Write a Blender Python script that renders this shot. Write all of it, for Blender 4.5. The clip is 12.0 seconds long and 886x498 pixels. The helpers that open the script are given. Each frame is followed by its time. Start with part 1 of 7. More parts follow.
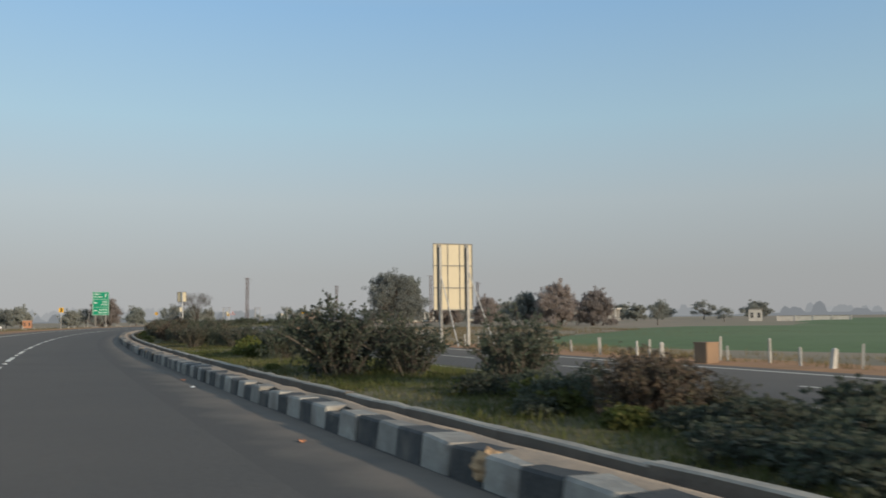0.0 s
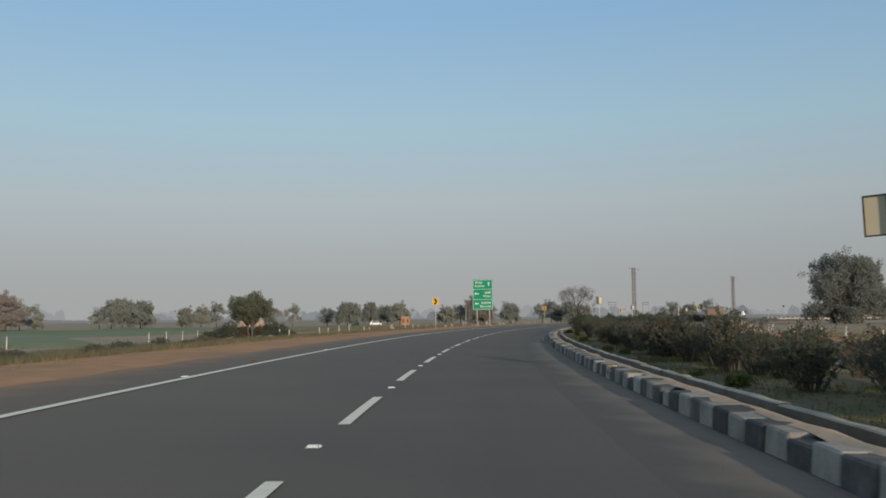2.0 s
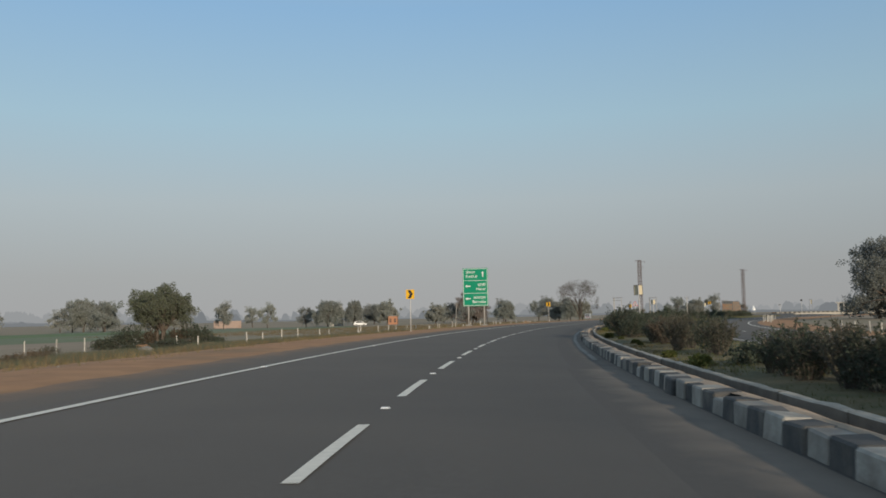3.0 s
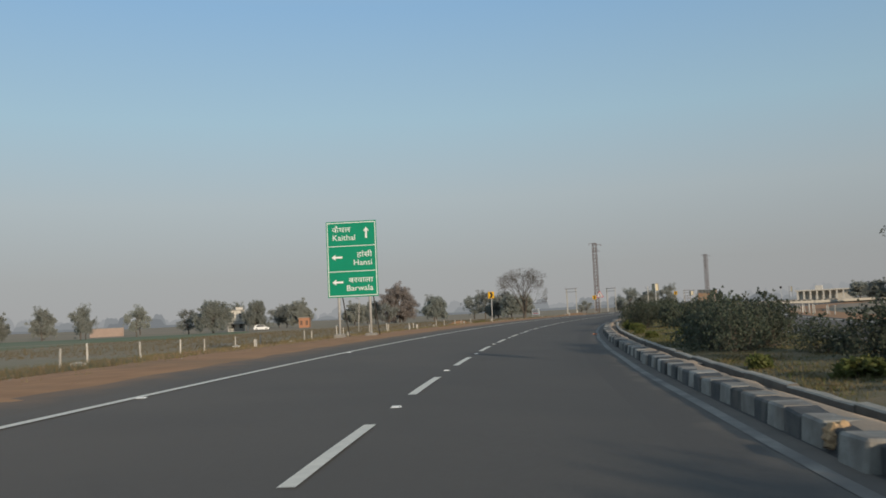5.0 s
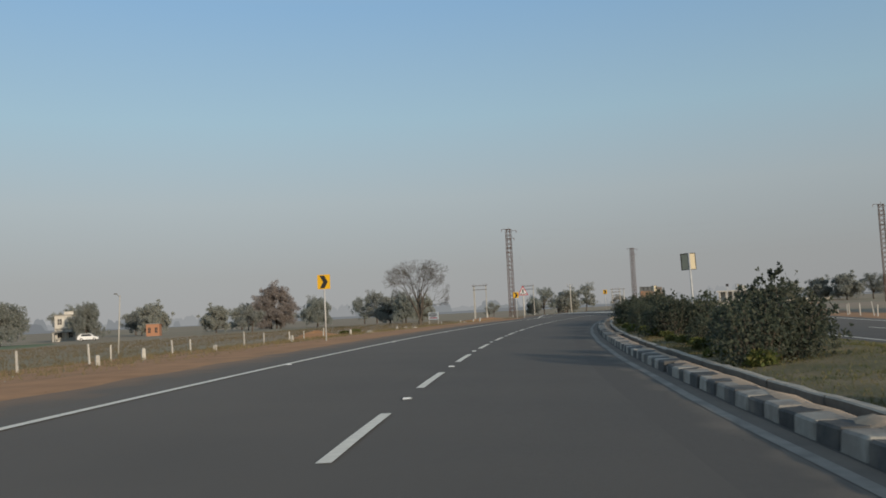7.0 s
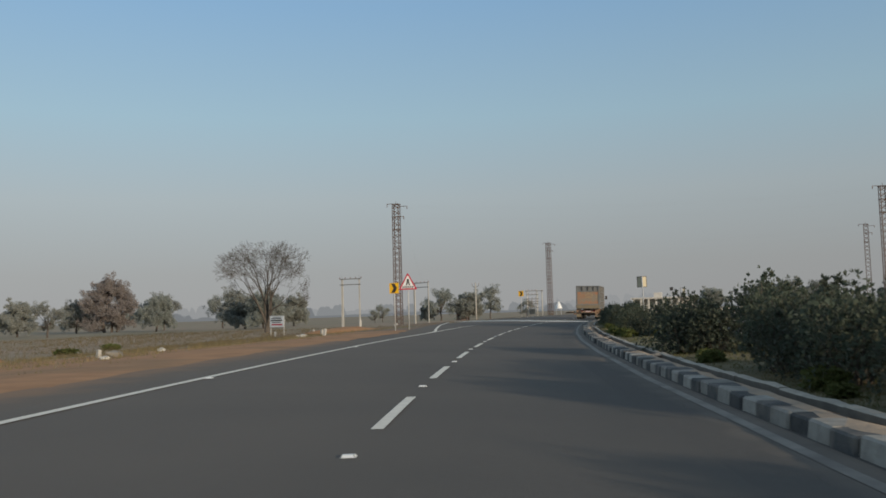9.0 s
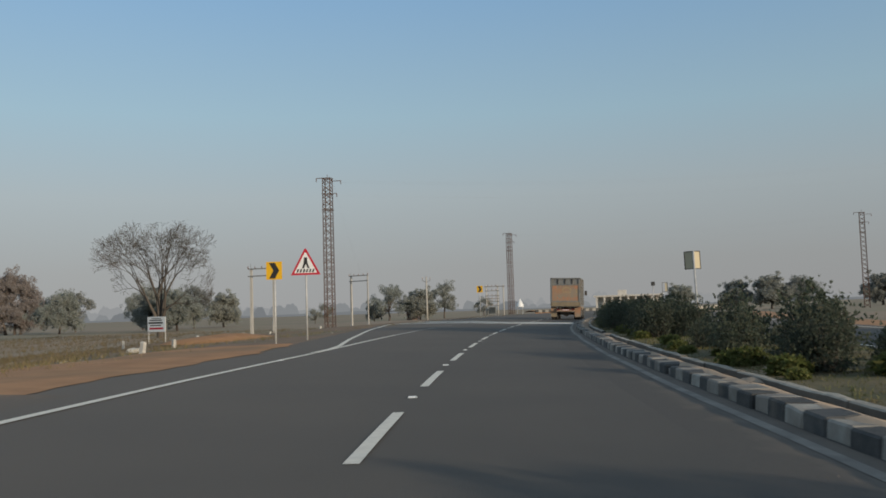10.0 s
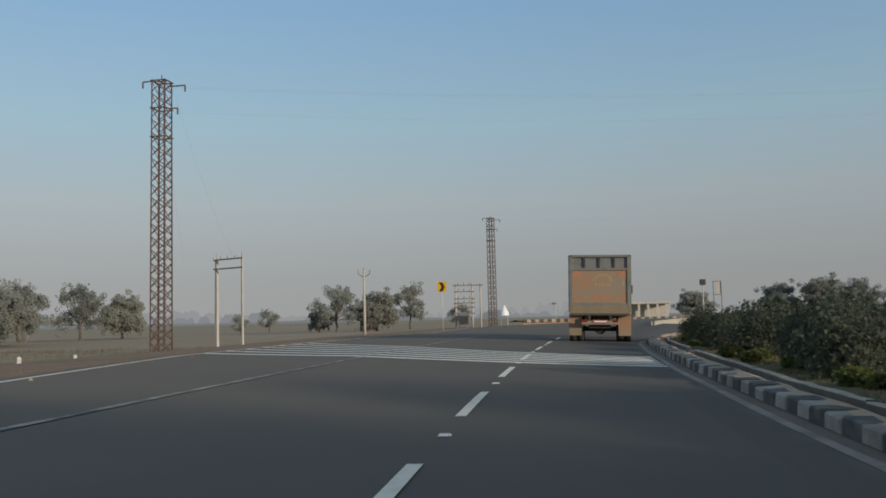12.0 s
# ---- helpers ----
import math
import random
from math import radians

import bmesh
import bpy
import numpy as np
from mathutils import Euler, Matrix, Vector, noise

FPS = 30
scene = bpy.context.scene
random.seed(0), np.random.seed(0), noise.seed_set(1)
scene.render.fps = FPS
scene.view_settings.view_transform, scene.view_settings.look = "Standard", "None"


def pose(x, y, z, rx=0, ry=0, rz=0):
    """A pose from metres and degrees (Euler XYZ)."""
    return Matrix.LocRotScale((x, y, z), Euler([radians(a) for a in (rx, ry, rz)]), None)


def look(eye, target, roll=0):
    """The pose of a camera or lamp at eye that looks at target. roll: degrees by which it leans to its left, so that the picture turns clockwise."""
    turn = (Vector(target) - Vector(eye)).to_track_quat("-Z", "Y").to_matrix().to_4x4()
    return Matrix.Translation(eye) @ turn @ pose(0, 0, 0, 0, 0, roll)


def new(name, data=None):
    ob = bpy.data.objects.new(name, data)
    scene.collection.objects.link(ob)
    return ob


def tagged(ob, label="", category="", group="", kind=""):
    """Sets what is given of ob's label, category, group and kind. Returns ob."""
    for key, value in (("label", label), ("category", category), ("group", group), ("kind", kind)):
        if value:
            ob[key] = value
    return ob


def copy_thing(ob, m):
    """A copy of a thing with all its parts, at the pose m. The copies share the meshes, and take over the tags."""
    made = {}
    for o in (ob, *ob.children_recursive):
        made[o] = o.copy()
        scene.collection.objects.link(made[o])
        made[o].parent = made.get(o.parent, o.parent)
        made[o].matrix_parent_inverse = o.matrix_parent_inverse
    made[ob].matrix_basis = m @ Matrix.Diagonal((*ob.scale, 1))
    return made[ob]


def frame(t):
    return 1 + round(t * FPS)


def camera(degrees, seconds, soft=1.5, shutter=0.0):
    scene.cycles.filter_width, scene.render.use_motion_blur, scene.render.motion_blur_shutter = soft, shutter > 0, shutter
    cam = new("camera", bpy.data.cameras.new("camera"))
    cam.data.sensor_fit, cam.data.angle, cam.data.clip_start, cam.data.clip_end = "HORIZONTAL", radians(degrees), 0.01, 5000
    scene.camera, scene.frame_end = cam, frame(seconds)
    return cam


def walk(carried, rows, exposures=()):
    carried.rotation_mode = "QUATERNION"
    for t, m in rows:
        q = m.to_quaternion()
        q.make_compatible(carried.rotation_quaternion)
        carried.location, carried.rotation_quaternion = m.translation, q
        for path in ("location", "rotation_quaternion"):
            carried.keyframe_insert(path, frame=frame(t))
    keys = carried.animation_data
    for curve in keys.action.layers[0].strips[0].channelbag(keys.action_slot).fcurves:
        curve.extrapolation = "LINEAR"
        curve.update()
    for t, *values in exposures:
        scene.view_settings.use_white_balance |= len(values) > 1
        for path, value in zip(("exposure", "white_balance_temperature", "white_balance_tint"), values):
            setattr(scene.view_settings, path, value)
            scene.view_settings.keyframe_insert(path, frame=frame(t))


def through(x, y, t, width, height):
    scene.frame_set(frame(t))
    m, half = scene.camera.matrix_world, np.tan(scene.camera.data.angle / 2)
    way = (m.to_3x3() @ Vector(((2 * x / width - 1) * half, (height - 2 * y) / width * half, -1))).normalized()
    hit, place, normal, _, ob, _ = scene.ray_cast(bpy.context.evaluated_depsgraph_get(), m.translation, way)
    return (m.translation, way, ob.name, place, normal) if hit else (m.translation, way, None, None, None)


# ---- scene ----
cam = camera(53.8, 12.0, soft=1.7, shutter=0.08)
# seconds, x, y, yaw to the left, pitch up, roll
PATH = [
    (0, 0.000, 0.000, -0.00, 4.52, -0.61),
    (0.25, -2.022, 4.652, 7.95, 5.05, -0.17),
    (0.5, -4.076, 9.297, 14.36, 5.45, 0.10),
    (0.75, -6.175, 13.936, 18.18, 5.64, 0.11),
    (1, -8.274, 18.596, 20.35, 5.62, -0.02),
    (1.25, -10.328, 23.307, 21.99, 5.43, -0.12),
    (1.5, -12.346, 28.073, 23.06, 5.13, -0.22),
    (1.75, -14.345, 32.892, 23.34, 4.80, -0.37),
    (2, -16.318, 37.756, 23.21, 4.55, -0.53),
    (2.25, -18.253, 42.652, 23.12, 4.48, -0.65),
    (2.5, -20.143, 47.568, 23.06, 4.50, -0.76),
    (2.75, -21.985, 52.492, 22.92, 4.50, -0.93),
    (3, -23.775, 57.430, 22.68, 4.47, -1.13),
    (3.25, -25.508, 62.390, 22.32, 4.44, -1.38),
    (3.5, -27.184, 67.376, 21.85, 4.42, -1.64),
    (3.75, -28.800, 72.385, 21.30, 4.40, -1.91),
    (4, -30.358, 77.413, 20.69, 4.38, -2.16),
    (4.25, -31.856, 82.454, 20.06, 4.36, -2.36),
    (4.5, -33.295, 87.503, 19.43, 4.34, -2.51),
    (4.75, -34.674, 92.557, 18.85, 4.30, -2.57),
    (5, -35.993, 97.610, 18.33, 4.26, -2.54),
    (5.25, -37.247, 102.667, 17.86, 4.28, -2.43),
    (5.5, -38.434, 107.717, 17.45, 4.32, -2.33),
    (5.75, -39.553, 112.752, 17.06, 4.34, -2.31),
    (6, -40.605, 117.774, 16.43, 4.34, -2.40),
    (6.25, -41.588, 122.790, 15.33, 4.33, -2.59),
    (6.5, -42.502, 127.798, 14.07, 4.30, -2.77),
    (6.75, -43.350, 132.794, 12.95, 4.24, -2.82),
    (7, -44.135, 137.787, 11.98, 4.19, -2.77),
    (7.25, -44.861, 142.783, 11.09, 4.15, -2.68),
    (7.5, -45.532, 147.788, 10.22, 4.14, -2.59),
    (7.75, -46.147, 152.797, 9.35, 4.15, -2.50),
    (8, -46.702, 157.806, 8.50, 4.18, -2.39),
    (8.25, -47.198, 162.811, 7.66, 4.20, -2.26),
    (8.5, -47.632, 167.805, 6.84, 4.22, -2.10),
    (8.75, -48.002, 172.786, 6.04, 4.22, -1.89),
    (9, -48.305, 177.750, 5.26, 4.20, -1.67),
    (9.25, -48.533, 182.708, 4.44, 4.17, -1.69),
    (9.5, -48.702, 187.670, 3.64, 4.13, -1.80),
    (9.75, -48.830, 192.639, 2.91, 4.07, -1.80),
    (10, -48.898, 197.600, 2.30, 4.04, -1.77),
    (10.25, -48.886, 202.536, 1.79, 4.08, -1.81),
    (10.5, -48.802, 207.435, 1.39, 4.16, -1.75),
    (10.75, -48.660, 212.293, 1.05, 4.25, -1.48),
    (11, -48.472, 217.119, 0.66, 4.29, -1.24),
    (11.25, -48.252, 221.922, 0.13, 4.31, -1.19),
    (11.5, -48.007, 226.705, -0.23, 4.43, -1.04),
    (11.75, -47.628, 231.473, 0.25, 4.52, -1.11),
    (12, -47.22, 236.235, 1.25, 4.57, -1.34),
]
EYE = 1.03


def aim(x, y, yaw, pitch, roll):
    a, p = radians(yaw), radians(pitch)
    eye = Vector((x, y, EYE))
    return look(eye, eye + Vector((-math.sin(a) * math.cos(p), math.cos(a) * math.cos(p), math.sin(p))), roll)


walk(cam, [(t, aim(*row)) for t, *row in PATH], [(0, 0.26), (0.7, 0.13), (1.5, 0.09), (3, 0.08), (6, 0.05), (9.5, 0.02), (12, 0.0)])

# ---- light: low winter morning sun from behind and to the right, hazy sky ----
SUN_TO = Vector((0.715, -0.68, 0.207)).normalized()
sun = new("sun", bpy.data.lights.new("sun", "SUN"))
sun.data.energy, sun.data.angle, sun.data.color = 3.4, radians(1.6), (1.0, 0.84, 0.64)
sun.matrix_world = look(Vector((60, -60, 80)), Vector((60, -60, 80)) - SUN_TO)

world = bpy.data.worlds.new("hazy_morning")
scene.world = world
world.use_nodes = True
wt = world.node_tree
wt.nodes.clear()
w_out, w_bg = wt.nodes.new("ShaderNodeOutputWorld"), wt.nodes.new("ShaderNodeBackground")
w_sky = wt.nodes.new("ShaderNodeTexSky")
w_sky.sky_type, w_sky.sun_disc = "NISHITA", False
w_sky.sun_elevation, w_sky.sun_rotation = math.asin(SUN_TO.z), math.atan2(SUN_TO.x, SUN_TO.y)
w_sky.air_density, w_sky.dust_density, w_sky.ozone_density = 1.0, 2.5, 1.5
w_co, w_sep = wt.nodes.new("ShaderNodeTexCoord"), wt.nodes.new("ShaderNodeSeparateXYZ")
w_amt, w_col, w_mix = wt.nodes.new("ShaderNodeValToRGB"), wt.nodes.new("ShaderNodeValToRGB"), wt.nodes.new("ShaderNodeMixRGB")
w_scl = wt.nodes.new("ShaderNodeMixRGB")
w_scl.blend_type = "MULTIPLY"
w_scl.inputs[0].default_value = 1.0
w_scl.inputs[2].default_value = (0.10, 0.10, 0.10, 1)
w_bg.inputs["Strength"].default_value = 1.0


def ramp(node, stops):
    e = node.color_ramp.elements
    while len(e) > len(stops):
        e.remove(e[-1])
    for n, (at, col) in enumerate(stops):
        el = e[n] if n < len(e) else e.new(at)
        el.position, el.color = at, (*col, 1)


# share of ground haze by the sine of the elevation, and its colour
ramp(w_amt, [(0.0, (1, 1, 1)), (0.12, (0.95,) * 3), (0.36, (0.88,) * 3), (0.8, (0.8,) * 3)])
ramp(w_col, [(0.0, (0.340, 0.342, 0.343)), (0.05, (0.352, 0.366, 0.368)), (0.13, (0.390, 0.447, 0.472)),
             (0.22, (0.338, 0.490, 0.585)), (0.34, (0.25, 0.43, 0.635)), (0.48, (0.30, 0.405, 0.515)), (0.8, (0.245, 0.315, 0.395))])
wt.links.new(w_co.outputs["Generated"], w_sep.inputs[0])
for node in (w_amt, w_col):
    wt.links.new(w_sep.outputs["Z"], node.inputs[0])
wt.links.new(w_sky.outputs[0], w_scl.inputs[1])
wt.links.new(w_amt.outputs[0], w_mix.inputs[0])
wt.links.new(w_scl.outputs[0], w_mix.inputs[1])
wt.links.new(w_col.outputs[0], w_mix.inputs[2])
# the whole sky is dimmed smoothly from west to east
w_dot, w_side, w_dim = wt.nodes.new("ShaderNodeVectorMath"), wt.nodes.new("ShaderNodeMapRange"), wt.nodes.new("ShaderNodeMixRGB")
w_dot.operation = "DOT_PRODUCT"
w_dot.inputs[1].default_value = (0.978, 0.208, 0.0)
w_side.interpolation_type = "SMOOTHSTEP"
for k_, v_ in (("From Min", -0.35), ("From Max", 0.75), ("To Min", 1.03), ("To Max", 0.86)):
    w_side.inputs[k_].default_value = v_
w_dim.blend_type = "MULTIPLY"
w_dim.inputs[0].default_value = 1.0
wt.links.new(w_co.outputs["Generated"], w_dot.inputs[0])
wt.links.new(w_dot.outputs["Value"], w_side.inputs["Value"])
wt.links.new(w_mix.outputs[0], w_dim.inputs[1])
wt.links.new(w_side.outputs[0], w_dim.inputs[2])
wt.links.new(w_dim.outputs[0], w_bg.inputs[0])
wt.links.new(w_bg.outputs[0], w_out.inputs[0])


# ---- materials ----
def mat(name, c1, c2=None, scale=8.0, rough=0.8, metal=0.0, bump=0.0, bscale=None, c3=None, scale3=0.6, share3=0.5, where="pos", vary=0.0, stretch=(1, 1, 1), spec=0.4, streak=None, outer=None):
    """Two colours mixed by a fine noise, a third by a coarse one; vary: lightness by object."""
    m = bpy.data.materials.new(name)
    m.use_nodes = True
    nt, L = m.node_tree, m.node_tree.links
    b = nt.nodes["Principled BSDF"]
    b.inputs["Roughness"].default_value, b.inputs["Metallic"].default_value = rough, metal
    b.inputs["Specular IOR Level"].default_value = spec
    if where == "pos":
        co = nt.nodes.new("ShaderNodeNewGeometry").outputs["Position"]
    else:
        co = nt.nodes.new("ShaderNodeTexCoord").outputs["UV" if where == "uv" else "Object"]
    mp = nt.nodes.new("ShaderNodeMapping")
    mp.inputs["Scale"].default_value = stretch
    L.new(co, mp.inputs["Vector"])

    def noise_at(s, detail=6.0):
        n = nt.nodes.new("ShaderNodeTexNoise")
        n.inputs["Scale"].default_value, n.inputs["Detail"].default_value = s, detail
        L.new(mp.outputs[0], n.inputs["Vector"])
        return n.outputs["Fac"]

    def mixed(fac, a, b_, lo, hi):
        r = nt.nodes.new("ShaderNodeMapRange")
        r.inputs["From Min"].default_value, r.inputs["From Max"].default_value = lo, hi
        L.new(fac, r.inputs["Value"])
        x = nt.nodes.new("ShaderNodeMixRGB")
        L.new(r.outputs[0], x.inputs[0])
        for k, v in ((1, a), (2, b_)):
            if isinstance(v, tuple):
                x.inputs[k].default_value = (*v, 1)
            else:
                L.new(v, x.inputs[k])
        return x.outputs[0]

    col = mixed(noise_at(scale), c1, c2 or tuple(v * 0.75 for v in c1), 0.35, 0.65)
    if c3:
        col = mixed(noise_at(scale3, 4.0), col, c3, 1.0 - share3 - 0.12, 1.0 - share3 + 0.12)
    if streak:
        uv = nt.nodes.new("ShaderNodeTexCoord").outputs["UV"]
        m2, n2 = nt.nodes.new("ShaderNodeMapping"), nt.nodes.new("ShaderNodeTexNoise")
        m2.inputs["Scale"].default_value = (9.0, 7.0, 1.0)
        n2.inputs["Scale"].default_value, n2.inputs["Detail"].default_value = 1.0, 5.0
        L.new(uv, m2.inputs["Vector"])
        L.new(m2.outputs[0], n2.inputs["Vector"])
        col = mixed(n2.outputs["Fac"], col, streak, 0.42, 0.75)
    if outer:
        # a paler, browner tone towards the outer lane, more where a coarse noise runs high
        sx, ad = nt.nodes.new("ShaderNodeSeparateXYZ"), nt.nodes.new("ShaderNodeMath")
        L.new(nt.nodes.new("ShaderNodeTexCoord").outputs["UV"], sx.inputs[0])
        ad.operation = "MULTIPLY_ADD"
        L.new(noise_at(0.35, 5.0), ad.inputs[0])
        ad.inputs[1].default_value = 0.7
        L.new(sx.outputs["X"], ad.inputs[2])
        col = mixed(ad.outputs[0], col, outer, 0.35, 1.25)
    if vary:
        info = nt.nodes.new("ShaderNodeObjectInfo").outputs["Random"]
        hsv = nt.nodes.new("ShaderNodeHueSaturation")
        r = nt.nodes.new("ShaderNodeMapRange")
        r.inputs["To Min"].default_value, r.inputs["To Max"].default_value = 1 - vary, 1 + vary
        L.new(info, r.inputs["Value"])
        L.new(r.outputs[0], hsv.inputs["Value"])
        L.new(col, hsv.inputs["Color"])
        col = hsv.outputs[0]
    L.new(col, b.inputs["Base Color"])
    if bump:
        bp = nt.nodes.new("ShaderNodeBump")
        bp.inputs["Strength"].default_value, bp.inputs["Distance"].default_value = bump, 0.02
        L.new(noise_at(bscale or scale * 3), bp.inputs["Height"])
        L.new(bp.outputs[0], b.inputs["Normal"])
    return m


def leaf_mat(name, cols, through=0.28, rough=0.6, dust=0.0):
    """Leaves: a colour of its own for every leaf, some light coming through; dust: a haze-like sheen."""
    m = bpy.data.materials.new(name)
    m.use_nodes = True
    nt, L = m.node_tree, m.node_tree.links
    b = nt.nodes["Principled BSDF"]
    b.inputs["Roughness"].default_value = rough
    b.inputs["Specular IOR Level"].default_value = 0.25
    # this sheen lifts dark leaves to a grey, as haze would
    b.inputs["Sheen Weight"].default_value, b.inputs["Sheen Roughness"].default_value = dust, 0.6
    geo = nt.nodes.new("ShaderNodeNewGeometry")
    r = nt.nodes.new("ShaderNodeValToRGB")
    ramp(r, [(n / max(1, len(cols) - 1), c) for n, c in enumerate(cols)])
    L.new(geo.outputs["Random Per Island"], r.inputs[0])
    info, hsv, mr = nt.nodes.new("ShaderNodeObjectInfo"), nt.nodes.new("ShaderNodeHueSaturation"), nt.nodes.new("ShaderNodeMapRange")
    mr.inputs["To Min"].default_value, mr.inputs["To Max"].default_value = 0.75, 1.25
    L.new(info.outputs["Random"], mr.inputs["Value"])
    L.new(mr.outputs[0], hsv.inputs["Value"])
    L.new(r.outputs[0], hsv.inputs["Color"])
    L.new(hsv.outputs[0], b.inputs["Base Color"])
    tr, mx = nt.nodes.new("ShaderNodeBsdfTranslucent"), nt.nodes.new("ShaderNodeMixShader")
    L.new(hsv.outputs[0], tr.inputs["Color"])
    mx.inputs[0].default_value = through
    L.new(b.outputs[0], mx.inputs[1])
    L.new(tr.outputs[0], mx.inputs[2])
    L.new(mx.outputs[0], nt.nodes["Material Output"].inputs["Surface"])
    return m


M_ASPHALT = mat("asphalt", (0.116, 0.107, 0.096), (0.088, 0.082, 0.075), 16, 0.85, bump=0.35, bscale=90, c3=(0.094, 0.088, 0.080), scale3=0.11, share3=0.5, spec=0.3, streak=(0.090, 0.084, 0.076), outer=(0.150, 0.131, 0.111))
M_PAINT = mat("road_paint", (0.84, 0.785, 0.67), (0.73, 0.68, 0.58), 9, 0.6, c3=(0.42, 0.40, 0.36), scale3=2.2, share3=0.24)
M_WORNLINE = mat("worn_off_road_paint", (0.40, 0.385, 0.35), (0.28, 0.27, 0.25), 8, 0.7, c3=(0.11, 0.105, 0.10), scale3=2.6, share3=0.48)
M_FADED = mat("faded_road_paint", (0.58, 0.56, 0.50), (0.44, 0.42, 0.38), 8, 0.65, c3=(0.24, 0.23, 0.22), scale3=1.8, share3=0.34)
M_BARS = mat("thick_white_paint", (0.86, 0.84, 0.78), (0.78, 0.76, 0.70), 9, 0.6, c3=(0.62, 0.60, 0.54), scale3=1.6, share3=0.2)
M_WORN = mat("worn_road_paint", (0.27, 0.245, 0.21), (0.205, 0.188, 0.162), 7, 0.7, c3=(0.14, 0.124, 0.108), scale3=1.3, share3=0.45)
M_DUST = mat("road_dust", (0.195, 0.168, 0.142), (0.16, 0.14, 0.121), 4, 0.95, c3=(0.13, 0.115, 0.101), scale3=0.7, share3=0.5)
M_DIRT = mat("shoulder_dirt", (0.43, 0.232, 0.112), (0.34, 0.18, 0.088), 1.3, 0.95, bump=0.8, bscale=5, c3=(0.24, 0.155, 0.085), scale3=0.22, share3=0.35)
M_VERGE = mat("brown_verge", (0.25, 0.165, 0.105), (0.19, 0.13, 0.085), 1.3, 0.95, bump=0.8, bscale=5, c3=(0.15, 0.13, 0.075), scale3=0.22, share3=0.4)
M_FIELD = mat("field_earth", (0.34, 0.252, 0.182), (0.27, 0.215, 0.15), 0.45, 0.95, bump=0.8, bscale=2.5, c3=(0.245, 0.212, 0.138), scale3=0.02, share3=0.5)
M_CROP = mat("young_wheat", (0.125, 0.185, 0.07), (0.105, 0.155, 0.06), 0.8, 0.9, bump=1.0, bscale=6, c3=(0.145, 0.195, 0.085), scale3=0.05, share3=0.4)
M_THIN = mat("thin_crop", (0.195, 0.205, 0.125), (0.16, 0.185, 0.105), 0.7, 0.9, bump=1.0, bscale=6, c3=(0.135, 0.175, 0.088), scale3=0.04, share3=0.5)
M_MEDIAN = mat("median_soil", (0.145, 0.118, 0.063), (0.09, 0.09, 0.04), 1.6, 0.95, bump=0.9, bscale=7, c3=(0.27, 0.20, 0.115), scale3=0.3, share3=0.36)
M_SAND = mat("blown_sand", (0.46, 0.345, 0.245), (0.38, 0.29, 0.21), 5, 0.95, bump=0.5, bscale=30, c3=(0.30, 0.25, 0.20), scale3=1.2, share3=0.4)
M_CRUMBLE = mat("crumbling_concrete", (0.50, 0.34, 0.19), (0.36, 0.24, 0.14), 14, 0.95, bump=1.0, bscale=40, c3=(0.22, 0.17, 0.12), scale3=7, share3=0.4)
M_KERBW = mat("kerb_white", (0.36, 0.342, 0.302), (0.265, 0.252, 0.225), 6, 0.85, bump=0.6, bscale=22, c3=(0.20, 0.175, 0.15), scale3=2.1, share3=0.42, vary=0.22)
M_KERBB = mat("kerb_black", (0.052, 0.054, 0.055), (0.085, 0.083, 0.079), 6, 0.8, bump=0.5, bscale=30, c3=(0.18, 0.16, 0.135), scale3=1.9, share3=0.36, vary=0.25)
# wall sides darkened and tops paled in colour, as shade and sun leave them
M_WALL = mat("weathered_shaded_concrete", (0.145, 0.132, 0.112), (0.105, 0.096, 0.083), 3.5, 0.9, bump=0.5, bscale=25, c3=(0.12, 0.108, 0.09), scale3=0.8, share3=0.3, vary=0.12)
M_WALLTOP = mat("worn_sunlit_concrete", (0.41, 0.375, 0.315), (0.31, 0.283, 0.24), 5, 0.9, bump=0.5, bscale=25, c3=(0.24, 0.22, 0.19), scale3=1.1, share3=0.3, vary=0.12)
M_CONC = mat("old_concrete", (0.30, 0.285, 0.26), (0.22, 0.21, 0.195), 3.5, 0.9, bump=0.5, bscale=25, c3=(0.17, 0.155, 0.13), scale3=0.8, share3=0.4, vary=0.12)
M_GALV = mat("galvanised_steel", (0.50, 0.50, 0.49), (0.40, 0.40, 0.39), 7, 0.55, 0.15, where="obj", spec=0.5)
M_RUST = mat("rusty_steel", (0.15, 0.082, 0.06), (0.10, 0.068, 0.055), 5, 0.85, 0.15, bump=0.3, c3=(0.13, 0.105, 0.09), scale3=0.4, share3=0.45, where="obj")
M_YELLOW = mat("sign_yellow", (0.80, 0.45, 0.015), (0.74, 0.41, 0.015), 3, 0.4, where="obj")
M_BLACK = mat("sign_black", (0.022, 0.022, 0.024), (0.03, 0.03, 0.03), 5, 0.5, where="obj")
M_GREEN = mat("sign_green", (0.0, 0.245, 0.135), (0.0, 0.225, 0.125), 1.5, 0.38, where="obj")
M_WHITE = mat("sign_white", (0.78, 0.79, 0.78), (0.72, 0.73, 0.72), 4, 0.42, where="obj")
M_RED = mat("sign_red", (0.50, 0.025, 0.045), (0.44, 0.02, 0.04), 4, 0.42, where="obj")
M_CREAM = mat("primed_sheet", (0.56, 0.49, 0.34), (0.51, 0.45, 0.32), 1.2, 0.6, c3=(0.44, 0.37, 0.26), scale3=1.4, share3=0.25, where="obj")
M_POLE = mat("cast_concrete_pole", (0.46, 0.44, 0.40), (0.37, 0.355, 0.32), 3, 0.85, bump=0.3, where="obj", stretch=(1, 1, 0.3))
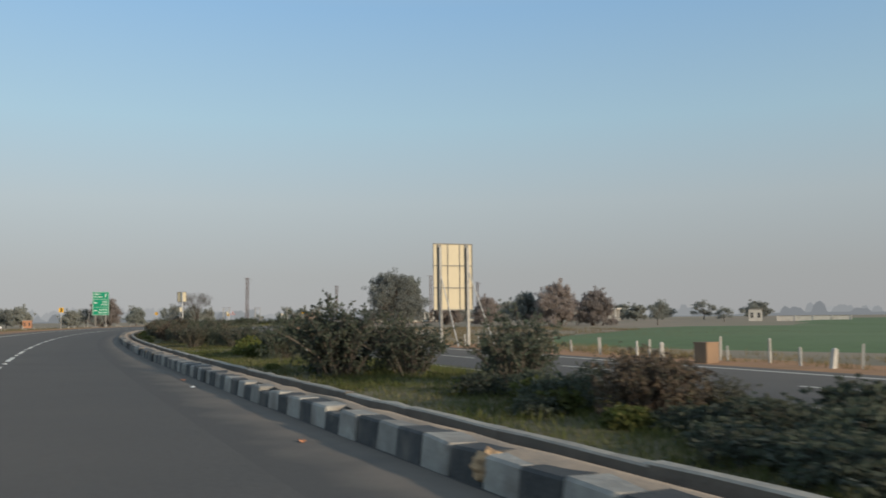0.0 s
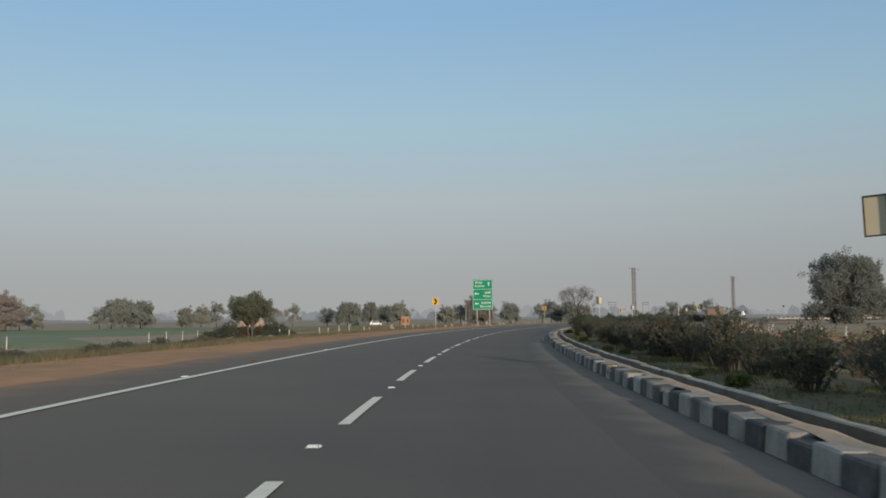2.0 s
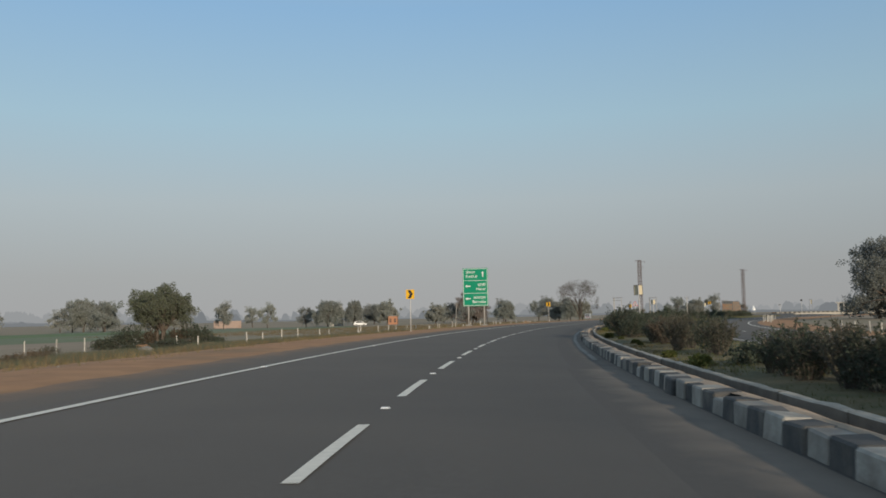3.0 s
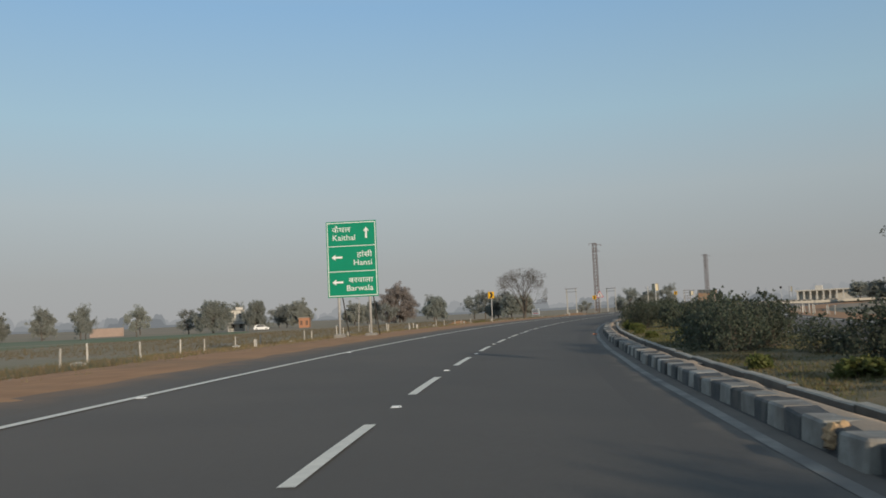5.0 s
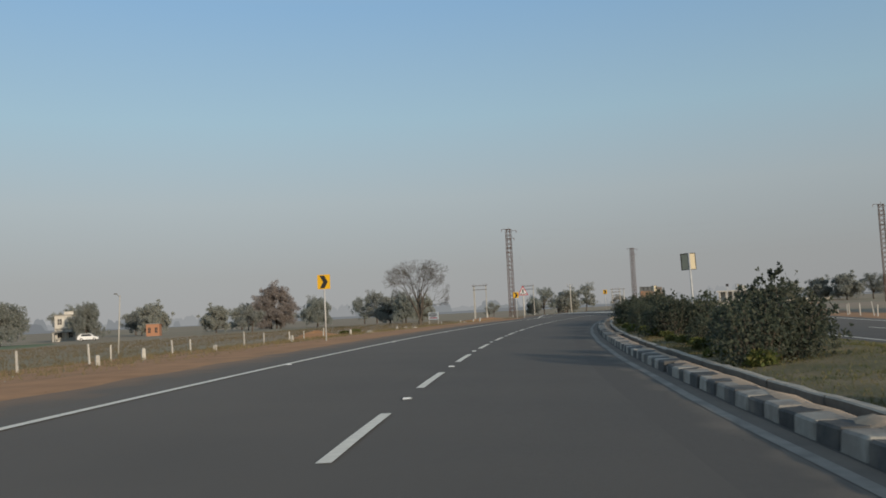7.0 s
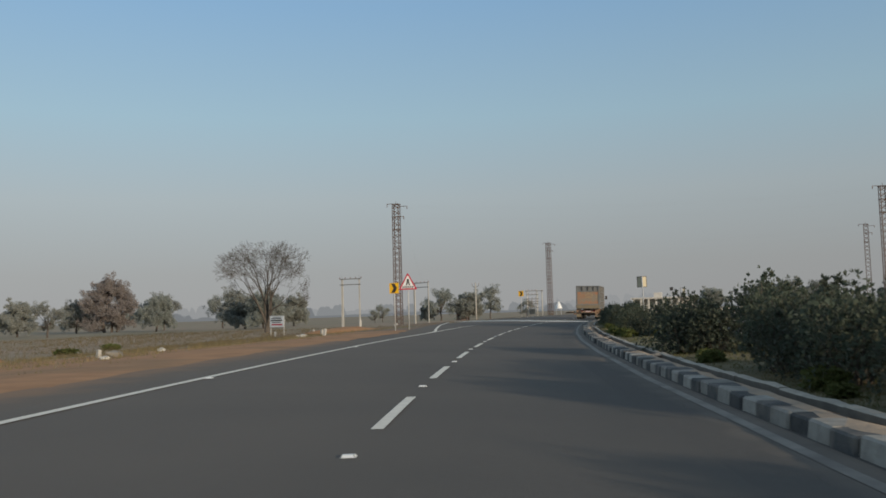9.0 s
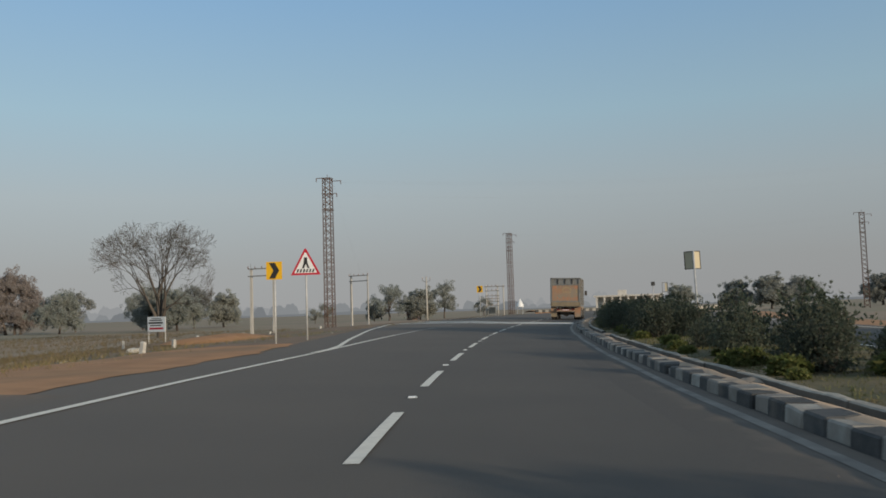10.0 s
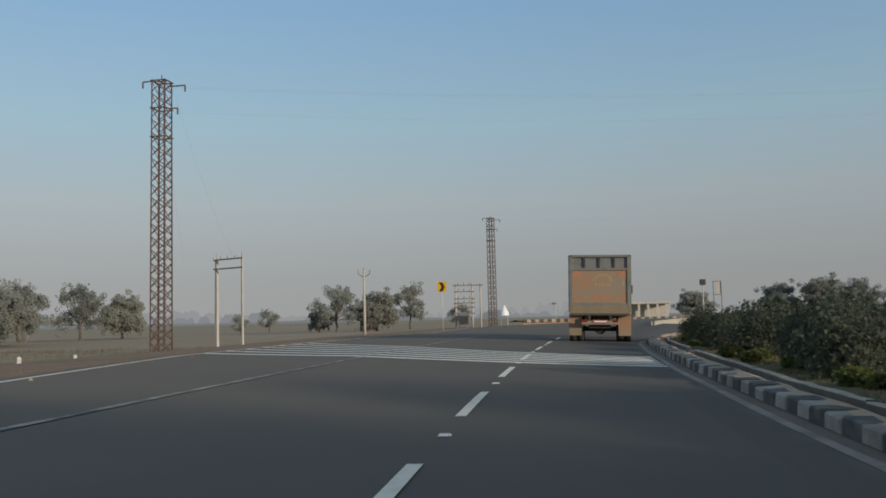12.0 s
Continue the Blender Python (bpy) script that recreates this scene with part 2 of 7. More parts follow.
M_WPOST = mat("whitewashed_post", (0.50, 0.485, 0.445), (0.38, 0.365, 0.335), 5, 0.85, c3=(0.30, 0.25, 0.19), scale3=2.2, share3=0.25, vary=0.15)
M_BARK = mat("bark", (0.13, 0.105, 0.085), (0.085, 0.07, 0.058), 6, 0.95, bump=0.8, bscale=14, where="obj", stretch=(1, 1, 0.3))
M_BUSH = leaf_mat("shrub_leaf", [(0.066, 0.086, 0.060), (0.080, 0.100, 0.068), (0.094, 0.112, 0.074), (0.118, 0.116, 0.080)], 0.5, 0.75, 0.18)
M_BUSHDRY = leaf_mat("dry_shrub_leaf", [(0.088, 0.070, 0.046), (0.125, 0.084, 0.056), (0.078, 0.076, 0.048), (0.15, 0.10, 0.066)], 0.35, 0.7, 0.18)
M_BUSHDUN = leaf_mat("dun_shrub_leaf", [(0.082, 0.084, 0.058), (0.100, 0.096, 0.068), (0.088, 0.098, 0.064), (0.122, 0.104, 0.074)], 0.4, 0.75, 0.18)
M_WEEDBRIGHT = leaf_mat("bright_weed_leaf", [(0.13, 0.16, 0.042), (0.165, 0.19, 0.052), (0.195, 0.195, 0.066), (0.105, 0.135, 0.038)], 0.45)
M_WEED = leaf_mat("weed_leaf", [(0.105, 0.135, 0.04), (0.14, 0.16, 0.05), (0.17, 0.165, 0.06), (0.09, 0.12, 0.036)], 0.45)
M_GRASS = leaf_mat("median_grass", [(0.070, 0.092, 0.03), (0.098, 0.110, 0.038), (0.13, 0.125, 0.05), (0.20, 0.16, 0.08)], 0.3)
M_STRAW = leaf_mat("dry_grass", [(0.25, 0.18, 0.09), (0.18, 0.14, 0.07), (0.12, 0.12, 0.05), (0.30, 0.22, 0.12)], 0.3)
M_FIELDGRASS = leaf_mat("field_grass", [(0.15, 0.118, 0.066), (0.19, 0.14, 0.08), (0.115, 0.105, 0.055), (0.24, 0.175, 0.10)], 0.3)
# leaves of far trees: haze painted in as pale, greyish colours and full sheen
M_TREE = leaf_mat("hazed_tree_leaf", [(0.20, 0.215, 0.185), (0.24, 0.255, 0.215), (0.265, 0.275, 0.235), (0.28, 0.285, 0.245)], 0.5, 0.8, 1.0)
M_TREEDK = leaf_mat("hazed_dark_leaf", [(0.155, 0.175, 0.15), (0.185, 0.205, 0.175), (0.205, 0.22, 0.19)], 0.5, 0.8, 1.0)
M_TREENR = leaf_mat("green_tree_leaf", [(0.07, 0.085, 0.052), (0.092, 0.108, 0.064), (0.112, 0.124, 0.076)], 0.35, 0.8, 0.3)
M_TREERED = leaf_mat("hazed_russet_leaf", [(0.26, 0.21, 0.19), (0.31, 0.24, 0.215), (0.235, 0.21, 0.18), (0.32, 0.265, 0.23)], 0.5, 0.8, 1.0)
M_TWIG = mat("twig", (0.115, 0.096, 0.078), (0.085, 0.072, 0.06), 5, 0.95, where="obj")
M_TRUCK = mat("faded_orange_paint", (0.33, 0.185, 0.105), (0.29, 0.18, 0.115), 2.2, 0.6, c3=(0.25, 0.205, 0.155), scale3=1.1, share3=0.5, where="obj")
M_TRUCKG = mat("grey_truck_paint", (0.19, 0.195, 0.19), (0.14, 0.145, 0.145), 3, 0.6, c3=(0.22, 0.18, 0.14), scale3=0.9, share3=0.35, where="obj")
M_TRUCKD = mat("grimy_chassis", (0.035, 0.033, 0.032), (0.06, 0.053, 0.045), 5, 0.8, where="obj")
M_TYRE = mat("tyre_rubber", (0.03, 0.03, 0.03), (0.045, 0.042, 0.04), 9, 0.85, where="obj")
M_OCHRE = mat("dull_ochre_paint", (0.235, 0.185, 0.115), (0.19, 0.155, 0.11), 3, 0.7, where="obj")
M_FADEO = mat("old_orange_paint", (0.40, 0.185, 0.10), (0.34, 0.18, 0.11), 6, 0.7, where="obj")
M_PLATE = mat("dusty_red_plate", (0.32, 0.10, 0.09), (0.26, 0.10, 0.09), 6, 0.6, where="obj")
M_FADEY = mat("faded_yellow_paint", (0.36, 0.27, 0.15), (0.31, 0.235, 0.14), 6, 0.7, where="obj")
M_LAMPR = mat("tail_lamp_red", (0.14, 0.02, 0.018), (0.11, 0.02, 0.018), 6, 0.3, where="obj")
M_PLASTER = mat("white_plaster", (0.56, 0.53, 0.48), (0.47, 0.445, 0.40), 1.5, 0.85, c3=(0.42, 0.37, 0.31), scale3=0.35, share3=0.28, where="obj")
M_ORANGE = mat("orange_plaster", (0.62, 0.26, 0.12), (0.54, 0.23, 0.12), 1.5, 0.85, c3=(0.40, 0.22, 0.14), scale3=0.5, share3=0.3, where="obj")
M_HUT = mat("dusty_ochre_plaster", (0.27, 0.18, 0.115), (0.22, 0.15, 0.10), 1.5, 0.9, c3=(0.28, 0.22, 0.16), scale3=0.5, share3=0.3, where="obj")
M_BRICK = mat("brick_red_plaster", (0.34, 0.255, 0.215), (0.30, 0.23, 0.195), 2, 0.9, c3=(0.28, 0.2, 0.16), scale3=0.4, share3=0.3, where="obj")
M_DARK = mat("dark_opening", (0.03, 0.03, 0.032), (0.045, 0.043, 0.042), 3, 0.6, where="obj")
M_WIRE = mat("wire", (0.34, 0.34, 0.34), (0.28, 0.28, 0.28), 3, 0.5, 0.3, where="obj")
M_INSUL = mat("brown_porcelain", (0.14, 0.07, 0.045), (0.11, 0.06, 0.04), 5, 0.3, where="obj")
M_XFMR = mat("transformer_grey", (0.16, 0.17, 0.165), (0.12, 0.13, 0.125), 4, 0.6, where="obj")
M_CAR = mat("white_car_paint", (0.75, 0.76, 0.76), (0.72, 0.73, 0.73), 3, 0.3, where="obj")
M_GLASSD = mat("dark_glass", (0.02, 0.025, 0.03), (0.03, 0.035, 0.04), 3, 0.1, where="obj")


# ---- mesh tools ----
class Geo:
    """Collects vertices and faces of one mesh."""

    def __init__(self):
        self.v, self.f = [], []

    def add(self, verts, faces):
        n = len(self.v)
        self.v += [tuple(p) for p in verts]
        self.f += [tuple(i + n for i in q) for q in faces]
        return self

    def box(self, c, size, turn=None, cut=0.0):
        """A box about c; cut: the chamfer of its upright and lying edges."""
        hx, hy, hz = (d / 2 for d in size)
        t = turn or Matrix.Identity(3)
        if not cut:
            p = [(x * hx, y * hy, z * hz) for x in (-1, 1) for y in (-1, 1) for z in (-1, 1)]
            f = [(0, 1, 3, 2), (4, 6, 7, 5), (0, 4, 5, 1), (2, 3, 7, 6), (0, 2, 6, 4), (1, 5, 7, 3)]
            return self.add([t @ Vector(q) + Vector(c) for q in p], f)
        bm = bmesh.new()
        bmesh.ops.create_cube(bm, size=1.0, matrix=Matrix.Diagonal((hx * 2, hy * 2, hz * 2, 1)))
        bmesh.ops.bevel(bm, geom=bm.edges[:], offset=cut, segments=1, affect="EDGES")
        bm.verts.index_update()
        self.add([t @ v.co + Vector(c) for v in bm.verts], [[v.index for v in f.verts] for f in bm.faces])
        bm.free()
        return self

    def rod(self, a, b, r1, r2=None, n=6, caps=True):
        """A tapered round bar from a to b."""
        a, b = Vector(a), Vector(b)
        r2 = r1 if r2 is None else r2
        d = (b - a).normalized()
        x = d.orthogonal().normalized()
        y = d.cross(x)
        p = [c + (x * math.cos(k * math.tau / n) + y * math.sin(k * math.tau / n)) * r for c, r in ((a, r1), (b, r2)) for k in range(n)]
        f = [(k, (k + 1) % n, n + (k + 1) % n, n + k) for k in range(n)]
        if caps:
            f += [tuple(range(n))[::-1], tuple(range(n, 2 * n))]
        return self.add(p, f)

    def flat(self, pts, thick, at=0.0, axis_y=True):
        """A plate: the outline pts (x, z), thick along y, its face at y = at towards -y."""
        n = len(pts)
        p = [(x, at, z) for x, z in pts] + [(x, at + thick, z) for x, z in pts]
        f = [tuple(range(n)), tuple(range(n, 2 * n))[::-1]] + [(k, k + n, (k + 1) % n + n, (k + 1) % n) for k in range(n)]
        return self.add(p, f)

    def mesh(self, name, material, smooth=False):
        me = bpy.data.meshes.new(name)
        me.from_pydata(self.v, [], self.f)
        me.materials.append(material)
        me.validate()
        if smooth:
            me.polygons.foreach_set("use_smooth", [True] * len(me.polygons))
        me.update()
        return me


def part(name, geo, material, parent=None, label="", smooth=False):
    me = geo if isinstance(geo, bpy.types.Mesh) else geo.mesh(name, material, smooth)
    ob = new(name, me)
    if parent:
        ob.parent = parent
    return tagged(ob, label)


def thing(name, m, label, category, group=""):
    ob = new(name)
    ob.empty_display_size = 0.3
    ob.matrix_basis = m
    return tagged(ob, label, category, group)


def gutter_mat(name, lo, hi, dusts=((0.215, 0.183, 0.150), (0.165, 0.143, 0.120)), clean=((0.110, 0.101, 0.091), (0.086, 0.080, 0.073))):
    """Asphalt that turns dusty towards its edge, in an uneven band."""
    m = bpy.data.materials.new(name)
    m.use_nodes = True
    nt, L = m.node_tree, m.node_tree.links
    b = nt.nodes["Principled BSDF"]
    b.inputs["Roughness"].default_value, b.inputs["Specular IOR Level"].default_value = 0.88, 0.3
    pos = nt.nodes.new("ShaderNodeNewGeometry").outputs["Position"]
    tex = []
    for sc in (16, 1.1, 5.0):
        n = nt.nodes.new("ShaderNodeTexNoise")
        n.inputs["Scale"].default_value, n.inputs["Detail"].default_value = sc, 6.0
        L.new(pos, n.inputs["Vector"])
        tex.append(n.outputs["Fac"])
    base, dust, out = [nt.nodes.new("ShaderNodeMixRGB") for k in range(3)]
    for node, a, c in ((base, *clean), (dust, *dusts)):
        node.inputs[1].default_value, node.inputs[2].default_value = (*a, 1), (*c, 1)
    L.new(tex[0], base.inputs[0])
    L.new(tex[2], dust.inputs[0])
    sep = nt.nodes.new("ShaderNodeSeparateXYZ")
    L.new(nt.nodes.new("ShaderNodeTexCoord").outputs["UV"], sep.inputs[0])
    add = nt.nodes.new("ShaderNodeMath")
    add.operation = "MULTIPLY_ADD"
    L.new(tex[1], add.inputs[0])
    add.inputs[1].default_value = 0.9
    L.new(sep.outputs["X"], add.inputs[2])
    mr = nt.nodes.new("ShaderNodeMapRange")
    mr.inputs["From Min"].default_value, mr.inputs["From Max"].default_value = lo, hi
    L.new(add.outputs[0], mr.inputs["Value"])
    L.new(mr.outputs[0], out.inputs[0])
    L.new(base.outputs[0], out.inputs[1])
    L.new(dust.outputs[0], out.inputs[2])
    L.new(out.outputs[0], b.inputs["Base Color"])
    bp = nt.nodes.new("ShaderNodeBump")
    bp.inputs["Strength"].default_value, bp.inputs["Distance"].default_value = 0.35, 0.02
    n = nt.nodes.new("ShaderNodeTexNoise")
    n.inputs["Scale"].default_value = 90
    L.new(pos, n.inputs["Vector"])
    L.new(n.outputs["Fac"], bp.inputs["Height"])
    L.new(bp.outputs[0], b.inputs["Normal"])
    return m


M_EDGEDUST = gutter_mat("shoulder_dust", 0.7, 1.55, ((0.37, 0.22, 0.125), (0.29, 0.18, 0.105)), ((0.165, 0.140, 0.115), (0.138, 0.119, 0.100)))
M_GUTTER = gutter_mat("gutter_dust", 0.95, 1.5)
M_GUTTERDUST = gutter_mat("thick_gutter_dust", 0.8, 1.3)


def again(ob, m):
    """A copy at the pose and scale of m alone."""
    return copy_thing(ob, m @ Matrix.Diagonal((1 / ob.scale.x, 1 / ob.scale.y, 1 / ob.scale.z, 1)))


# ---- the road's line: heading by the way along the lane line ----
def heading(s):
    s_ = min(max(s, 0.0), 262.0)
    th = 24.7958 - 0.0300563 * s_ - 1.0498e-3 * s_ ** 2 + 4.06992e-6 * s_ ** 3 - 5.3715e-9 * s_ ** 4
    if s < 0:
        th -= 0.10 * s
    if s > 262:
        th -= 0.105 * (s - 262)
    return radians(th)


LINE_AT, LINE_STEP = -140.0, 0.5
_n0 = int(-LINE_AT / LINE_STEP)
_fw, _bw = [(-1.10, 0.0)], [(-1.10, 0.0)]
for k in range(1200):
    a_ = heading((k + 0.5) * LINE_STEP)
    _fw.append((_fw[-1][0] - math.sin(a_) * LINE_STEP, _fw[-1][1] + math.cos(a_) * LINE_STEP))
for k in range(_n0):
    a_ = heading(-(k + 0.5) * LINE_STEP)
    _bw.append((_bw[-1][0] + math.sin(a_) * LINE_STEP, _bw[-1][1] - math.cos(a_) * LINE_STEP))
LINE = np.array(_bw[:0:-1] + _fw)


def road(s, o, z=0.0):
    """The place s metres along the lane line and o metres to its left."""
    q = (s - LINE_AT) / LINE_STEP
    i = int(min(max(q, 0), len(LINE) - 2))
    p = LINE[i] + (LINE[i + 1] - LINE[i]) * (q - i)
    a = heading(s)
    return Vector((p[0] - math.cos(a) * o, p[1] - math.sin(a) * o, z))


def locate(xy):
    """For an array of places: s along and o to the left of the lane line."""
    xy = np.asarray(xy, float).reshape(-1, 2)
    coarse = LINE[::4]
    s_out, o_out = np.empty(len(xy)), np.empty(len(xy))
    for b in range(0, len(xy), 4000):
        q = xy[b:b + 4000]
        d = ((q[:, None] - coarse[None]) ** 2).sum(-1)
        i = d.argmin(1)
        s = LINE_AT + i * 4 * LINE_STEP
        th = np.array([heading(v) for v in s])
        dx, dy = q[:, 0] - coarse[i, 0], q[:, 1] - coarse[i, 1]
        s_out[b:b + 4000] = s - np.sin(th) * dx + np.cos(th) * dy
        o_out[b:b + 4000] = -np.cos(th) * dx - np.sin(th) * dy
    return s_out, o_out


def bank(o):
    """The height of the road's surface: it leans into the bend."""
    return 0.03 * min(o, 4.2)


PROFILE = [(-400, -0.75), (-60, -0.62), (-24, -0.55), (-19.3, -0.46), (-10.7, -0.34), (-8, -0.10), (-4.6, -0.02), (-3.7, -0.11), (4.2, 0.126), (5.6, 0.15),
           (8.2, 0.14), (11, 0.0), (14, -0.2), (17, -0.34), (22, -0.6), (60, -0.75), (140, -1.3), (400, -1.5)]


def land(o):
    return float(np.interp(o, [p[0] for p in PROFILE], [p[1] for p in PROFILE]))


def land_at(x, y):
    s, o = locate([(x, y)])
    return land(float(o[0]))


def strip(name, s0, s1, ds, cols, material, label, rough=0.0, seed=3):
    """A band along the road: cols gives (o, z) or functions of s for each of its lines."""
    rng = np.random.RandomState(seed)
    n, g, uv = max(1, int(round((s1 - s0) / ds))), Geo(), []
    for k in range(n + 1):
        s = s0 + (s1 - s0) * k / n
        for c, (o, z) in enumerate(cols):
            o_ = o(s) if callable(o) else o
            z_ = z(s) if callable(z) else z
            inner = 0 < c < len(cols) - 1
            g.v.append(tuple(road(s, o_ + (rng.uniform(-rough, rough) * 2 if inner else 0), z_ + (rng.uniform(-rough, rough) if inner else 0))))
    w = len(cols)
    for k in range(n):
        for c in range(w - 1):
            g.f.append((k * w + c, k * w + c + 1, (k + 1) * w + c + 1, (k + 1) * w + c))
    me = g.mesh(name, material, True)
    if me.polygons and me.polygons[0].normal.z < 0:
        me.flip_normals()
    across = me.uv_layers.new(name="across").data
    for lp in me.loops:
        across[lp.index].uv = ((lp.vertex_index % w) / (w - 1), (lp.vertex_index // w) / n)
    return tagged(new(name, me), label, name.split("_")[-1], kind="structure")


# ---- ground: one sheet to the horizon ----
def spaced(lo, hi, step, far, grow=1.35):
    a, d, out_lo, out_hi = list(np.arange(lo, hi + 0.01, step)), step, [], []
    x = lo
    while x > -far:
        d *= grow
        x -= d
        out_lo.append(x)
    x, d = hi, step
    while x < far:
        d *= grow
        x += d
        out_hi.append(x)
    return np.array(out_lo[::-1] + a + out_hi)


def build_ground():
    xs, ys = spaced(-170, 40, 3.0, 4200), spaced(-60, 430, 3.0, 4200)
    gx, gy = np.meshgrid(xs, ys)
    xy = np.c_[gx.ravel(), gy.ravel()]
    s, o = locate(xy)
    z = np.interp(o, [p[0] for p in PROFILE], [p[1] for p in PROFILE])
    under = (o > -23) & (o < 15)
    z = np.where(under, z - 0.9, z - 0.02)
    z = z + np.where(np.abs(o) > 24, 0.10 * np.sin(xy[:, 0] * 0.11) * np.sin(xy[:, 1] * 0.083), 0)
    g = Geo()
    g.v = [tuple(p) for p in np.c_[xy, z]]
    nx = len(xs)
    g.f = [(j * nx + i, j * nx + i + 1, (j + 1) * nx + i + 1, (j + 1) * nx + i) for j in range(len(ys) - 1) for i in range(nx - 1)]
    tagged(new("ground", g.mesh("ground", M_FIELD, True)), "flat farmland, brown stubble and thin green growth", "ground", kind="structure")


build_ground()


def drift(s):
    """The small way by which the left lines wander off their course."""
    return float(np.interp(s, [35, 60, 95, 218, 230, 241, 251], [-0.34, -0.17, 0, 0, -0.15, -0.15, 0]))


def left_edge(s):
    return drift(s) + float(np.interp(s, [-140, 226, 257, 268, 303, 332, 360, 600], [5.15, 5.15, 8.7, 10.8, 10.4, 13.5, 7.0, 6.2]))


def outer_line(s):
    return drift(s) + float(np.interp(s, [222, 229, 257, 268, 280, 303, 332, 345], [3.62, 3.75, 8.2, 10.15, 10.4, 9.8, 12.6, 11.0]))


def kerb_o(s):
    if s < 262:
        return -3.69 + float(np.interp(s, [238, 250, 262], [0.0, 0.12, 0.12]))
    if s < 276:
        return -3.57 - 0.12 * (s - 262) / 14
    return -3.69 if s < 276 else -3.69 - 4.2 * ((s - 276) / 22) ** 2


def gap_o(s):
    """From the kerb's face to the low wall behind it."""
    return float(np.interp(s, [80, 112, 245, 262], [0.80, 0.71, 0.71, 0.78]))


def sink(s):
    """How much lower kerb and wall stand along the later stretch."""
    return float(np.interp(s, [50, 70, 110, 150, 250, 262], [0.025, 0.02, 0.0, -0.045, -0.045, -0.03]))


def jn_edge(s):
    return kerb_o(s) - 0.12 if s < 298 else -11.2


S0, S1 = -70.0, 500.0
strip("road", S0, S1, 2.0, [(-3.9, bank(-3.9)), (-2.0, bank(-2)), (0.0, 0.0), (2.0, bank(2)), (4.2, bank(4.2)), (left_edge, lambda s: 0.135)],
      M_ASPHALT, "grey asphalt carriageway with two lanes, curving right")
tongue = lambda s: min(1.0, max(0.02, (232 - s + 1.5 * math.sin(s * 0.8)) / 20)) if s > 210 else 1.0
strip("dirt_shoulder", S0, 232.0, 0.6, [(lambda s: left_edge(s) - 0.16 * tongue(s) + 0.09 * math.sin(s * 1.3) + 0.06 * math.sin(s * 3.1 + 1), 0.142)]
      + [(lambda s, k=k: left_edge(s) + k * tongue(s), lambda s, k=k, z=z: float(np.interp(k * tongue(s), [0, 0.8, 2.0, 3.2, 5.0, 7.0, 9.5, 12.0, 14.5, 17.5], [0.14, 0.15, 0.15, 0.12, 0.0, -0.12, -0.26, -0.35, -0.50, -0.64])) + 0.02)
         for k, z in ((0.8, 0), (2.0, 0), (3.2, 0), (5.0, 0), (7.0, 0), (9.5, 0), (12.0, 0), (14.5, 0), (17.5, 0))],
      M_DIRT, "bare orange dirt shoulder beside the asphalt", rough=0.015)
strip("brown_verge", 206.0, S1, 0.8, [(lambda s: left_edge(s) - 0.12 + 0.09 * math.sin(s * 1.3) + 0.06 * math.sin(s * 3.1 + 1), 0.137), (lambda s: left_edge(s) + 0.8, 0.105), (lambda s: left_edge(s) + 2.0, 0.105), (lambda s: left_edge(s) + 3.2, 0.075),
      (lambda s: left_edge(s) + 5.0, -0.045), (lambda s: left_edge(s) + 7.0, -0.165), (lambda s: left_edge(s) + 9.5, -0.305), (lambda s: left_edge(s) + 12.0, -0.395), (lambda s: left_edge(s) + 14.5, -0.545), (lambda s: left_edge(s) + 17.5, -0.685)],
      M_VERGE, "brown earth verge with thin grass beside the asphalt", rough=0.012)
strip("shoulder_dust", S0, 216.0, 0.6, [(lambda s: drift(s) + 3.95, 0.113), (lambda s: drift(s) + 4.3, 0.132), (lambda s: left_edge(s) - 0.4, 0.139), (lambda s: left_edge(s) - 0.1, 0.149), (lambda s: left_edge(s) + 0.16 + 0.1 * math.sin(s * 1.7), 0.158),
      (lambda s: left_edge(s) + 0.5 + 0.12 * math.sin(s * 0.9), 0.11)], M_EDGEDUST, "dust blown from the dirt shoulder over the edge of the asphalt")
strip("median_ground", S0, 298.0, 1.5, [(lambda s: kerb_o(s) - gap_o(s) + 0.03, -0.06), (lambda s: min(-5.2, kerb_o(s) - 1.2), -0.02), (lambda s: min(-6.5, kerb_o(s) - 1.6), 0.02), (lambda s: min(-7.8, kerb_o(s) - 1.9), -0.04), (lambda s: min(-9.2, kerb_o(s) - 2.2), -0.14), (-10.75, -0.33)],
      M_MEDIAN, "grassy soil of the median strip", rough=0.03)
strip("opposite_road", S0, 350.0, 2.5, [(-10.7, -0.33), (-14.4, -0.39), (-19.2, -0.45)], M_ASPHALT, "grey asphalt carriageway of the opposite direction")
strip("far_shoulder", S0, 350.0, 2.0, [(-19.1, -0.452), (-20.4, -0.44), (-22.0, -0.48), (-24.5, -0.58)], M_DIRT, "bare dirt shoulder of the opposite road", rough=0.03)
strip("junction_road", 268.0, 352.0, 1.0, [(-3.5, -0.109), (lambda s: -3.5 + 0.5 * (jn_edge(s) + 3.5), lambda s: -0.11 + 0.015 * (jn_edge(s) + 3.5)), (jn_edge, lambda s: -0.112 + 0.029 * (jn_edge(s) + 3.5))], M_ASPHALT, "asphalt opening in the median at the junction")
strip("gutter_dust", S0, 80.0, 1.0, [(-2.3, bank(-2.3) - 0.003), (-2.75, bank(-2.75) + 0.003), (-3.2, bank(-3.2) + 0.003), (lambda s: kerb_o(s) + 0.02, bank(-3.67) + 0.004)], M_GUTTERDUST, "asphalt turning dusty along the kerb")
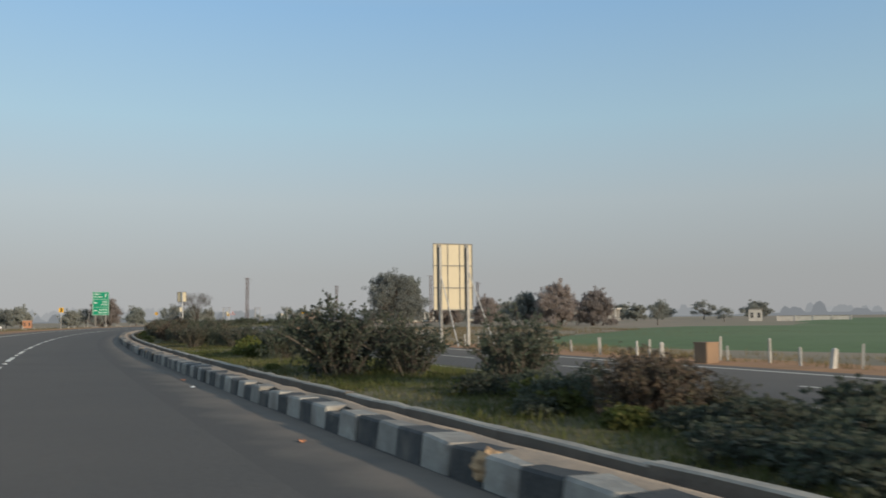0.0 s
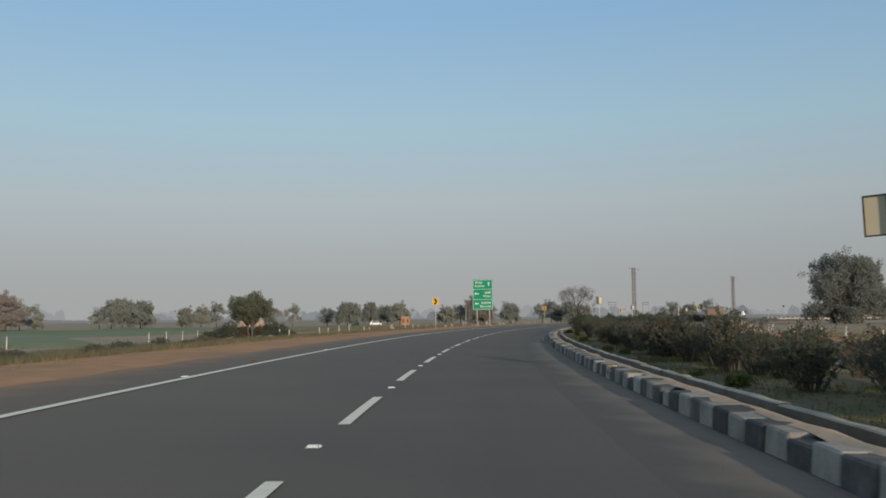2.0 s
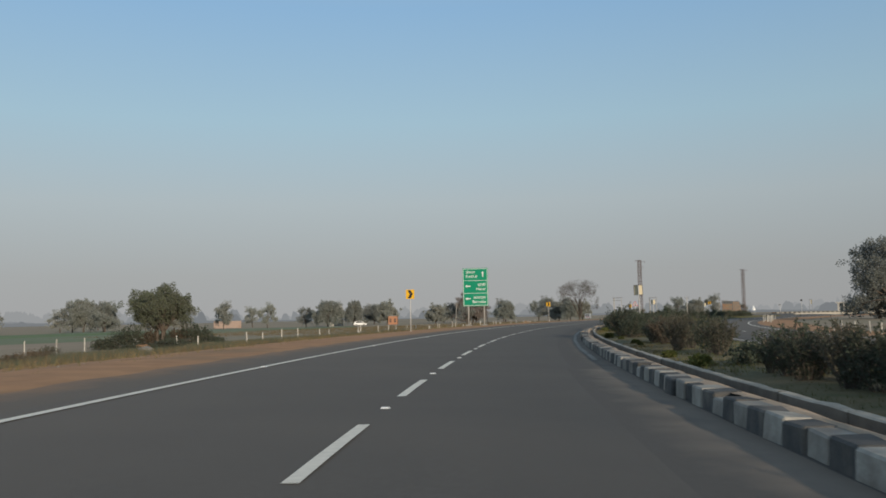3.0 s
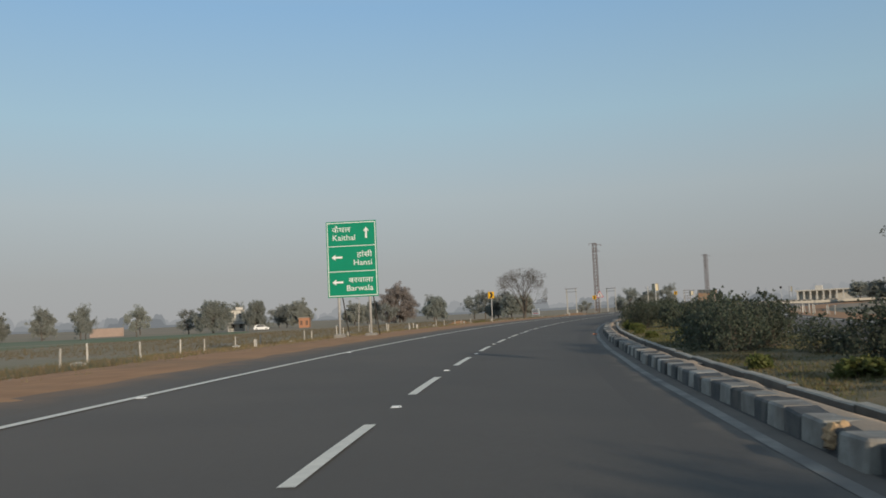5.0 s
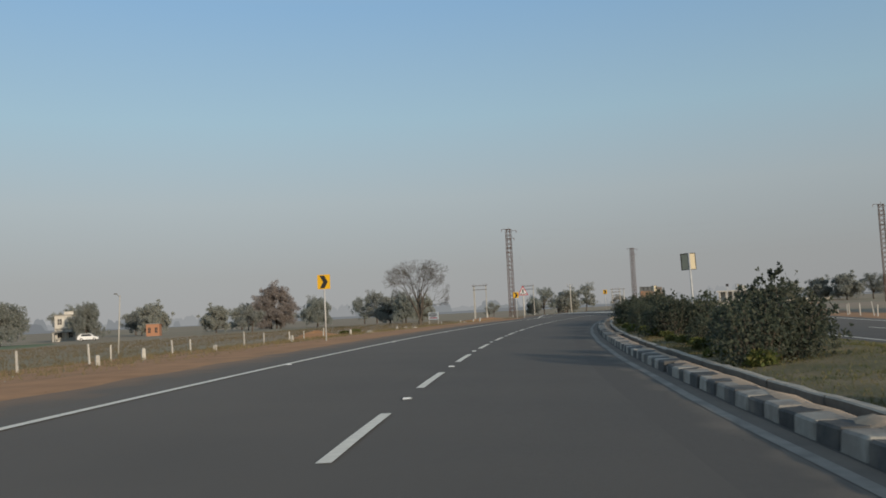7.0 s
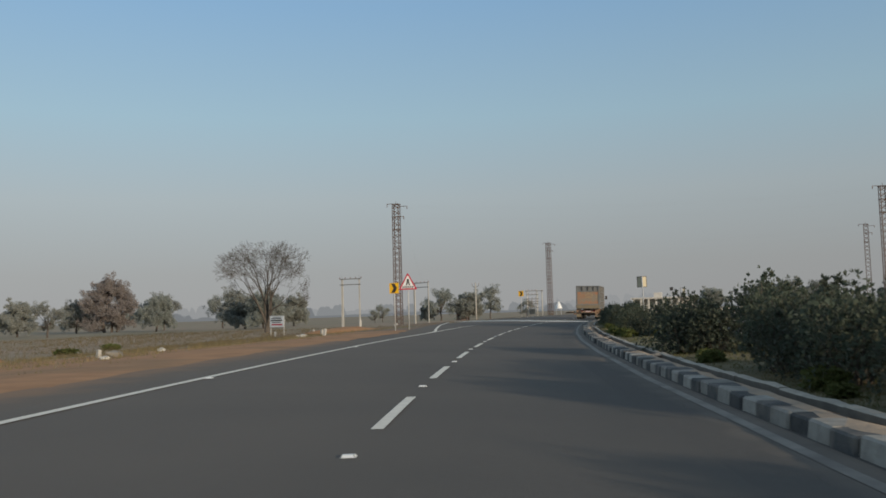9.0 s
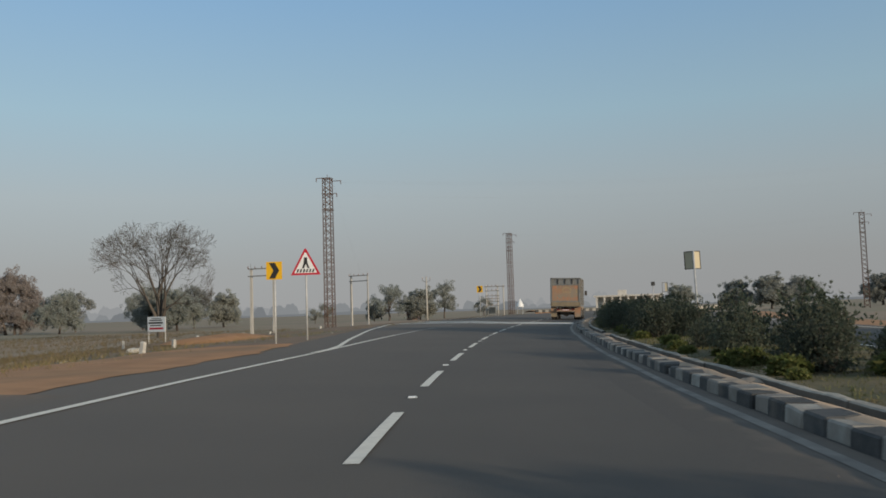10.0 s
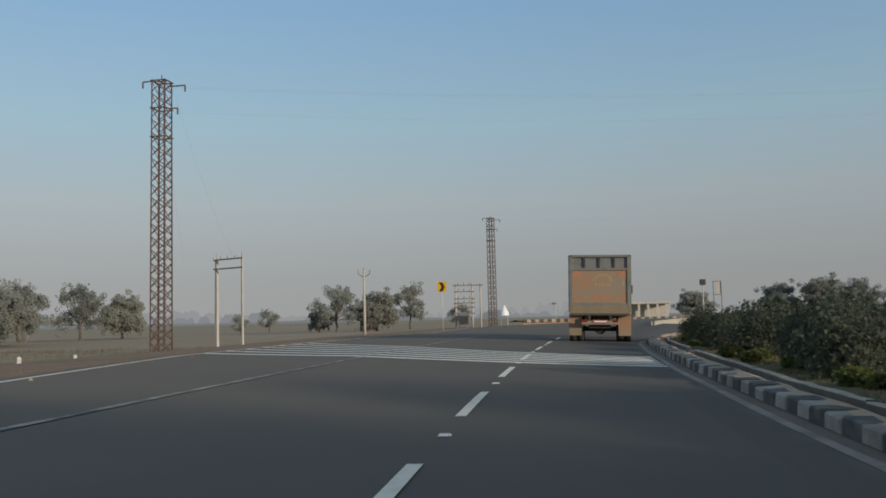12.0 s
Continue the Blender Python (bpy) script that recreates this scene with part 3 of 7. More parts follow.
strip("gutter_dust", 80.0, 283.0, 1.0, [(-2.4, bank(-2.4) - 0.003), (-2.9, bank(-2.9) + 0.003), (-3.25, bank(-3.25) + 0.003), (lambda s: kerb_o(s) + 0.02, bank(-3.67) + 0.004)], M_GUTTER, "asphalt turning dusty along the kerb")


def crop_field(pts, label, material, tall=0.13):
    g = Geo()
    rows, cols = 24, 24
    a, b, c, d = [Vector((*p, 0)) for p in pts]
    for j in range(rows + 1):
        for i in range(cols + 1):
            p = a.lerp(b, i / cols).lerp(d.lerp(c, i / cols), j / rows)
            rim = i in (0, cols) or j in (0, rows)
            g.v.append((p.x, p.y, land_at(p.x, p.y) + (-0.3 if rim else tall)))
    g.f = [(j * (cols + 1) + i, j * (cols + 1) + i + 1, (j + 1) * (cols + 1) + i + 1, (j + 1) * (cols + 1) + i) for j in range(rows) for i in range(cols)]
    tagged(new("crop_field", g.mesh("crop_field", material, True)), label, "field", kind="structure")


crop_field([(3.8, 56), (16.5, 17), (430, 120), (17, 122)], "wide field of low green wheat", M_CROP, 0.2)
crop_field([(46, 138), (430, 132), (430, 420), (130, 330)], "far field of low green wheat", M_CROP, 0.2)
crop_field([(-60, 84), (-82, 40), (-170, 70), (-112, 128)], "field of thin, dusty young crop beyond the road bank", M_THIN, 0.3)
crop_field([(-78, 62), (-160, 60), (-230, 190), (-108, 190)], "field of thin, dusty young crop", M_THIN)
crop_field([(-104, 196), (-190, 196), (-230, 268), (-135, 268)], "field of thin, dusty young crop", M_THIN)
crop_field([(-120, 128), (-200, 128), (-236, 186), (-135, 186)], "far field of low green wheat", M_CROP, 0.32)


# ---- painted lines ----
def line_strip(name, s0, s1, o, w, material, label, ds=2.0):
    f = o if callable(o) else (lambda s: o)
    zz = lambda s: (bank(f(s)) if f(s) > -4 else land(f(s))) + 0.009 + (0.006 if f(s) > 4.2 else 0)
    return strip(name, s0, s1, ds, [(lambda s: f(s) - w / 2, zz), (lambda s: f(s) + w / 2, zz)], material, label)


line_strip("edge_line", S0, 226, lambda s: 3.62 + drift(s), 0.15, M_PAINT, "white painted edge line on the asphalt")
line_strip("turning_lane_line", 226.2, 340, outer_line, 0.15, M_PAINT, "white painted edge line of the turning lane")
line_strip("inner_lane_line_start", 226.2, 240, lambda s: drift(s) + float(np.interp(s, [226, 240, 292], [3.62, 3.95, 4.1])), 0.15, M_PAINT, "white lane line beside the turning lane")
line_strip("inner_lane_line", 240, 246, lambda s: drift(s) + float(np.interp(s, [226, 240, 292], [3.62, 3.95, 4.1])), 0.15, M_FADED, "worn white lane line beside the turning lane")
line_strip("inner_lane_line_end", 246, 292, lambda s: float(np.interp(s, [226, 240, 292], [3.62, 3.95, 4.1])), 0.14, M_WORNLINE, "almost worn off lane line beside the turning lane")
line_strip("median_edge_line", 84, 283, lambda s: kerb_o(s) + 0.28 + 0.015 * math.sin(s * 0.7), 0.125, M_WORN, "worn pale edge line beside the kerb", ds=1.5)
line_strip("opposite_edge_line", S0, 330, -18.1, 0.15, M_PAINT, "white painted edge line of the opposite road")
line_strip("opposite_inner_line", S0, 283, -11.3, 0.15, M_PAINT, "white painted inner line of the opposite road")

def rumble_bars():
    """White raised bars slanting across the road before the junction."""
    for j in range(7):
        g, n = Geo(), 28
        right, left = 263.3 + 0.733 * j, 269.6 + 1.70 * j
        for k in range(n + 1):
            u = k / n
            o = -3.2 + (outer_line(left) + 3.1) * u
            s = right + (left - right) * (0.10 * u + 0.90 * u ** 1.6)
            for w in (0.0, 0.21 + 0.10 * u):
                for up in (0.002, 0.012):
                    g.v.append(tuple(road(s + w, o, (bank(o) if o < 4.2 else 0.131) + up)))
        for k in range(n):
            a, b = 4 * k, 4 * k + 4
            g.f += [(a + 1, b + 1, b + 3, a + 3), (a, b, b + 1, a + 1), (a + 2, a + 3, b + 3, b + 2)]
        tagged(new("rumble_bar", g.mesh("rumble_bar", M_BARS)), "white raised rumble bar across the asphalt", "road marking", "rumble bars before the junction")


rumble_bars()

ROAD = bpy.data.objects["road"]
OPP = bpy.data.objects["opposite_road"]


def dashes():
    g = Geo()
    d_ = 0.06
    g.v = [(-d_, -1.5, 0.0), (d_, -1.5, 0.0), (d_, -0.5, 0.004), (-d_, -0.5, 0.004), (d_, 0.5, 0.004), (-d_, 0.5, 0.004), (d_, 1.5, 0.0), (-d_, 1.5, 0.0)]
    g.f = [(0, 1, 2, 3), (3, 2, 4, 5), (5, 4, 6, 7)]
    me = g.mesh("lane_dash", M_PAINT)
    for k in range(-8, 60):
        s = 4.36 + 6 * k - 1.5
        if s > 285 and s < 330:
            continue
        p = road(s, 0.0, 0.007)
        ob = new("lane_dash", me)
        ob.parent = ROAD
        ob.matrix_basis = Matrix.Translation(p) @ Matrix.Rotation(heading(s), 4, "Z")
    for k in range(-6, 34):
        s = 2.0 + 9 * k
        p = road(s, -14.6, land(-14.6) + 0.012)
        ob = new("lane_dash", me)
        ob.parent = OPP
        ob.matrix_basis = Matrix.Translation(p) @ Matrix.Rotation(heading(s), 4, "Z")


dashes()


def road_studs():
    """Flat reflective studs in the gaps of the lane line and on the edge line."""
    first = None
    rng = random.Random(5)
    spots = [(4.36 + 6 * k + 1.5, rng.uniform(-0.03, 0.03), 0.004) for k in range(-3, 46)] + [(7 + 12 * k, 3.5, bank(3.5) + 0.008) for k in range(0, 19)]
    for s, o, z in spots:
        m = Matrix.Translation(road(s, o, z)) @ Matrix.Rotation(heading(s) + rng.uniform(-0.08, 0.08), 4, "Z")
        if first is None:
            first = thing("road_stud", m, "small white reflective road stud on the asphalt", "road stud", "studs of the lane line")
            g = Geo()
            g.add([(-.06, -.055, 0), (.06, -.055, 0), (.06, .055, 0), (-.06, .055, 0), (-.045, -.025, .018), (.045, -.025, .018), (.045, .025, .018), (-.045, .025, .018)],
                  [(4, 5, 6, 7), (1, 2, 6, 5), (2, 3, 7, 6), (3, 0, 4, 7), (0, 3, 2, 1)])
            part("body", g, M_WHITE, first)
            g = Geo().add([(-.05, -.0555, 0.002), (.05, -.0555, 0.002), (.04, -.027, .0185), (-.04, -.027, .0185)], [(0, 1, 2, 3)])
            part("reflector", g, M_WHITE, first)
        else:
            copy_thing(first, m)


road_studs()

# ---- signs ----
def chevron_sign(x, y, foot, face, scale=1.0, lean=0.0, hgt=2.62):
    m = Matrix.Translation((x, y, foot)) @ Matrix.Rotation(face, 4, "Z") @ Matrix.Rotation(radians(lean), 4, "Y")
    t = thing("chevron_sign", m, "yellow bend sign with black arrowhead on a steel post", "road sign", "bend signs along the road")
    part("post", Geo().rod((0, 0.03, -0.35), (0, 0.03, hgt - 0.06), 0.034, n=8), M_GALV, t, "grey galvanised post", True)
    w, b, top = 0.265 * scale, hgt - 0.57 * scale, hgt
    part("panel", Geo().box((0, -0.012, (b + top) / 2), (2 * w, 0.012, top - b)), M_YELLOW, t, "yellow reflective panel")
    h = (top - b) * 0.88
    c, q = (b + top) / 2, w
    pts = [(-0.62 * q, c + h / 2), (0.12 * q, c + h / 2), (0.66 * q, c), (0.12 * q, c - h / 2), (-0.62 * q, c - h / 2), (-0.08 * q, c)]
    g = Geo()
    y0 = -0.0225
    up, dn = [pts[0], pts[1], pts[2], pts[5]], [pts[5], pts[2], pts[3], pts[4]]
    g.flat(up, 0.003, y0).flat(dn, 0.003, y0)
    part("arrowhead", g, M_BLACK, t, "black arrowhead pointing along the bend")
    for dz in (0.12, 0.44):
        part("clamp", Geo().box((0, 0.012, b + dz * scale), (0.11, 0.05, 0.035)), M_GALV, t)
    return t


for x, y, z, s in ((-27.88, 45.60, 0.16, 50), (-46.52, 106.45, 0.15, 113), (-55.98, 170.6, 0.15, 178), (-55.44, 225.3, 0.14, 233), (-48.85, 304.0, 0.2, 311)):
    chevron_sign(x, y, z, heading(s) - radians(4), *((1.4, 0.0, 3.7) if y > 290 else ()))


def median_marker(x, y, s, lean=0.0):
    """The back of a folded bend sign for the opposite traffic."""
    m = Matrix.Translation((x, y, 0.0)) @ Matrix.Rotation(heading(s), 4, "Z") @ Matrix.Rotation(radians(lean), 4, "Y")
    t = thing("median_marker", m, "pale back of a folded bend sign on a steel post", "road sign", "bend signs in the median")
    part("post", Geo().rod((0, -0.03, -0.3), (0, -0.03, 2.72), 0.033, n=8), M_GALV, t, "grey galvanised post", True)
    for sgn in (-1, 1):
        r = Matrix.Rotation(sgn * radians(43), 3, "Z")
        c = r @ Vector((sgn * 0.17, 0, 0)) + Vector((0, 0.02, 2.43))
        pn = part("panel", Geo().box(c, (0.33, 0.01, 0.58), r), M_CREAM, t, "pale back of a sheet panel")
        g = Geo()
        for dx, dz, sx, sz in ((0, 0.285, 0.34, 0.022), (0, -0.285, 0.34, 0.022), (0.16, 0, 0.022, 0.57), (-0.16, 0, 0.022, 0.57)):
            g.box(r @ Vector((sgn * 0.17 + dx, -0.012, dz)) + Vector((0, 0.02, 2.43)), (sx, 0.014, sz), r)
        part("frame", g, M_TRUCKD, pn, "dark angle frame")
    return t


for x, y, s, lean in ((-15.3, 51.4, 52, -1.5), (-33.1, 110.0, 113.5, -1.6), (-42.0, 169.7, 176, -1.4), (-41.85, 226.3, 234, -1.2)):
    median_marker(x, y, s, lean)


def text_mesh(body, size, align="LEFT", bold=0.0):
    cu = bpy.data.curves.new("writing", "FONT")
    cu.body, cu.size, cu.align_x, cu.offset, cu.extrude = body, size, align, bold, 0.0015
    cu.resolution_u = 3
    ob = bpy.data.objects.new("writing", cu)
    scene.collection.objects.link(ob)
    dg = bpy.context.evaluated_depsgraph_get()
    me = bpy.data.meshes.new_from_object(ob.evaluated_get(dg))
    bpy.data.objects.remove(ob)
    me.transform(Matrix.Rotation(radians(90), 4, "X"))
    return me


def direction_sign():
    """The tall green board at the roadside, 2.43 m wide and 3.63 m high."""
    face = math.atan2(0.545, 2.31)
    m = Matrix.Translation((-53.205, 135.71, 0.2)) @ Matrix.Rotation(face, 4, "Z")
    t = thing("direction_sign", m, "tall green direction sign with white lettering on two steel posts", "road sign")
    W, B, T = 2.43, 1.83, 5.46
    part("panel", Geo().box((0, 0, (B + T) / 2), (W, 0.02, T - B), cut=0.004), M_GREEN, t, "green reflective sheet")
    for x in (-0.72, 0.78):
        p = part("post", Geo().rod((x, 0.09, -0.3), (x, 0.09, T - 0.25), 0.062, n=10), M_GALV, t, "grey steel tube post", True)
        part("footing", Geo().box((x, 0.09, -0.02), (0.55, 0.5, 0.22), cut=0.03), M_CONC, p, "rough concrete footing")
        part("brace", Geo().rod((x + 0.1, 0.12, B + 0.5), (x + 0.22, 1.5, -0.35), 0.03, n=6), M_TRUCKD, t, "dark slanting brace")
    for z in (B + 0.35, (B + T) / 2, T - 0.35):
        part("crossbar", Geo().box((0, 0.03, z), (W - 0.1, 0.035, 0.05)), M_GALV, t)
    g, e = Geo(), 0.035
    for cx, cz, sx, sz in ((0, T - 0.07, W - 0.09, e), (0, B + 0.07, W - 0.09, e), (-W / 2 + 0.06, (B + T) / 2, e, T - B - 0.175), (W / 2 - 0.06, (B + T) / 2, e, T - B - 0.175)):
        g.box((cx, -0.0125, cz), (sx, 0.003, sz))
    part("border", g, M_WHITE, t, "white border line")
    third = (T - B) / 3
    for k in (1, 2):
        part("dividing_line", Geo().box((0, -0.0125, B + 0.02 + third * k), (W - 0.17, 0.003, 0.03)), M_WHITE, t, "white dividing line")

    def write(body, size, x, z, align, bold=0.0, high=1.0):
        me = text_mesh(body, size, align, bold)
        me.transform(Matrix.Diagonal((1, 1, high, 1)))
        me.materials.append(M_WHITE)
        ob = part("lettering", me, M_WHITE, t, "white lettering")
        ob.location = (x, -0.0125, z)

    rows = (("\u0915\u0948\u0925\u0932", "Kaithal", -0.93, "LEFT"), ("\u0939\u093e\u0902\u0938\u0940", "Hansi", 0.98, "RIGHT"), ("\u092c\u0930\u0935\u093e\u0932\u093e", "Barwala", 0.98, "RIGHT"))
    for k, (hi, en, x, al) in enumerate(rows):
        base = T - third * (k + 1)
        write(hi, 0.43, x, base + 0.69, al, 0.0, 0.82)
        write(en, 0.41, x, base + 0.30, al, 0.0, 0.94)

    def arrow(cx, cz, turn):
        r = Matrix.Rotation(turn, 2)
        g = Geo()
        for pts in ([(-0.045, -0.26), (0.045, -0.26), (0.045, 0.12), (-0.045, 0.12)], [(-0.14, 0.07), (-0.045, 0.09), (0.0, 0.26), (-0.0, 0.27)], [(0.0, 0.27), (0.0, 0.26), (0.045, 0.09), (0.14, 0.07)], [(-0.045, 0.09), (0.045, 0.09), (0.0, 0.265)]):
            q = [r @ Vector(p) for p in pts]
            g.flat([(v.x + cx, v.y + cz) for v in q], 0.003, -0.014)
        part("arrow", g, M_WHITE, t, "white arrow")

    arrow(0.72, T - third + 0.63, 0)
    arrow(-0.72, T - 2 * third + 0.70, radians(90))
    arrow(-0.72, T - 3 * third + 0.72, radians(90))


direction_sign()


def warning_sign():
    m = Matrix.Translation((-55.18, 229.1, 0.12)) @ Matrix.Rotation(radians(-3), 4, "Z")
    t = thing("crossing_sign", m, "white warning triangle with red border on a steel post", "road sign")
    part("post", Geo().rod((0, 0.03, -0.3), (0, 0.03, 3.1), 0.034, n=8), M_GALV, t, "grey galvanised post", True)
    top, base, half = 3.32, 2.36, 0.55

    def tri(k, y):
        cz = base + (top - base) / 3
        q = [(-half, base), (half, base), (0.03, top), (-0.03, top)]
        return [(x * k, cz + (z - cz) * k) for x, z in q]

    part("border", Geo().flat(tri(1.0, 0), 0.012, -0.02), M_RED, t, "red border plate")
    part("panel", Geo().flat(tri(0.77, 0), 0.003, -0.024), M_WHITE, t, "white face")
    g = Geo()
    for k in range(6):
        x = -0.31 + k * 0.115
        g.flat([(x - 0.035, 2.455), (x + 0.03, 2.455), (x + 0.075, 2.575), (x + 0.01, 2.575)], 0.002, -0.0265)
    part("stripes", g, M_BLACK, t, "black slanting stripes")
    g = Geo()
    g.flat([(-0.13, 2.60), (-0.06, 2.60), (0.01, 2.76), (0.08, 2.60), (0.15, 2.60), (0.075, 2.80), (0.06, 3.0), (-0.05, 3.0), (-0.07, 2.80)], 0.002, -0.0265)
    part("emblem", g, M_BLACK, t, "plain black shape")


warning_sign()


def notice_board():
    m = Matrix.Translation((-71.4, 257.65, -0.62)) @ Matrix.Rotation(math.atan2(-1.03, 1.65), 4, "Z")
    t = thing("notice_board", m, "white roadside notice board with rows of dark writing", "sign board")
    part("panel", Geo().box((0, 0, 1.32), (1.95, 0.03, 1.05), cut=0.005), M_WHITE, t, "white painted sheet")
    for x in (-0.9, 0.9):
        part("post", Geo().box((x, 0.03, 0.85), (0.06, 0.05, 2.0)), M_WPOST, t)
    g = Geo()
    for k, (z, w, hh) in enumerate(((1.72, 1.0, 0.05), (1.60, 1.35, 0.08), (1.42, 1.55, 0.12), (1.24, 1.2, 0.07))):
        g.box((-0.08 if k else 0, -0.018, z), (w, 0.004, hh))
    part("writing_bars", g, M_BLACK, t, "dark rows of writing")
    part("red_bar", Geo().box((0, -0.018, 1.03), (1.5, 0.004, 0.13)), M_RED, t, "red row of writing")


notice_board()


def back_billboard():
    """A large board beside the opposite road, seen from its back."""
    m = Matrix.Translation((0.5, 45.32, -0.42)) @ Matrix.Rotation(math.atan2(0.75, 2.02), 4, "Z")
    t = thing("billboard", m, "large board with cream sheet back on two white steel posts", "billboard")
    W, B, T = 2.16, 1.85, 5.30
    h = (T - B) / 3
    for k in range(3):
        part("sheet", Geo().box((0, 0, B + h * (k + 0.5)), (W, 0.012, h - 0.012)), M_CREAM, t, "cream primed sheet")
    for z in (B + 0.015, B + h, B + 2 * h, T - 0.015):
        part("rail", Geo().box((0, -0.03, z), (W + 0.03, 0.04, 0.045)), M_TRUCKG, t, "thin steel rail")
    for x in (-W / 2, -W / 2 + 0.26, -0.28, 0.38, W / 2 - 0.36, W / 2):
        part("stiffener", Geo().box((x, -0.025, (B + T) / 2), (0.035, 0.035, T - B - 0.05)), M_TRUCKG, t)
    for x in (-0.74, 0.78):
        part("post", Geo().box((x, -0.12, (T - 0.1) / 2 - 0.2), (0.13, 0.13, T + 0.1)), M_WPOST, t, "white steel post")
        part("backing_channel", Geo().box((x - 0.02, -0.045, (B + T) / 2), (0.2, 0.05, T - B - 0.12)), M_TRUCKG, t)
    for a, b in (((-0.72, -0.16, 3.6), (-0.25, -1.35, 0.0)), ((0.80, -0.16, 3.9), (1.75, -1.3, 0.0))):
        part("brace", Geo().rod(a, b, 0.03, n=6), M_GALV, t, "slanting steel brace")


back_billboard()


# ---- pylons, poles and wires ----
PYLONS = [(-63.72, 283.67, -0.58, 15.2, -10), (-43.3, 353.9, -0.2, 14.7, -28), (13.3, 341.0, -0.55, 15.4, -20), (-4.2, 288.6, -0.55, 15.6, -4)]


def lattice_mast(x, y, z, hgt, turn, first=[None]):
    m = Matrix.Translation((x, y, z)) @ Matrix.Rotation(radians(turn), 4, "Z") @ Matrix.Diagonal((1, 1, hgt / 15.2, 1))
    if first[0]:
        return copy_thing(first[0], m)
    t = first[0] = thing("lattice_mast", m, "slender rusty steel lattice mast standing in the field", "pylon", "masts of the power line")
    H, wb, wt_, n = 15.2, 0.445, 0.405, 21
    half = lambda z_: wb + (wt_ - wb) * z_ / H
    for sx in (-1, 1):
        for sy in (-1, 1):
            g = Geo()
            for dx, dy, ax, ay in ((0.035, 0, 0.08, 0.014), (0, 0.035, 0.014, 0.08)):
                lo = [(sx * (half(0) - dx) + i * ax / 2, sy * (half(0) - dy) + j * ay / 2, -0.4) for i, j in ((-1, -1), (1, -1), (1, 1), (-1, 1))]
                hi = [(sx * (half(H) - dx) + i * ax / 2, sy * (half(H) - dy) + j * ay / 2, H) for i, j in ((-1, -1), (1, -1), (1, 1), (-1, 1))]
                g.add(lo + hi, [(0, 1, 5, 4), (1, 2, 6, 5), (2, 3, 7, 6), (3, 0, 4, 7), (4, 5, 6, 7)])
            part("leg", g, M_RUST, t, "rusty angle leg")
    step = H / n
    bar = Geo()
    L = math.hypot(0.93, step)
    bar.box((0, 0, 0), (L, 0.012, 0.05))
    me = bar.mesh("brace", M_RUST)
    for k in range(n):
        zc = step * (k + 0.5)
        w = half(zc)
        for face in range(4):
            for sgn in (-1, 1):
                ob = new("brace", me)
                ob.parent = t
                ob.matrix_basis = Matrix.Rotation(radians(90 * face), 4, "Z") @ Matrix.Translation((0, -w + 0.012 * sgn, zc)) @ Matrix.Rotation(sgn * math.atan2(step, 0.93), 4, "Y") @ Matrix.Diagonal((w / 0.465, 1, 1, 1))
    for z_ in (H - 0.05, H - 1.6, H - 3.2):
        for face in range(4):
            ob = part("ring_bar", Geo().box((0, -half(z_) - 0.02, z_), (2 * half(z_) + 0.12, 0.05, 0.06)), M_RUST, t)
            ob.matrix_basis = Matrix.Rotation(radians(90 * face), 4, "Z")
    for z_, ln, sd in ((H + 0.02, 0.75, -1), (H - 0.35, 1.0, 1), (H - 1.6, 0.55, 1)):
        arm = part("arm", Geo().box((sd * (half(z_) + ln / 2), 0, z_), (ln, 0.07, 0.06)), M_RUST, t)
        part("insulator", Geo().rod((sd * (half(z_) + ln), 0, z_ - 0.02), (sd * (half(z_) + ln), 0, z_ - 0.36), 0.05, 0.045, 8), M_INSUL, arm, "brown insulator")
    part("peak", Geo().rod((0, 0, H - 0.1), (0, 0, H + 0.35), 0.025), M_RUST, t)
    part("cross_frame", Geo().box((0, 0, H - 0.02), (0.9, 0.06, 0.05)).box((0, 0, H - 0.08), (0.06, 0.9, 0.05)), M_RUST, t)
    return t


for q in PYLONS:
    lattice_mast(*q)


def wire(a, b, sag, r=0.0026):
    g, n, a, b = Geo(), 14, Vector(a), Vector(b)
    side = Vector((b.y - a.y, a.x - b.x, 0)).normalized() * r
    for k in range(n + 1):
        p = a.lerp(b, k / n) - Vector((0, 0, sag * 4 * (k / n) * (1 - k / n)))
        g.v += [tuple(p + side), tuple(p - side), tuple(p + Vector((0, 0, 1.6 * r)))]
    g.f = [(3 * k + j, 3 * k + (j + 1) % 3, 3 * k + 3 + (j + 1) % 3, 3 * k + 3 + j) for k in range(n) for j in range(3)]
    tagged(new("power_line", g.mesh("power_line", M_WIRE)), "thin dark power line hanging between masts", "wire", "power lines")


for a, b in ((PYLONS[0], PYLONS[3]), (PYLONS[1], PYLONS[2])):
    for dy, dz in ((0.5, 0.0), (-0.5, -0.35), (0.0, -1.6)):
        wire((a[0] + 0.9, a[1] + dy, a[2] + a[3] + dz - 0.2), (b[0] - 0.9, b[1] + dy, b[2] + b[3] + dz - 0.2), 0.9)
wire((PYLONS[0][0], PYLONS[0][1], 14.3), (-64.5, 289.9, 5.0), 0.5)
wire((PYLONS[0][0] + 0.6, PYLONS[0][1], 14.2), (-61.3, 289.6, 5.0), 0.5)


def insulators(parent, pts, hgt=0.16):
    for p in pts:
        part("insulator", Geo().rod(p, (p[0], p[1], p[2] + hgt), 0.05, 0.03, 8), M_INSUL, parent, "brown pin insulator")


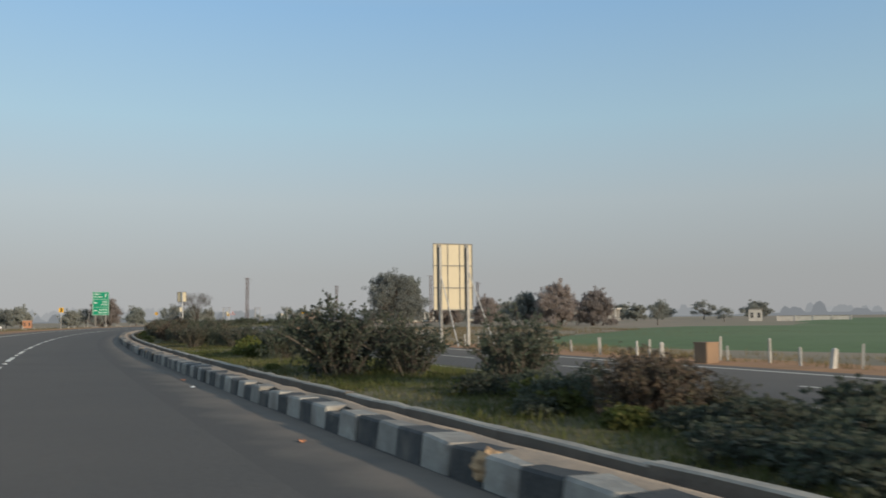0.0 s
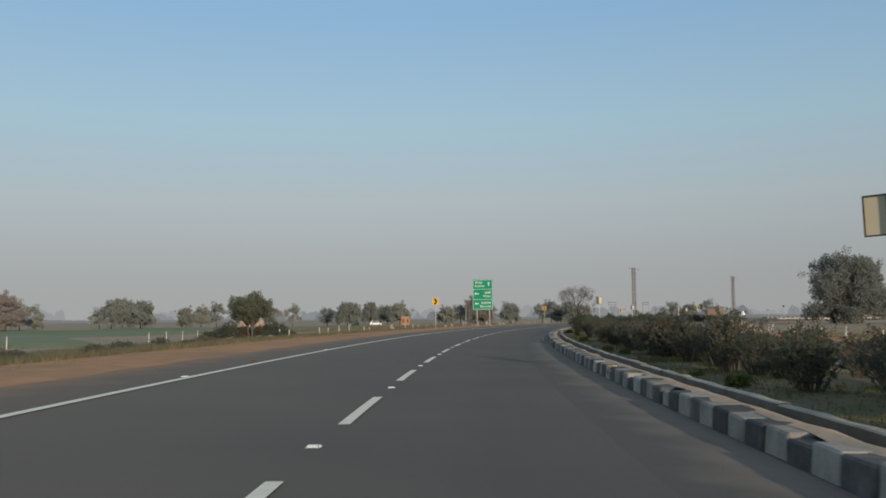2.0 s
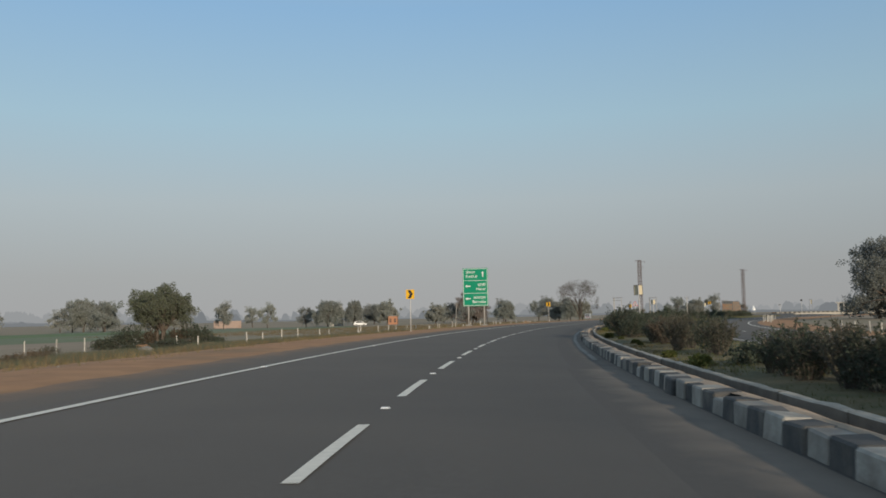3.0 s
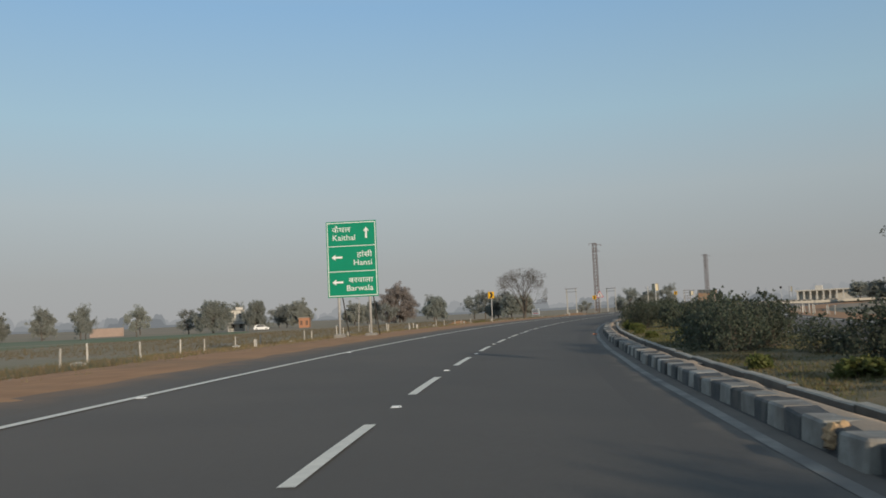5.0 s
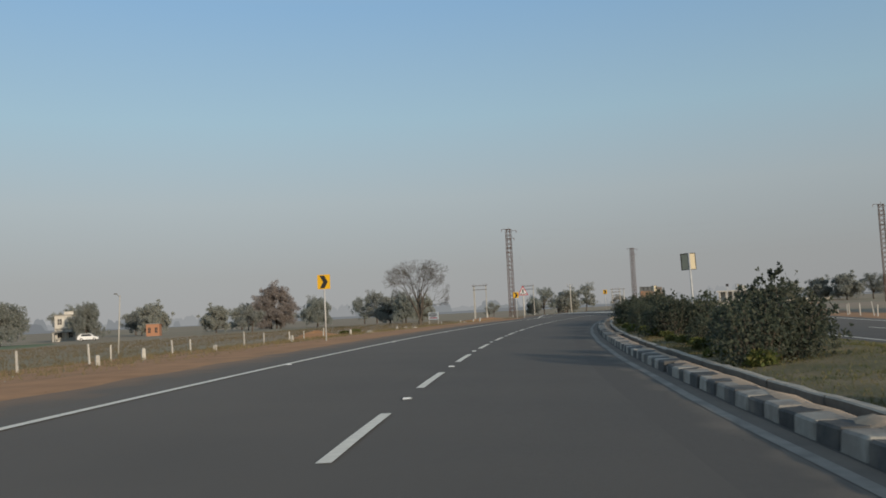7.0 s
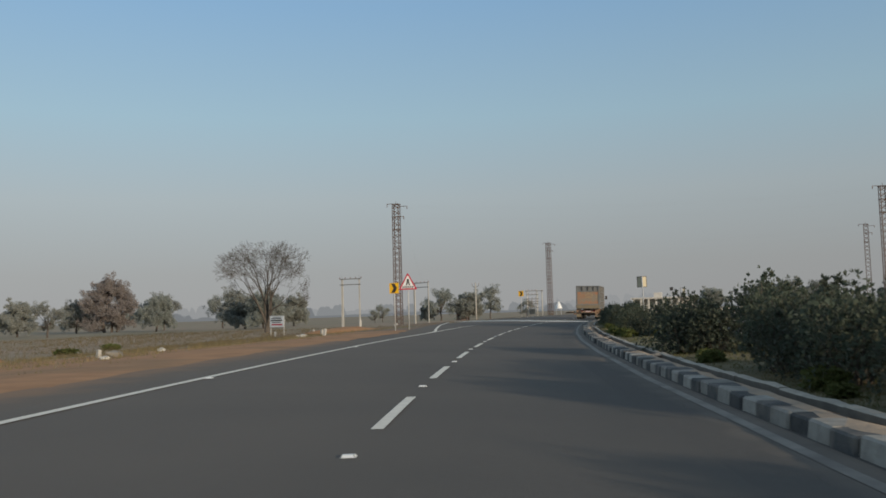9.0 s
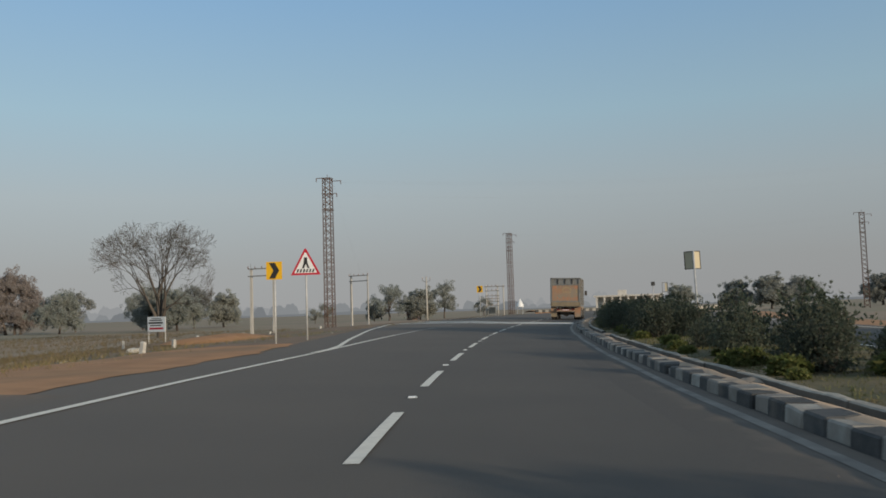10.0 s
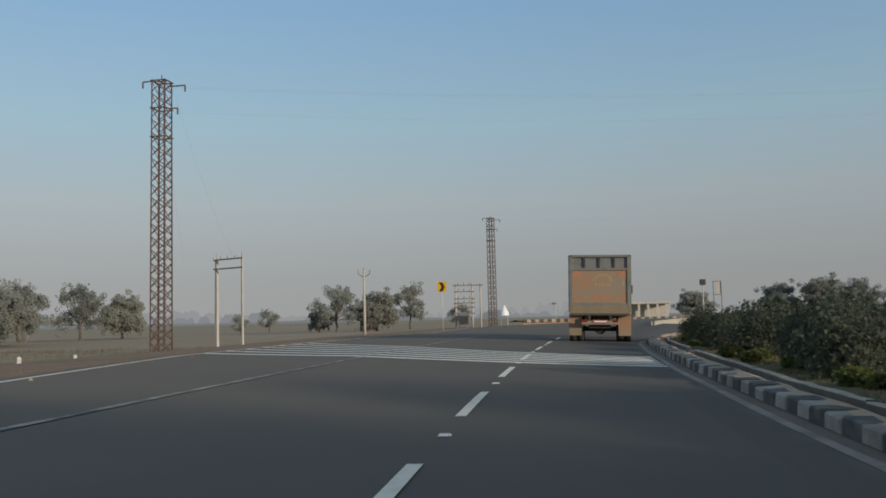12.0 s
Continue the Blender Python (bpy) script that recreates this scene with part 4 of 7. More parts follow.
def h_pole(ax, ay, bx, by, foot, top, wide, twin=False):
    """Two concrete poles with steel crossarms between them."""
    a, b = Vector((ax, ay, 0)), Vector((bx, by, 0))
    d = b - a
    gap = d.length
    m = Matrix.Translation((ax, ay, foot)) @ Matrix.Rotation(math.atan2(d.y, d.x), 4, "Z")
    t = thing("twin_pole_frame", m, "two pale concrete power poles joined by steel crossarms", "power pole", "twin pole frames")
    H = top - foot
    for x in (0, gap) + ((0.26,) if twin else ()):
        w0, w1 = (0.115, 0.08) if x != gap else (0.07, 0.05)
        g = Geo()
        v = [(x + i * w, j * w * 0.8, z) for w, z in ((w0, -0.5), (w1, H)) for i, j in ((-1, -1), (1, -1), (1, 1), (-1, 1))]
        g.add(v, [(0, 1, 5, 4), (1, 2, 6, 5), (2, 3, 7, 6), (3, 0, 4, 7), (4, 5, 6, 7)])
        part("pole", g, M_POLE, t, "pale cast concrete pole")
    for z in (H - 0.05, H - 0.62):
        arm = part("crossarm", Geo().box((gap / 2, -0.12, z), (gap + wide, 0.06, 0.085)), M_TRUCKG, t, "dark steel crossarm")
        if z > H - 0.3:
            insulators(arm, [(-wide / 2 + (gap + wide) * k / 4 + 0.02, -0.12, z + 0.04) for k in range(5)])
    for x in (0, gap):
        part("lightning_rod", Geo().rod((x, 0, H), (x - 0.05, 0, H + 0.35), 0.014, n=5), M_TRUCKG, t)
    return t


h_pole(-67.0, 266.4, -65.15, 266.05, -0.62, 4.85, 0.45)
h_pole(-62.55, 290.3, -60.6, 288.9, -0.58, 5.05, 0.3)


def forked_pole():
    t = thing("forked_pole", Matrix.Translation((-55.85, 312.4, -0.3)), "single concrete power pole with a forked steel top", "power pole")
    part("pole", Geo().rod((0, 0, -0.4), (0, 0, 5.75), 0.13, 0.09, 8), M_POLE, t, "pale cast concrete pole", True)
    part("fork", Geo().rod((0, 0, 5.1), (-0.5, 0, 5.4), 0.04).rod((0, 0, 5.1), (0.5, 0, 5.4), 0.04).rod((-0.5, 0, 5.4), (-0.5, 0, 5.65), 0.035).rod((0.5, 0, 5.4), (0.5, 0, 5.65), 0.035), M_TRUCKG, t, "dark steel fork")
    insulators(t, [(-0.5, 0, 5.63), (0.5, 0, 5.63), (0, 0, 5.75)])


forked_pole()


def pole_rag():
    """A white rag tied round the thinner pole of the first frame."""
    g = Geo()
    rng = random.Random(3)
    for k, (z, r) in enumerate(((0.45, 0.10), (0.6, 0.15), (0.85, 0.14), (1.05, 0.16), (1.25, 0.12), (1.35, 0.105))):
        for j in range(9):
            a = j * math.tau / 9
            q = r * rng.uniform(0.85, 1.2)
            g.v.append((math.cos(a) * q, math.sin(a) * q, z + rng.uniform(-0.03, 0.03)))
    g.f = [(9 * k + j, 9 * k + (j + 1) % 9, 9 * k + 9 + (j + 1) % 9, 9 * k + 9 + j) for k in range(5) for j in range(9)]
    ob = new("rag", g.mesh("rag", M_WPOST, True))
    ob.location = (-65.15, 266.05, -0.62)
    tagged(ob, "dirty white rag tied round a concrete pole", "rag")


pole_rag()


def transformer_frame():
    t = thing("transformer_frame", Matrix.Translation((-47.1, 320.6, -0.1)) @ Matrix.Rotation(radians(-4), 4, "Z"), "grey transformer on a frame of concrete poles with crossarms", "transformer")
    for x in (-0.85, 0.75, 1.55):
        part("pole", Geo().rod((x, 0, -0.4), (x, 0, 4.5), 0.10, 0.08, 8), M_POLE, t, "pale concrete pole", True)
    for z in (4.3, 3.7, 3.0, 2.6, 2.2, 1.6):
        arm = part("crossarm", Geo().box((0.0 if z < 4 else 0.35, -0.13, z), (2.0 if z < 4 else 2.9, 0.08, 0.10)), M_TRUCKG, t, "dark steel crossarm")
        insulators(arm, [(x, -0.13, z + 0.04) for x in (-0.6, -0.05, 0.5)], 0.22)
    tank = part("tank", Geo().box((-0.05, -0.1, 1.0), (1.05, 0.6, 0.95), cut=0.04), M_XFMR, t, "grey finned tank")
    for k in range(6):
        part("fin", Geo().box((-0.45 + k * 0.16, -0.46, 1.0), (0.03, 0.14, 0.75)), M_XFMR, tank)
    part("platform", Geo().box((-0.05, -0.1, 0.45), (1.8, 0.7, 0.09)), M_TRUCKG, t)


transformer_frame()


def junction_posts():
    """Signal poles and a frame board beyond the median's end."""
    t = thing("signal_pole", Matrix.Translation((-25.9, 314.5, -0.3)), "slim pole with a dark signal box on top", "signal pole")
    part("pole", Geo().rod((0, 0, -0.3), (0, 0, 4.0), 0.05, n=8), M_GALV, t, "", True)
    part("signal_box", Geo().box((0, -0.05, 4.05), (0.5, 0.25, 0.5), cut=0.03), M_BLACK, t, "dark signal box")
    t = thing("frame_board", Matrix.Translation((-23.6, 318.0, -0.3)) @ Matrix.Rotation(radians(-12), 4, "Z"), "open steel frame board on two posts", "sign board")
    for x in (-0.35, 0.35):
        part("post", Geo().rod((x, 0, -0.3), (x, 0, 4.25), 0.04, n=6), M_TRUCKG, t)
    for z in (3.0, 4.22):
        part("rail", Geo().box((0, 0, z), (0.8, 0.05, 0.07)), M_TRUCKG, t)
    part("panel", Geo().box((0.16, 0.03, 3.6), (0.30, 0.02, 1.1)), M_CREAM, t, "pale panel")
    t = thing("signal_pole", Matrix.Translation((-33.0, 372.0, -0.2)), "slim pole with a small lamp head", "signal pole")
    part("pole", Geo().rod((0, 0, -0.3), (0, 0, 3.2), 0.06, n=8), M_GALV, t, "", True)
    part("lamp_head", Geo().box((-0.2, 0, 3.2), (0.7, 0.3, 0.3), cut=0.04), M_XFMR, t, "grey lamp head")


junction_posts()


# ---- truck on the road ahead ----
def wheel(t, x, y, r=0.5, w=0.28):
    wh = part("wheel", Geo().rod((x - w / 2, y, r), (x + w / 2, y, r), r, n=20), M_TYRE, t, "black worn tyre", True)
    part("rim", Geo().rod((x - w / 2 - 0.012, y, r), (x + w / 2 + 0.012, y, r), r * 0.52, n=14), M_TRUCKG, wh)


def lorry():
    s = 280.6
    m = Matrix.Translation(road(s, -1.95, bank(-1.95))) @ Matrix.Rotation(heading(s), 4, "Z") @ Matrix.Rotation(radians(1.7), 4, "Y")
    t = thing("lorry", m, "old open lorry with faded orange tailgate and grey upper boards", "truck")
    W, L, z0, z1, zt = 2.44, 6.2, 1.22, 2.95, 3.54
    g = Geo().box((0, L / 2, z0 - 0.06), (W, L, 0.14))
    part("bed", g, M_TRUCKG, t, "grimy load bed")
    for sx in (-1, 1):
        sd = part("side_wall", Geo().box((sx * (W / 2 - 0.03), L / 2, (z0 + zt) / 2), (0.05, L, zt - z0)), M_TRUCK, t, "faded orange side wall")
        for k in range(9):
            part("side_post", Geo().box((sx * (W / 2 + 0.02), 0.1 + k * (L - 0.2) / 8, (z0 + zt) / 2), (0.06, 0.09, zt - z0)), M_TRUCKG, sd)
        for z in (z0 + 0.7, z1 - 0.1, zt - 0.04):
            part("side_rail", Geo().box((sx * (W / 2 + 0.03), L / 2, z), (0.05, L, 0.08)), M_TRUCKG, sd)
    part("front_wall", Geo().box((0, L - 0.03, (z0 + zt) / 2), (W - 0.12, 0.06, zt - z0)), M_TRUCKG, t)
    tg = part("tailgate", Geo().box((0, 0.0, (z0 + 0.32 + z1) / 2), (W - 0.20, 0.06, z1 - z0 - 0.32), cut=0.012), M_TRUCK, t, "faded orange tailgate with worn ornament")
    g = Geo()
    for x in (-W / 2 + 0.05, W / 2 - 0.05):
        g.box((x, -0.02, (z0 + zt) / 2), (0.12, 0.12, zt - z0))
    g.box((0, -0.02, z1 + 0.02), (W - 0.16, 0.1, 0.09)).box((0, -0.02, zt - 0.03), (W + 0.04, 0.12, 0.09)).box((0, -0.01, z0 + 0.33), (W - 0.16, 0.1, 0.09))
    part("rear_frame", g, M_TRUCKG, t, "grey steel rear frame")
    part("upper_board", Geo().box((0, 0.03, (z1 + zt) / 2), (W - 0.18, 0.04, zt - z1 - 0.1)), M_TRUCKG, t, "grey upper board")
    for x in (-0.62, -0.02, 0.58):
        part("upper_post", Geo().box((x, -0.02, (z1 + zt) / 2), (0.07, 0.07, zt - z1 - 0.12)), M_TRUCKD, t)
    part("lower_beam", Geo().box((0, -0.02, z0 + 0.1), (W + 0.02, 0.12, 0.36), cut=0.015), M_OCHRE, t, "dull ochre lower tail beam")
    # worn ornament of the tailgate: arch, bars and blots of paint
    g = Geo()
    for k in range(9):
        a = math.pi * (0.1 + 0.8 * k / 8)
        g = Geo().box((0.12 + 0.36 * math.cos(a), -0.033, 2.44 + 0.3 * math.sin(a)), (0.11, 0.006, 0.10), Matrix.Rotation(-a, 3, "Y"))
        part("painted_petal", g, M_FADEY, tg, "worn yellow painted petal")
    for x, z, w, h in [(x, 2.34, 0.08, 0.14) for x in (-0.15, 0.0, 0.14, 0.3, 0.4)] + [(0.93, 2.42, 0.09, 0.3), (-0.2, 2.56, 0.1, 0.05)]:
        part("painted_bar", Geo().box((x, -0.033, z), (w, 0.006, h)), M_FADEY, tg, "worn yellow painted bar")
    rng = random.Random(4)
    for k in range(13):
        z, w, h = 1.68 + rng.uniform(0, 0.16), rng.uniform(0.05, 0.13), rng.uniform(0.1, 0.26)
        part("paint_blot", Geo().box((-0.98 + k * 0.163, -0.0325, z), (w, 0.005, h)), M_FADEO, tg, "brighter orange blot of old paint")
    for x, w in ((0.9, 0.3), (-0.9, 0.34)):
        part("paint_blot", Geo().box((x, -0.0325, 2.75), (w, 0.005, 0.23)), M_FADEO, tg, "brighter orange blot of old paint")
    for x in (-0.42, 0.42):
        part("chassis_rail", Geo().box((x, 3.4, 0.95), (0.09, 7.0, 0.22)), M_TRUCKD, t)
    part("rear_bumper", Geo().box((0, -0.06, 0.78), (1.5, 0.12, 0.16), cut=0.015), M_TRUCK, t, "dull orange bumper bar")
    part("number_plate", Geo().box((0.02, -0.13, 0.83), (0.62, 0.02, 0.13)), M_PLATE, t, "red and white plate bar")
    part("plate_bar", Geo().box((0.02, -0.142, 0.83), (0.5, 0.006, 0.05)), M_WHITE, t, "white bar")
    for sx in (-1, 1):
        part("mudguard", Geo().box((sx * 1.0, 0.32, 0.82), (0.52, 0.05, 0.62)), M_TRUCK, t, "orange mudguard plate")
        part("mudflap", Geo().box((sx * 1.0, 0.25, 0.42), (0.5, 0.02, 0.34)), M_TRUCK if sx > 0 else M_OCHRE, t, "dusty mudflap")
        part("tail_lamp", Geo().box((sx * 0.62, -0.12, 0.86), (0.22, 0.05, 0.11), cut=0.01), M_LAMPR, t, "red tail lamp")
        for y in (1.05, 2.35):
            for x in (0.82, 1.12):
                wheel(t, sx * x, y)
        wheel(t, sx * 1.06, 7.4)
        part("mirror", Geo().box((sx * 1.42, 7.2, 2.35), (0.22, 0.06, 0.42), cut=0.02).rod((sx * 1.15, 7.25, 2.2), (sx * 1.4, 7.2, 2.3), 0.02), M_TRUCKD, t, "dark wing mirror")
    part("axle", Geo().rod((-0.9, 1.05, 0.52), (0.9, 1.05, 0.52), 0.1, n=8).rod((0, 1.05, 0.52), (0, 0.75, 0.52), 0.24, n=10), M_TRUCKD, t, "dark axle")
    part("spare_carrier", Geo().box((0, 0.6, 0.62), (0.9, 0.9, 0.12)), M_TRUCKD, t)
    cab = part("cab", Geo().box((0, 7.25, 1.75), (2.3, 1.8, 2.0), cut=0.08), M_TRUCK, t, "orange cab")
    part("rear_window", Geo().box((0, 6.33, 2.2), (1.2, 0.02, 0.4)), M_GLASSD, cab)


lorry()


# ---- plants ----
def np_mesh(name, verts, quads, material):
    me = bpy.data.meshes.new(name)
    me.from_pydata(np.asarray(verts), [], quads if isinstance(quads, list) else np.asarray(quads))
    me.materials.append(material)
    me.update()
    return me


def leaf_quads(pts, rng, lo, hi, wide=0.32, droop=0.0, along=None, spread=0.8):
    """A pointed leaf at every point: four corners each."""
    n = len(pts)
    d = rng.normal(size=(n, 3))
    if along is not None:
        d = along + spread * d
    d[:, 2] -= droop
    d /= np.linalg.norm(d, axis=1, keepdims=True)
    w = np.cross(d, rng.normal(size=(n, 3)))
    w /= np.linalg.norm(w, axis=1, keepdims=True) + 1e-9
    l = rng.uniform(lo, hi, (n, 1))
    v = np.stack([pts, pts + d * l * 0.6 + w * l * wide, pts + d * l, pts + d * l * 0.6 - w * l * wide], 1).reshape(-1, 3)
    return v, np.arange(4 * n).reshape(-1, 4)


def leaf_tris(pts, rng, lo, hi, wide=0.4):
    """A small three-cornered leaf at every point."""
    n = len(pts)
    d, w = rng.normal(size=(n, 3)), rng.normal(size=(n, 3))
    d /= np.linalg.norm(d, axis=1, keepdims=True)
    w = np.cross(d, w)
    w /= np.linalg.norm(w, axis=1, keepdims=True) + 1e-9
    l = rng.uniform(lo, hi, (n, 1))
    v = np.stack([pts + w * l * wide, pts - w * l * wide, pts + d * l], 1).reshape(-1, 3)
    return v, np.arange(3 * n).reshape(-1, 3)


def shrub_parts(seed, tall, wide, rosettes, size, shoots=9):
    """Stems and leaves of a shrub: uneven lobes of leaf rosettes, shoots standing out of them."""
    rng = np.random.RandomState(seed)
    g, pts, dirs = Geo(), [], []
    lobes = []
    for k in range(13):
        a, q = k * 2.4 + rng.uniform(-0.5, 0.5), math.sqrt((k + 0.5) / 13) * rng.uniform(0.8, 1.1)
        r = wide * rng.uniform(0.15, 0.24)
        top = tall * (0.93 - 0.42 * q * q) * rng.uniform(0.72, 1.04)
        lobes.append((np.array([math.cos(a) * q * (wide / 2 - r * 0.7), math.sin(a) * q * (wide / 2 - r * 0.7), max(r * 0.6, top - r)]), r))
        if k % 2 == 0:
            lobes.append((np.array([math.cos(a + 0.7) * q * wide * 0.36, math.sin(a + 0.7) * q * wide * 0.36, max(0.12, top * 0.4)]), r * 1.05))
    for c, r in lobes:
        m = max(4, rosettes // len(lobes))
        u = rng.normal(size=(m, 3))
        u /= np.linalg.norm(u, axis=1, keepdims=True)
        p = c + u * r * rng.uniform(0.5, 1.06, (m, 1)) * np.array([1, 1, 1.15])
        p[:, 2] = np.abs(p[:, 2]) + 0.02
        pts.append(p)
        dirs.append(u * 0.6 + np.array([0, 0, 0.75]))
        base = np.array([c[0] * 0.25, c[1] * 0.25, -0.08])
        mid = (base + c) / 2 + rng.normal(size=3) * 0.05
        g.rod(base, mid, 0.016, 0.011, 4, False).rod(mid, c + np.array([0, 0, r * 0.6]), 0.011, 0.005, 3, False)
    for k in range(shoots):
        c, r = lobes[rng.randint(len(lobes))]
        b = c + np.array([0, 0, r * 0.5])
        tip = b + np.array([rng.normal() * 0.08, rng.normal() * 0.08, rng.uniform(0.07, 0.17)]) * tall
        tip[2] = min(tip[2], tall * 1.12)
        g.rod(b, tip, 0.007, 0.004, 3, False)
        u = rng.uniform(0.1, 1.0, (8, 1))
        pts.append(b + (tip - b) * u + rng.normal(size=(8, 3)) * 0.015)
        dirs.append(np.tile(np.array([0, 0, 0.7]), (8, 1)))
    pts, dirs = np.concatenate(pts), np.concatenate(dirs)
    n = 6
    v, q = leaf_quads(np.repeat(pts, n, 0), rng, size * 0.7, size * 1.3, 0.23, 0.0, np.repeat(dirs, n, 0), 0.62)
    # shaded inner foliage
    core = np.concatenate([c + np.clip(rng.normal(size=(40, 3)), -1.5, 1.5) * r * 0.48 for c, r in lobes])
    core[:, 2] = np.abs(core[:, 2])
    v2, q2 = leaf_tris(core, rng, size * 0.9, size * 1.5, 0.42)
    return g, np.concatenate([v, v2]), q.tolist() + (q2 + len(v)).tolist()


def twiggy_parts(seed, tall, wide, stems, size):
    """An upright shrub of thin curving stems, bare below, with bunches of leaves along their upper parts."""
    rng = np.random.RandomState(seed)
    g, pts, dirs = Geo(), [], []
    for k in range(stems):
        q, a = math.sqrt((k + 0.5) / stems), k * 2.4 + rng.uniform(-0.4, 0.4)
        out = np.array([math.cos(a), math.sin(a), 0.0]) * q * wide * 0.5
        high = tall * (1.0 - 0.45 * q * q) * rng.uniform(0.7, 1.02)
        foot = out * 0.22 + np.array([0, 0, -0.06])
        mid = out * 0.55 + np.array([rng.normal() * 0.04, rng.normal() * 0.04, high * 0.5])
        tip = out + np.array([rng.normal() * 0.05, rng.normal() * 0.05, high])
        g.rod(foot, mid, 0.012, 0.009, 4, False).rod(mid, tip, 0.009, 0.004, 3, False)
        runs = [(mid, tip)]
        for j in range(3):
            b = mid + (tip - mid) * rng.uniform(0.0, 0.6)
            e = b + np.array([rng.normal() * 0.13, rng.normal() * 0.13, rng.uniform(0.08, 0.26)]) * tall
            e[2] = min(e[2], tall * 1.05)
            g.rod(b, e, 0.006, 0.003, 3, False)
            runs.append((b, e))
        runs.append((foot + (mid - foot) * 0.35, mid))
        for a_, b_ in runs:
            u = rng.uniform(0.1, 1.04, (6, 1))
            pts.append(a_ + (b_ - a_) * u + rng.normal(size=(6, 3)) * 0.02)
            d = (b_ - a_) / (np.linalg.norm(b_ - a_) + 1e-6)
            dirs.append(np.tile(d * 0.6, (6, 1)))
    pts, dirs = np.concatenate(pts), np.concatenate(dirs)
    v, q = leaf_quads(np.repeat(pts, 4, 0), rng, size * 0.55, size * 1.1, 0.22, 0.0, np.repeat(dirs, 4, 0), 0.6)
    v[:, 2] = np.maximum(v[:, 2], 0.0)
    return g, v, q.tolist()


SHRUBS = {}
for key, seed, tall, wide, stems_, size, m_, lb in (
        ("twiggy", 61, 1.2, 1.5, 34, 0.07, M_BUSH, "straggly dark green shrub with thin upright stems"), ("twiggy_b", 62, 1.2, 1.2, 26, 0.066, M_BUSHDUN, "straggly dull olive shrub with thin upright stems"),
        ("twiggy_dry", 63, 1.1, 1.5, 30, 0.07, M_BUSHDRY, "straggly rust brown shrub with thin upright stems")):
    g_, v_, q_ = twiggy_parts(seed, tall, wide, stems_, size)
    SHRUBS[key] = (g_.mesh("stem_clump", M_TWIG), np_mesh("foliage", v_, q_, m_), tall * 0.94, lb)
for key, seed, tall, wide, n, size, m_, lb in (
        ("dark", 11, 1.5, 1.9, 480, 0.066, M_BUSH, "dark green leafy shrub growing in the median"), ("dark_b", 12, 1.5, 1.7, 450, 0.064, M_BUSH, "dark green leafy shrub growing in the median"),
        ("dark_c", 13, 1.45, 2.2, 560, 0.067, M_BUSH, "dark green leafy shrub growing in the median"), ("low", 14, 0.9, 1.5, 230, 0.085, M_BUSH, "low dark shrub growing in the median"),
        ("dry", 15, 1.0, 1.9, 330, 0.075, M_BUSHDRY, "rust brown withered shrub growing in the median"), ("dry_b", 17, 1.1, 1.5, 260, 0.08, M_BUSHDRY, "brownish shrub growing in the median"),
        ("back", 18, 1.4, 2.0, 190, 0.09, M_BUSH, "dark green shrub at the back of the median"), ("weed", 16, 0.6, 0.8, 80, 0.085, M_WEED, "yellow-green weed growing in the median"), ("spurge", 19, 0.6, 0.85, 170, 0.07, M_WEEDBRIGHT, "bright yellow-green bushy weed in the median")):
    g_, v_, q_ = shrub_parts(seed, tall, wide, n, size, 9 if tall > 1.2 else 4)
    SHRUBS[key] = (g_.mesh("stem_clump", M_TWIG), np_mesh("foliage", v_, q_, m_), tall * 0.94, lb)
SHRUB_FIRST = {}


def shrub(key, s, o, tall, wide=1.0, turn=0.0):
    stems, leaves, h0, lb = SHRUBS[key]
    k = tall / h0
    z = float(np.interp(o, [-10.75, -9.2, -7.8, -6.5, -5.2, -4.45], [-0.33, -0.14, -0.04, 0.02, -0.02, -0.06])) - 0.02
    m = Matrix.Translation(road(s, o, z)) @ Matrix.Rotation(turn, 4, "Z") @ Matrix.Diagonal((k * wide, k * wide, k, 1))
    if key in SHRUB_FIRST:
        return again(SHRUB_FIRST[key], m)
    t = SHRUB_FIRST[key] = thing("weed" if key in ("weed", "spurge") else "shrub", m, lb, "weed" if key in ("weed", "spurge") else "shrub", "weeds of the median" if key in ("weed", "spurge") else "shrubs of the median")
    part("stem_clump", stems, None, t, "thin brown stems")
    part("foliage", leaves, None, t)
    return t


